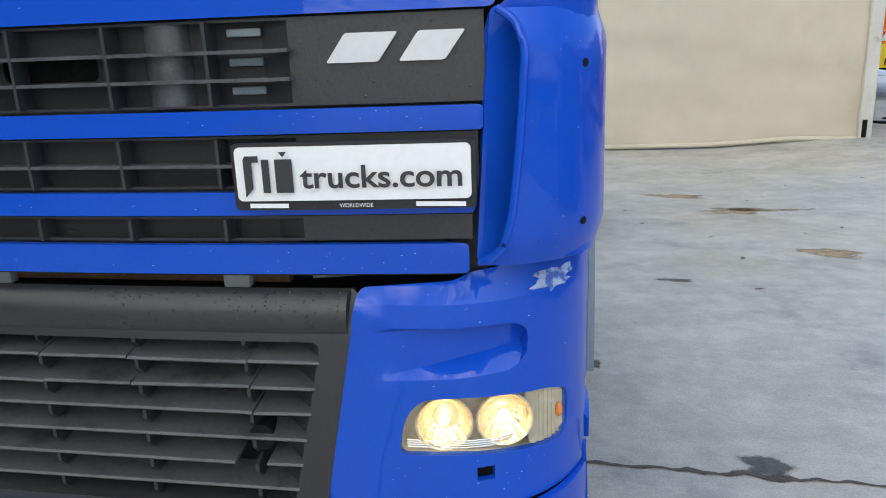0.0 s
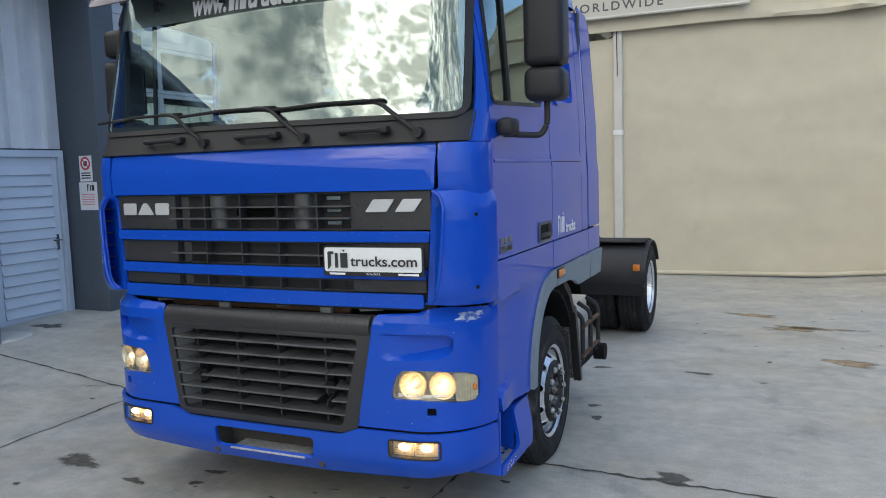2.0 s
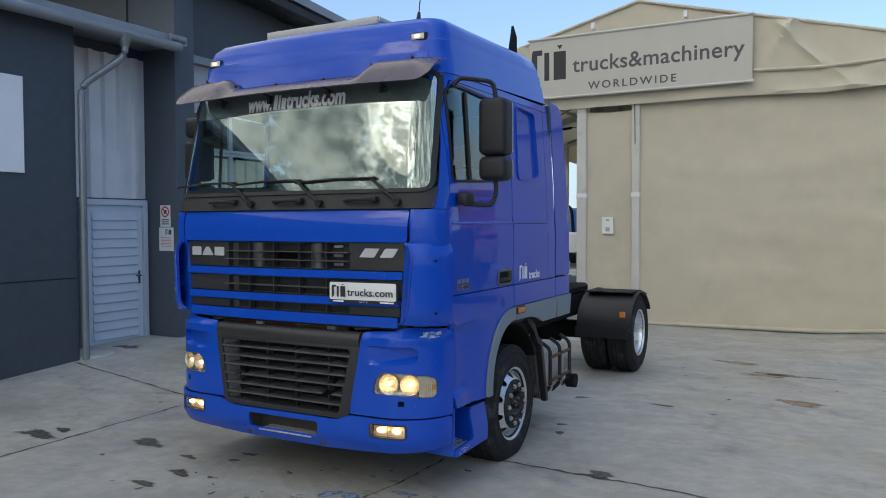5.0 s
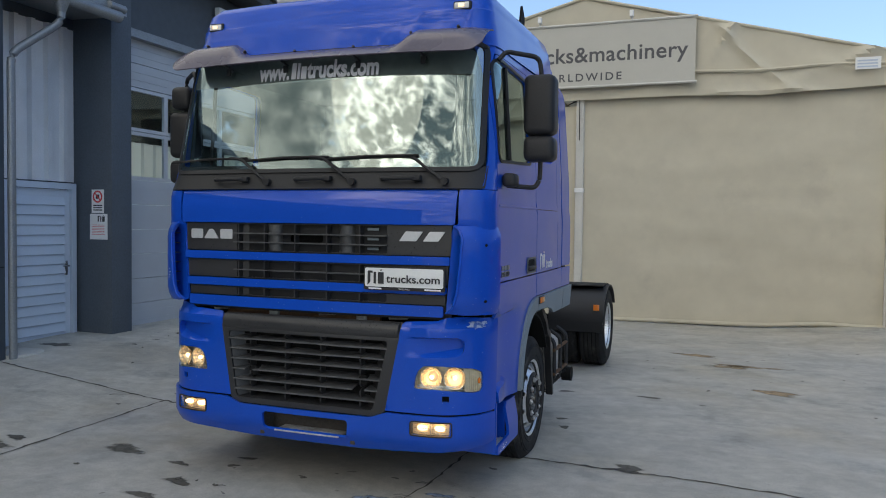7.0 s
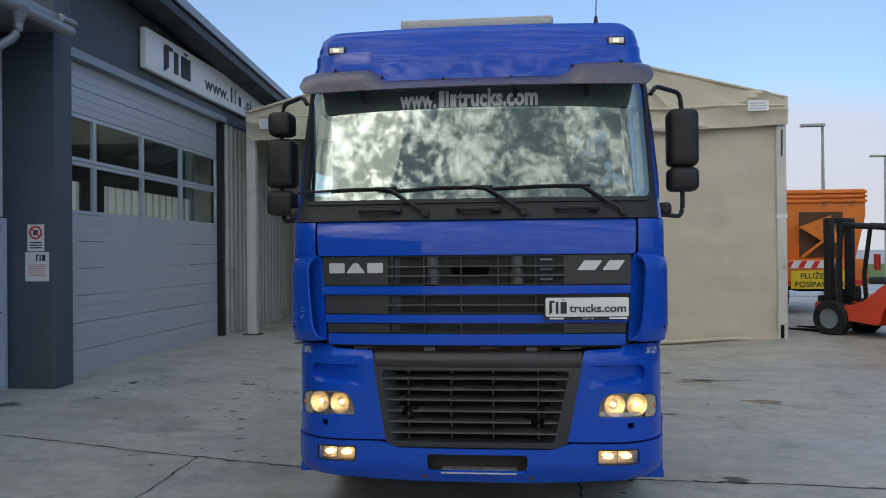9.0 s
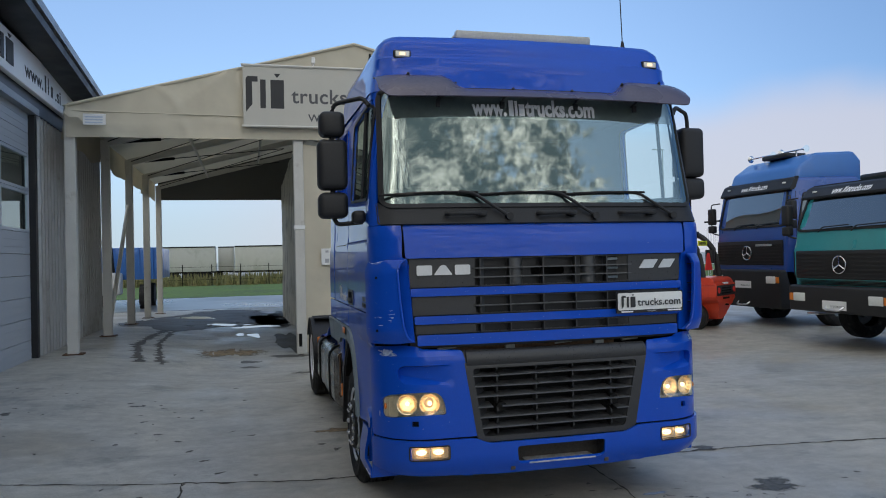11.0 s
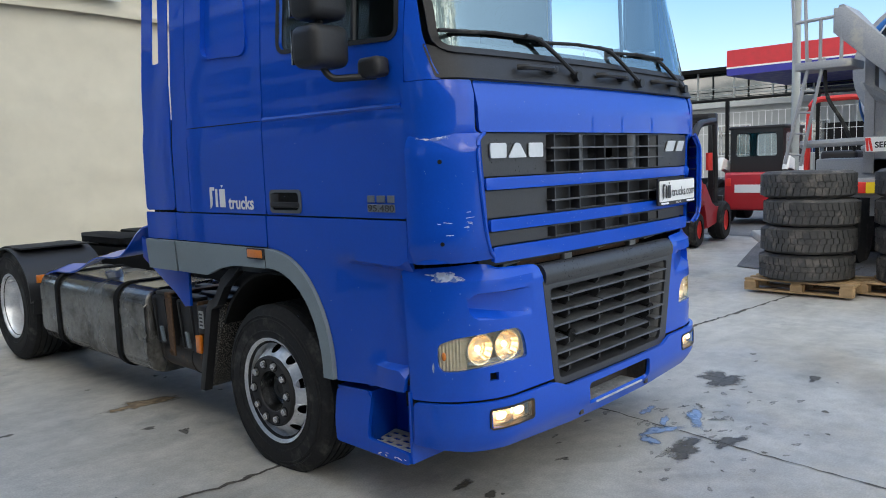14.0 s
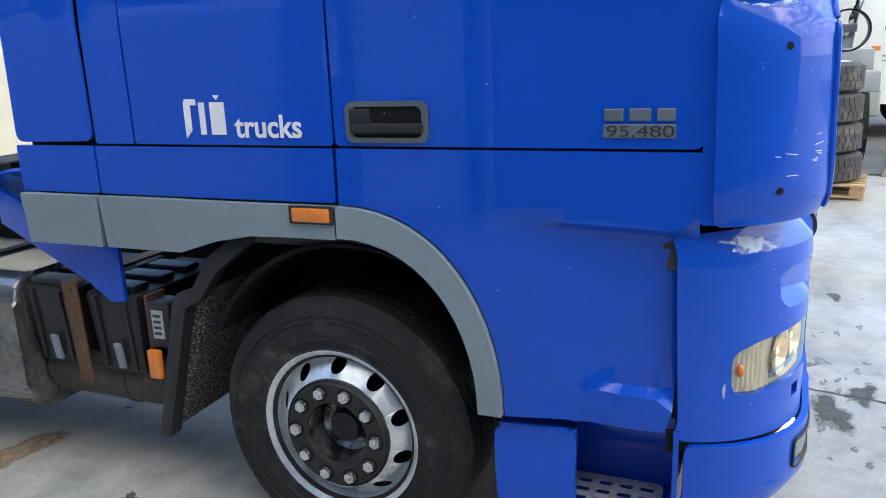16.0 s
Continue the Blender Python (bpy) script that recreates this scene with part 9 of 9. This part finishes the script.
    lad = part("ladder", tube(B(), [(-0.1, 1.42, 1.45), (-0.1, 1.12, 2.8)], 0.025, 8), M_mixgrey, t, "steel ladder with guard rail")
    for pts in ([(-0.1, 1.22, 1.42), (-0.1, 0.95, 2.8)], [(-0.1, 1.3, 2.76), (-0.1, 1.36, 3.8)], [(-0.1, 1.16, 2.76), (-0.1, 1.2, 3.8)], [(-0.1, 0.75, 2.76), (-0.1, 0.75, 3.3)], [(-0.1, 1.3, 3.28), (-0.1, 0.75, 3.3)], [(-0.1, 1.0, 2.76), (-0.1, 1.0, 3.3)]):
        bm = B()
        tube(bm, pts, 0.022, 8)
        part("rail", bm, M_mixgrey, lad)
    for i in range(5):
        bm = B()
        f = (i + 0.5) / 5
        tube(bm, [(-0.1, 1.42 - 0.3 * f, 1.45 + 1.35 * f), (-0.1, 1.22 - 0.27 * f, 1.42 + 1.38 * f)], 0.016, 6)
        part("rung", bm, M_mixgrey, lad)
    bm = B()
    tube(bm, [(0.1, 1.0, 2.7), (0.0, 0.95, 2.3), (0.0, 0.75, 2.0), (0.05, 0.6, 1.6)], 0.025, 8, 0.2)
    part("hose", bm, M_rubber, t)
    bm = B()
    box(bm, 0.2, 5.5, -0.45, 0.45, 0.75, 1.05)
    box(bm, -0.05, 0.15, -1.2, 1.2, 1.0, 1.25, 0.02)
    box(bm, 0.3, 0.9, -1.15, 1.15, 1.1, 1.5, 0.02)
    part("frame", bm, M_mixgrey, t)
    bm = B()
    box(bm, -0.12, -0.06, 0.25, 0.6, 1.06, 1.2, 0.005)
    part("rear_marker", bm, M_redsafe, t, "red and yellow rear marker")
    bm = B()
    box(bm, -0.14, -0.12, 0.25, 0.42, 1.06, 1.2)
    part("marker_patch", bm, M_signyellow, t)
    sb = part("service_board", box(B(), -0.1, -0.08, -0.12, 0.45, 1.58, 1.76), M_white, t, "white service board with red hatching")
    for y in (-0.1, 0.36):
        for k in range(2):
            bm = B()
            prism(bm, [(y + k * 0.045, 1.59), (y + 0.025 + k * 0.045, 1.59), (y + 0.06 + k * 0.03, 1.75), (y + 0.03 + k * 0.03, 1.75)], "x", -0.106, -0.1)
            part("hatching", bm, M_redsafe, sb)
    words("SERVICE", 0.1, Matrix.Translation((-0.104, 0.34, 1.63)) @ Euler((radians(90), 0, radians(-90))).to_matrix().to_4x4(), M_text, sb, width=0.36, depth=0.0, bold=0.003)
    for sg in (-1, 1):
        for x in (1.2, 2.6, 5.0):
            bm = B()
            cyl(bm, (x, sg * 0.75, 0.5), (x, sg * 1.2, 0.5), 0.52, seg=28)
            part("wheel", bm, M_rubber, t)
        bm = B()
        box(bm, 0.6, 3.2, sg * 0.75, sg * 1.2, 1.05, 1.1)
        part("fender", bm, M_black, t)
    bm = B()
    box(bm, 5.6, 7.4, -1.2, 1.2, 0.9, 2.9, 0.08, 3)
    part("cab", bm, M_drum, t)


mixer()

# gravel lot, kerb and things behind
bm = B()
sheet(bm, [(7.0, -30), (60, -30), (60, 30), (14.0, 30), (13.0, 12.0), (11.0, 3.2), (7.2, 2.2), (6.9, 1.0), (7.3, -1.6)], lambda u, v: (u, v, gz(u, v) + 0.012 + 0.01 * noise.noise(Vector((u * 1.3, v * 1.3, 0)))), 0.0, (), 1.5)
solid("gravel_lot", bm, M_gravel, "dark damp gravel lot beyond the concrete", "gravel", kind="structure")
bm = B()
prism(bm, [(-0.15, 0.0), (-0.1, 0.14), (0.1, 0.14), (0.15, 0.0)], "y", -2.2, 2.2, 0.02)
k = solid("kerb_beam", bm, mat("pale_concrete", (0.42, 0.4, 0.37), 0.8, vary=0.15, bump=0.3), "pale loose concrete kerb beam on the yard edge", "kerb")
k.matrix_basis = pose(9.4, 2.4, 0.03, 0, 0, -62)
bm = B()
prism(bm, [(-0.15, 0.0), (-0.1, 0.14), (0.1, 0.14), (0.15, 0.0)], "y", -1.5, 1.5, 0.02)
k = solid("kerb_beam", bm, M_joint, "pale loose concrete kerb beam on the yard edge", "kerb")
k.data.materials[0] = bpy.data.materials["pale_concrete"]
k.matrix_basis = pose(8.6, -1.6, 0.03, 0, 0, -100)


def loader():
    t = thing("skid_loader", "red and white compact loader parked by the fence", "loader", (13.5, 4.4, 0.08), "", -90)
    bm = B()
    box(bm, -0.6, 0.6, 0.0, 2.0, 0.3, 1.15, 0.06, 3)
    b = part("body", bm, M_forkred, t)
    bm = B()
    box(bm, -0.62, 0.62, 0.3, 1.65, 2.1, 2.18, 0.03)
    cab = part("cab_roof", bm, M_black, t)
    for y in (0.35, 1.6):
        win = soften([(-0.46, 1.5), (0.46, 1.5), (0.44, 2.02), (-0.44, 2.02)], 0.08)
        bm = B()
        sheet(bm, [(-0.58, 1.15), (0.58, 1.15), (0.58, 2.12), (-0.58, 2.12)], lambda u, v: (u, y, v), 0.04, [win], 0.3)
        w = part("cab_wall", bm, M_black, cab)
        bm = B()
        sheet(bm, win, lambda u, v: (u, y + 0.01, v), 0.0, (), 0.3)
        part("pane", bm, M_glass, w)
    for sg in (-1, 1):
        win = soften([(0.5, 1.45), (1.45, 1.45), (1.45, 2.02), (0.52, 2.02)], 0.08)
        bm = B()
        sheet(bm, [(0.35, 1.15), (1.6, 1.15), (1.6, 2.12), (0.35, 2.12)], lambda u, v: (sg * 0.58, u, v), 0.04, [win], 0.3)
        w = part("cab_wall", bm, M_black, cab)
        bm = B()
        sheet(bm, win, lambda u, v: (sg * 0.575, u, v), 0.0, (), 0.3)
        part("pane", bm, M_glass, w)
    for x in (-0.5, 0.5):
        bm = B()
        box(bm, x - 0.06, x + 0.06, -0.015, 0.01, 0.85, 1.02, 0.008)
        part("tail_lamp", bm, M_redsafe, t)
    for sg in (-1, 1):
        bm = B()
        prism(bm, [(0.0, 1.2), (0.15, 1.5), (2.4, 0.9), (2.6, 0.4), (2.4, 0.35), (2.2, 0.75), (0.2, 1.25)], "x", sg * 0.66, sg * 0.8, 0.02)
        part("lift_arm", bm, M_white, t)
        for y in (0.45, 1.55):
            bm = B()
            cyl(bm, (sg * 0.62, y, 0.4), (sg * 0.88, y, 0.4), 0.4, seg=24)
            part("wheel", bm, M_rubber, t)
    bm = B()
    box(bm, -0.35, 0.35, -0.012, 0.0, 0.7, 0.88)
    part("mark", bm, M_sigwhite, t, "white lettering block")


loader()


def red_tractor():
    t = thing("red_machine", "small red machine with a roll bar behind the tyres", "machine", (10.5, 1.9, 0.05), "", -90)
    bm = B()
    box(bm, -0.5, 0.5, 0, 1.3, 0.5, 1.1, 0.08, 3)
    part("body", bm, M_forkred, t)
    bm = B()
    tube(bm, [(-0.5, 0.3, 0.9), (-0.45, 0.3, 2.5), (0.45, 0.3, 2.5), (0.5, 0.3, 0.9)], 0.05, 8, 0.2)
    part("roll_bar", bm, M_redsafe, t)
    bm = B()
    box(bm, -0.3, 0.3, 0.4, 0.8, 1.1, 1.6, 0.06, 3)
    part("seat", bm, M_black, t)
    for sg in (-1, 1):
        bm = B()
        cyl(bm, (sg * 0.5, 0.4, 0.45), (sg * 0.75, 0.4, 0.45), 0.45, seg=24)
        part("wheel", bm, M_rubber, t)


red_tractor()


def white_truck():
    t = thing("white_truck", "white truck cab standing on the gravel lot", "truck", (11.0, -1.1, 0.02), "parked trucks", 180)
    bm = B()
    prism(bm, soften([(0.0, 0.6), (0.0, 1.3), (0.06, 2.0), (0.35, 2.9), (0.6, 3.05), (2.0, 3.05), (2.0, 1.0), (1.75, 1.0), (1.55, 1.12), (0.95, 1.12), (0.75, 0.6)], 0.05), "x", -2.45, 0.0, 0.05, 3)
    part("cab", bm, M_white, t)
    bm = B()
    box(bm, -2.46, 0.02, -0.1, 0.5, 0.4, 0.85, 0.05, 3)
    part("bumper", bm, M_trimgrey, t)
    bm = B()
    sheet(bm, soften([(0.45, 1.75), (1.4, 1.75), (1.4, 2.6), (0.6, 2.6)], 0.05), lambda y, z: (0.006, y, z), 0.006, (), 0.3)
    part("side_window", bm, M_darkglass, t)
    bm = B()
    box(bm, -0.003, 0.006, 0.45, 1.5, 1.35, 1.38)
    box(bm, -0.003, 0.006, 0.45, 1.5, 1.28, 1.3)
    part("door_crease", bm, M_trimgrey, t)
    bm = B()
    sheet(bm, soften([(-2.3, 1.7), (-0.12, 1.7), (-0.16, 2.75), (-2.26, 2.75)], 0.06), lambda u, v: (u, 0.06 + (v - 2.0) * 0.32 - 0.012, v), 0.006, (), 0.3)
    part("windscreen", bm, M_darkglass, t)
    bm = B()
    box(bm, 0.02, 0.2, -0.12, 0.05, 1.95, 2.5, 0.04, 3)
    tube(bm, [(0.0, 0.2, 2.55), (0.12, -0.04, 2.52)], 0.02, 6)
    part("mirror", bm, M_black, t)
    bm = B()
    box(bm, -0.003, 0.012, 0.3, 0.42, 1.45, 1.52, 0.004)
    part("indicator", bm, M_orange, t)
    for y in (1.25, 4.6):
        for x in (-2.3, -0.28):
            wv = part("wheel", tyre(B(), (x + 0.13, y, 0.5), 0.3, seg=32), M_rubber, t)
            bm = B()
            lathe(bm, [(0.295, 0.14), (0.25, 0.09), (0.12, 0.05), (0.0005, 0.06)], (x + 0.13, y, 0.5), "x", 24)
            part("rim", bm, M_white, wv)
    bm = B()
    box(bm, -1.7, -0.75, 0.5, 7.0, 0.6, 0.95)
    part("frame", bm, M_dark, t)


white_truck()
bm = B()
red = thing("red_truck", "red truck with pale lettering parked far behind", "truck", (20.0, -3.0, 0.0), "parked trucks")
part("body", box(bm, -1.2, 1.2, -1.5, 5.0, 0.7, 3.2, 0.08, 3), M_forkred, red)
bm = B()
for i in range(2):
    lathe(bm, [(0.28, -0.01), (0.4, -0.01), (0.4, 0.01), (0.28, 0.01), (0.28, -0.01)], (-1.215, 1.6 - i * 0.95, 2.55), "x", 24)
part("mark", bm, M_sigwhite, red)
for y in (-0.5, 3.5):
    bm = B()
    cyl(bm, (-1.2, y, 0.5), (-0.9, y, 0.5), 0.5, seg=24)
    part("wheel", bm, M_rubber, red)
bm = B()
box(bm, -1.215, -1.2, -1.4, 4.9, 1.6, 1.75)
part("stripe", bm, M_signyellow, red)


def gritter():
    t = thing("gritting_truck", "orange municipal gritting truck seen from behind", "truck", (8.2, 16.2, 0.12), "parked trucks")
    bm = B()
    prism(bm, [(-1.2, 3.3), (1.2, 3.3), (1.2, 2.6), (0.9, 1.3), (-0.9, 1.3), (-1.2, 2.6)], "y", 0.0, 4.0, 0.03)
    part("hopper", bm, M_orangepaint, t, "rusty orange grit hopper")
    bm = B()
    for i in range(3):
        box(bm, -1.22, 1.22, -0.06, 0.0, 2.95 + i * 0.12, 3.02 + i * 0.12, 0.01)
    part("hopper_rib", bm, M_orangepaint, t)
    bm = B()
    box(bm, -0.5, 0.6, -0.03, 0.0, 1.5, 2.7)
    part("rear_flap", bm, M_rust, t)
    bm = B()
    prism(bm, [(-0.6, 2.3), (0.2, 2.6), (0.4, 1.9), (0.1, 1.85)], "y", -0.3, -0.25)
    tube(bm, [(-0.5, -0.2, 1.5), (0.1, -0.28, 2.0), (0.3, -0.2, 1.4)], 0.05, 6)
    part("spreader_arm", bm, M_orangepaint, t)
    bm = B()
    box(bm, -1.1, 1.1, -0.35, 0.1, 0.75, 1.45, 0.03)
    part("rear_box", bm, M_orangepaint, t)
    bb = part("marker_board", box(B(), -1.05, 0.3, -0.37, -0.355, 1.22, 1.42), M_white, t, "red and white hatched board")
    for i in range(4):
        bm = B()
        x = -1.0 + i * 0.33
        prism(bm, [(x, 1.23), (x + 0.14, 1.23), (x + 0.24, 1.41), (x + 0.1, 1.41)], "y", -0.376, -0.37)
        part("hatching", bm, M_redsafe, bb)
    yb = part("warning_board", box(B(), -0.85, 0.55, -0.39, -0.375, 0.68, 1.16), M_signyellow, t, "yellow board with black words")
    words("PLU\u017dENJE", 0.2, Matrix.Translation((-0.62, -0.393, 0.95)) @ Euler((radians(90), 0, 0)).to_matrix().to_4x4(), M_text, yb, width=0.9, depth=0.0, bold=0.003)
    words("POSIPAVANJE", 0.2, Matrix.Translation((-0.76, -0.393, 0.73)) @ Euler((radians(90), 0, 0)).to_matrix().to_4x4(), M_text, yb, width=1.25, depth=0.0, bold=0.003)
    for sg in (-1, 1):
        bm = B()
        cyl(bm, (sg * 0.7, 0.7, 0.5), (sg * 1.15, 0.7, 0.5), 0.5, seg=28)
        part("wheel", bm, M_rubber, t)
        bm = B()
        box(bm, sg * 0.7, sg * 1.0, -0.37, -0.35, 0.8, 0.9)
        part("tail_lamp", bm, M_redsafe, t)
    bm = B()
    box(bm, -0.5, 0.5, 0.0, 6.5, 0.6, 1.3)
    part("frame", bm, M_dark, t)
    bm = B()
    box(bm, -1.2, 1.2, 4.4, 6.4, 0.8, 2.9, 0.08, 3)
    part("cab", bm, M_orangepaint, t)


gritter()


def blue_tipper():
    t = thing("tipper_truck", "blue tipper and crane truck standing behind the tent posts", "truck", (-8.55, 29.5, 0.0), "parked trucks", 0)
    bm = B()
    box(bm, 0.0, 2.9, -1.2, 4.0, 1.2, 2.5, 0.03)
    b = part("tipper_body", bm, M_blueroof, t)
    for i in range(6):
        bm = B()
        box(bm, 0.1 + i * 0.52, 0.16 + i * 0.52, -1.26, -1.2, 1.2, 2.5)
        part("rib", bm, M_blueroof, b)
    bm = B()
    tube(bm, [(0.3, -1.6, 1.0), (0.5, -1.6, 2.8), (1.2, -1.6, 2.6), (1.3, -1.6, 1.4)], 0.07, 8, 0.2)
    part("crane", bm, M_dark, t)
    bm = B()
    box(bm, 0.2, 1.6, -1.9, -1.2, 0.6, 1.5, 0.1, 3)
    part("tank", bm, M_drum, t)
    for x in (0.4, 2.4):
        for y in (-1.2, 1.2):
            bm = B()
            cyl(bm, (x - 0.15, y, 0.5), (x + 0.15, y, 0.5), 0.5, seg=24)
            part("wheel", bm, M_rubber, t)


blue_tipper()


# fence, office block and fuel canopy far to the side
def mesh_fence():
    t = thing("mesh_fence", "white wire mesh fence with dark posts", "fence", (21.0, 0, 0))
    bm = B()
    tube(bm, [(0, -14, 3.42), (0, 30, 3.34)], 0.05, 6)
    part("top_rail", bm, M_dark, t)
    for i in range(16):
        bm = B()
        box(bm, -0.05, 0.05, -14 + i * 2.75 - 0.05, -14 + i * 2.75 + 0.05, 0, 3.4)
        part("post", bm, M_dark, t)
    bm = B()
    for i in range(220):
        y = -14 + i * 0.2
        box(bm, -0.006, 0.006, y - 0.006, y + 0.006, 0.1, 2.95)
    for z in (0.2, 0.9, 1.6, 2.3, 2.95):
        box(bm, -0.008, 0.008, -14, 30, z - 0.008, z + 0.008)
    m = part("mesh", bm, M_white, t)
    m["kind"] = "stuff"


mesh_fence()


def office_block():
    t = thing("office_block", "long low grey office building with a glazed gallery", "building", (46.0, 0, 0))
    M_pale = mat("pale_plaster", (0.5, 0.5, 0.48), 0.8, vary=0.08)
    bm = B()
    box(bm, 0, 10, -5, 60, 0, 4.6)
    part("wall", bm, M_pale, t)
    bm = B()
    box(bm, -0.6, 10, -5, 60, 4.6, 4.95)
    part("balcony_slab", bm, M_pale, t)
    bm = B()
    box(bm, 0.8, 10, -5, 60, 4.95, 6.9)
    part("upper_wall", bm, M_darkglass, t, "dark glazed upper floor")
    bm = B()
    box(bm, -0.8, 10, -5, 60, 6.9, 7.15)
    part("roof", bm, M_dark, t)
    for i in range(27):
        bm = B()
        box(bm, -0.45, -0.35, -4 + i * 2.4, -3.9 + i * 2.4, 4.95, 6.9)
        part("post", bm, M_trimgrey, t)
    for i in range(13):
        bm = B()
        box(bm, -0.03, 0.02, -2 + i * 4.7, 0.0 + i * 4.7, 1.5, 3.4)
        w = part("window", bm, M_darkglass, t)
        bm = B()
        box(bm, -0.05, 0.0, -2.08 + i * 4.7, -2.0 + i * 4.7, 1.42, 3.48)
        box(bm, -0.05, 0.0, 0.0 + i * 4.7, 0.08 + i * 4.7, 1.42, 3.48)
        box(bm, -0.05, 0.0, -2.0 + i * 4.7, 0.0 + i * 4.7, 3.4, 3.48)
        part("window_frame", bm, M_white, w)
    for z in (5.4, 5.8):
        bm = B()
        tube(bm, [(-0.45, -5, z), (-0.45, 60, z)], 0.03, 5)
        part("railing", bm, M_trimgrey, t)


office_block()


def canopy():
    t = thing("fuel_canopy", "red white and blue fuel station canopy", "canopy", (36.0, 0, 0))
    M_navy = mat("canopy_blue", (0.03, 0.03, 0.3), 0.5)
    M_cred = mat("canopy_red", (0.62, 0.03, 0.04), 0.5)
    bm = B()
    box(bm, 0, 9, -8, 14.2, 6.05, 6.9)
    part("fascia_red", bm, M_cred, t)
    bm = B()
    box(bm, -0.01, 9.01, -8.01, 14.21, 5.97, 6.05)
    part("fascia_white", bm, M_white, t)
    bm = B()
    box(bm, 0, 9, -8, 14.2, 5.62, 5.97)
    part("fascia_blue", bm, M_navy, t)
    for y in (-4, 9):
        bm = B()
        cyl(bm, (4.5, y, 0), (4.5, y, 5.7), 0.25, seg=16)
        part("column", bm, M_trimgrey, t)
    bm = B()
    box(bm, 2, 8, -6, 10, 0, 3.0)
    part("kiosk", bm, M_dark, t)


canopy()


def lamp_post(x, y, h, arm=1.2):
    t = thing("street_lamp", "tall grey street lamp post", "lamp post", (x, y, 0), "street lamps")
    bm = B()
    cyl(bm, (0, 0, 0), (0, 0, h), 0.1, 0.05, 10)
    part("pole", bm, M_trimgrey, t)
    bm = B()
    box(bm, -arm, 0.1, -0.12, 0.12, h - 0.03, h + 0.1, 0.03)
    part("lamp_head", bm, M_trimgrey, t)


lamp_post(36.2, 30.0, 11.7)
lamp_post(50.0, 45.0, 10.5)
lamp_post(40.0, 66.0, 12.5)
lamp_post(13.2, 29.0, 7.1, 0.9)
lamp_post(23.0, 45.0, 7.6, 0.9)
bm = B()
pole = thing("steel_pole", "plain pale steel pole by the fence", "pole", (14.0, 3.63, 0), "poles")
part("shaft", cyl(bm, (0, 0, 0), (0, 0, 9.0), 0.09, 0.08, 14), M_trimgrey, pole)
for y in (18.98, 16.81, 14.8):
    pole = thing("flag_pole", "thin pale flag pole", "pole", (30.0, y, 0), "poles")
    part("shaft", cyl(B(), (0, 0, 0), (0, 0, 6.9), 0.06, 0.04, 8), M_white, pole)
flag = thing("banner_flag", "red and dark banner flag on a pole", "flag", (30.0, 17.35, 0))
part("cloth", sheet(B(), [(-0.5, 4.9), (0.5, 4.9), (0.5, 6.85), (-0.5, 6.85)], lambda u, v: (0.05 * math.sin(u * 4 + v), u, v), 0.01, (), 0.2), mat("flag_red", (0.6, 0.05, 0.08), 0.8), flag)
part("band", sheet(B(), [(-0.5, 6.2), (0.5, 6.2), (0.5, 6.86), (-0.5, 6.86)], lambda u, v: (0.05 * math.sin(u * 4 + v) - 0.015, u, v), 0.01, (), 0.2), mat("flag_dark", (0.1, 0.08, 0.09), 0.8), flag)
mast = thing("weather_mast", "slim mast with small instruments", "mast", (34.0, 28.0, 0))
part("pole", cyl(B(), (0, 0, 0), (0, 0, 7.2), 0.06, 0.05, 8), M_trimgrey, mast)
bm = B()
tube(bm, [(-0.6, 0, 6.4), (0.6, 0, 6.4)], 0.04, 6)
for x in (-0.6, 0.0, 0.6):
    box(bm, x - 0.12, x + 0.12, -0.1, 0.1, 6.4, 6.75, 0.02)
part("instrument", bm, M_trimgrey, mast)
shelter = thing("yard_shelter", "small shelter with a curved roof by the fence", "shelter", (19.0, 10.0, 0))
bm = B()
prism(bm, [(-1.2, 3.2), (-0.8, 3.42), (0.0, 3.55), (0.8, 3.42), (1.2, 3.2), (0.8, 3.36), (0.0, 3.48), (-0.8, 3.36)], "x", -1.0, 1.0)
part("roof", bm, M_greyplast, shelter)
for y in (-1.1, 1.1):
    for x in (-0.9, 0.9):
        part("post", cyl(B(), (x, y, 0), (x, y, 3.3), 0.05, seg=8), M_dark, shelter)
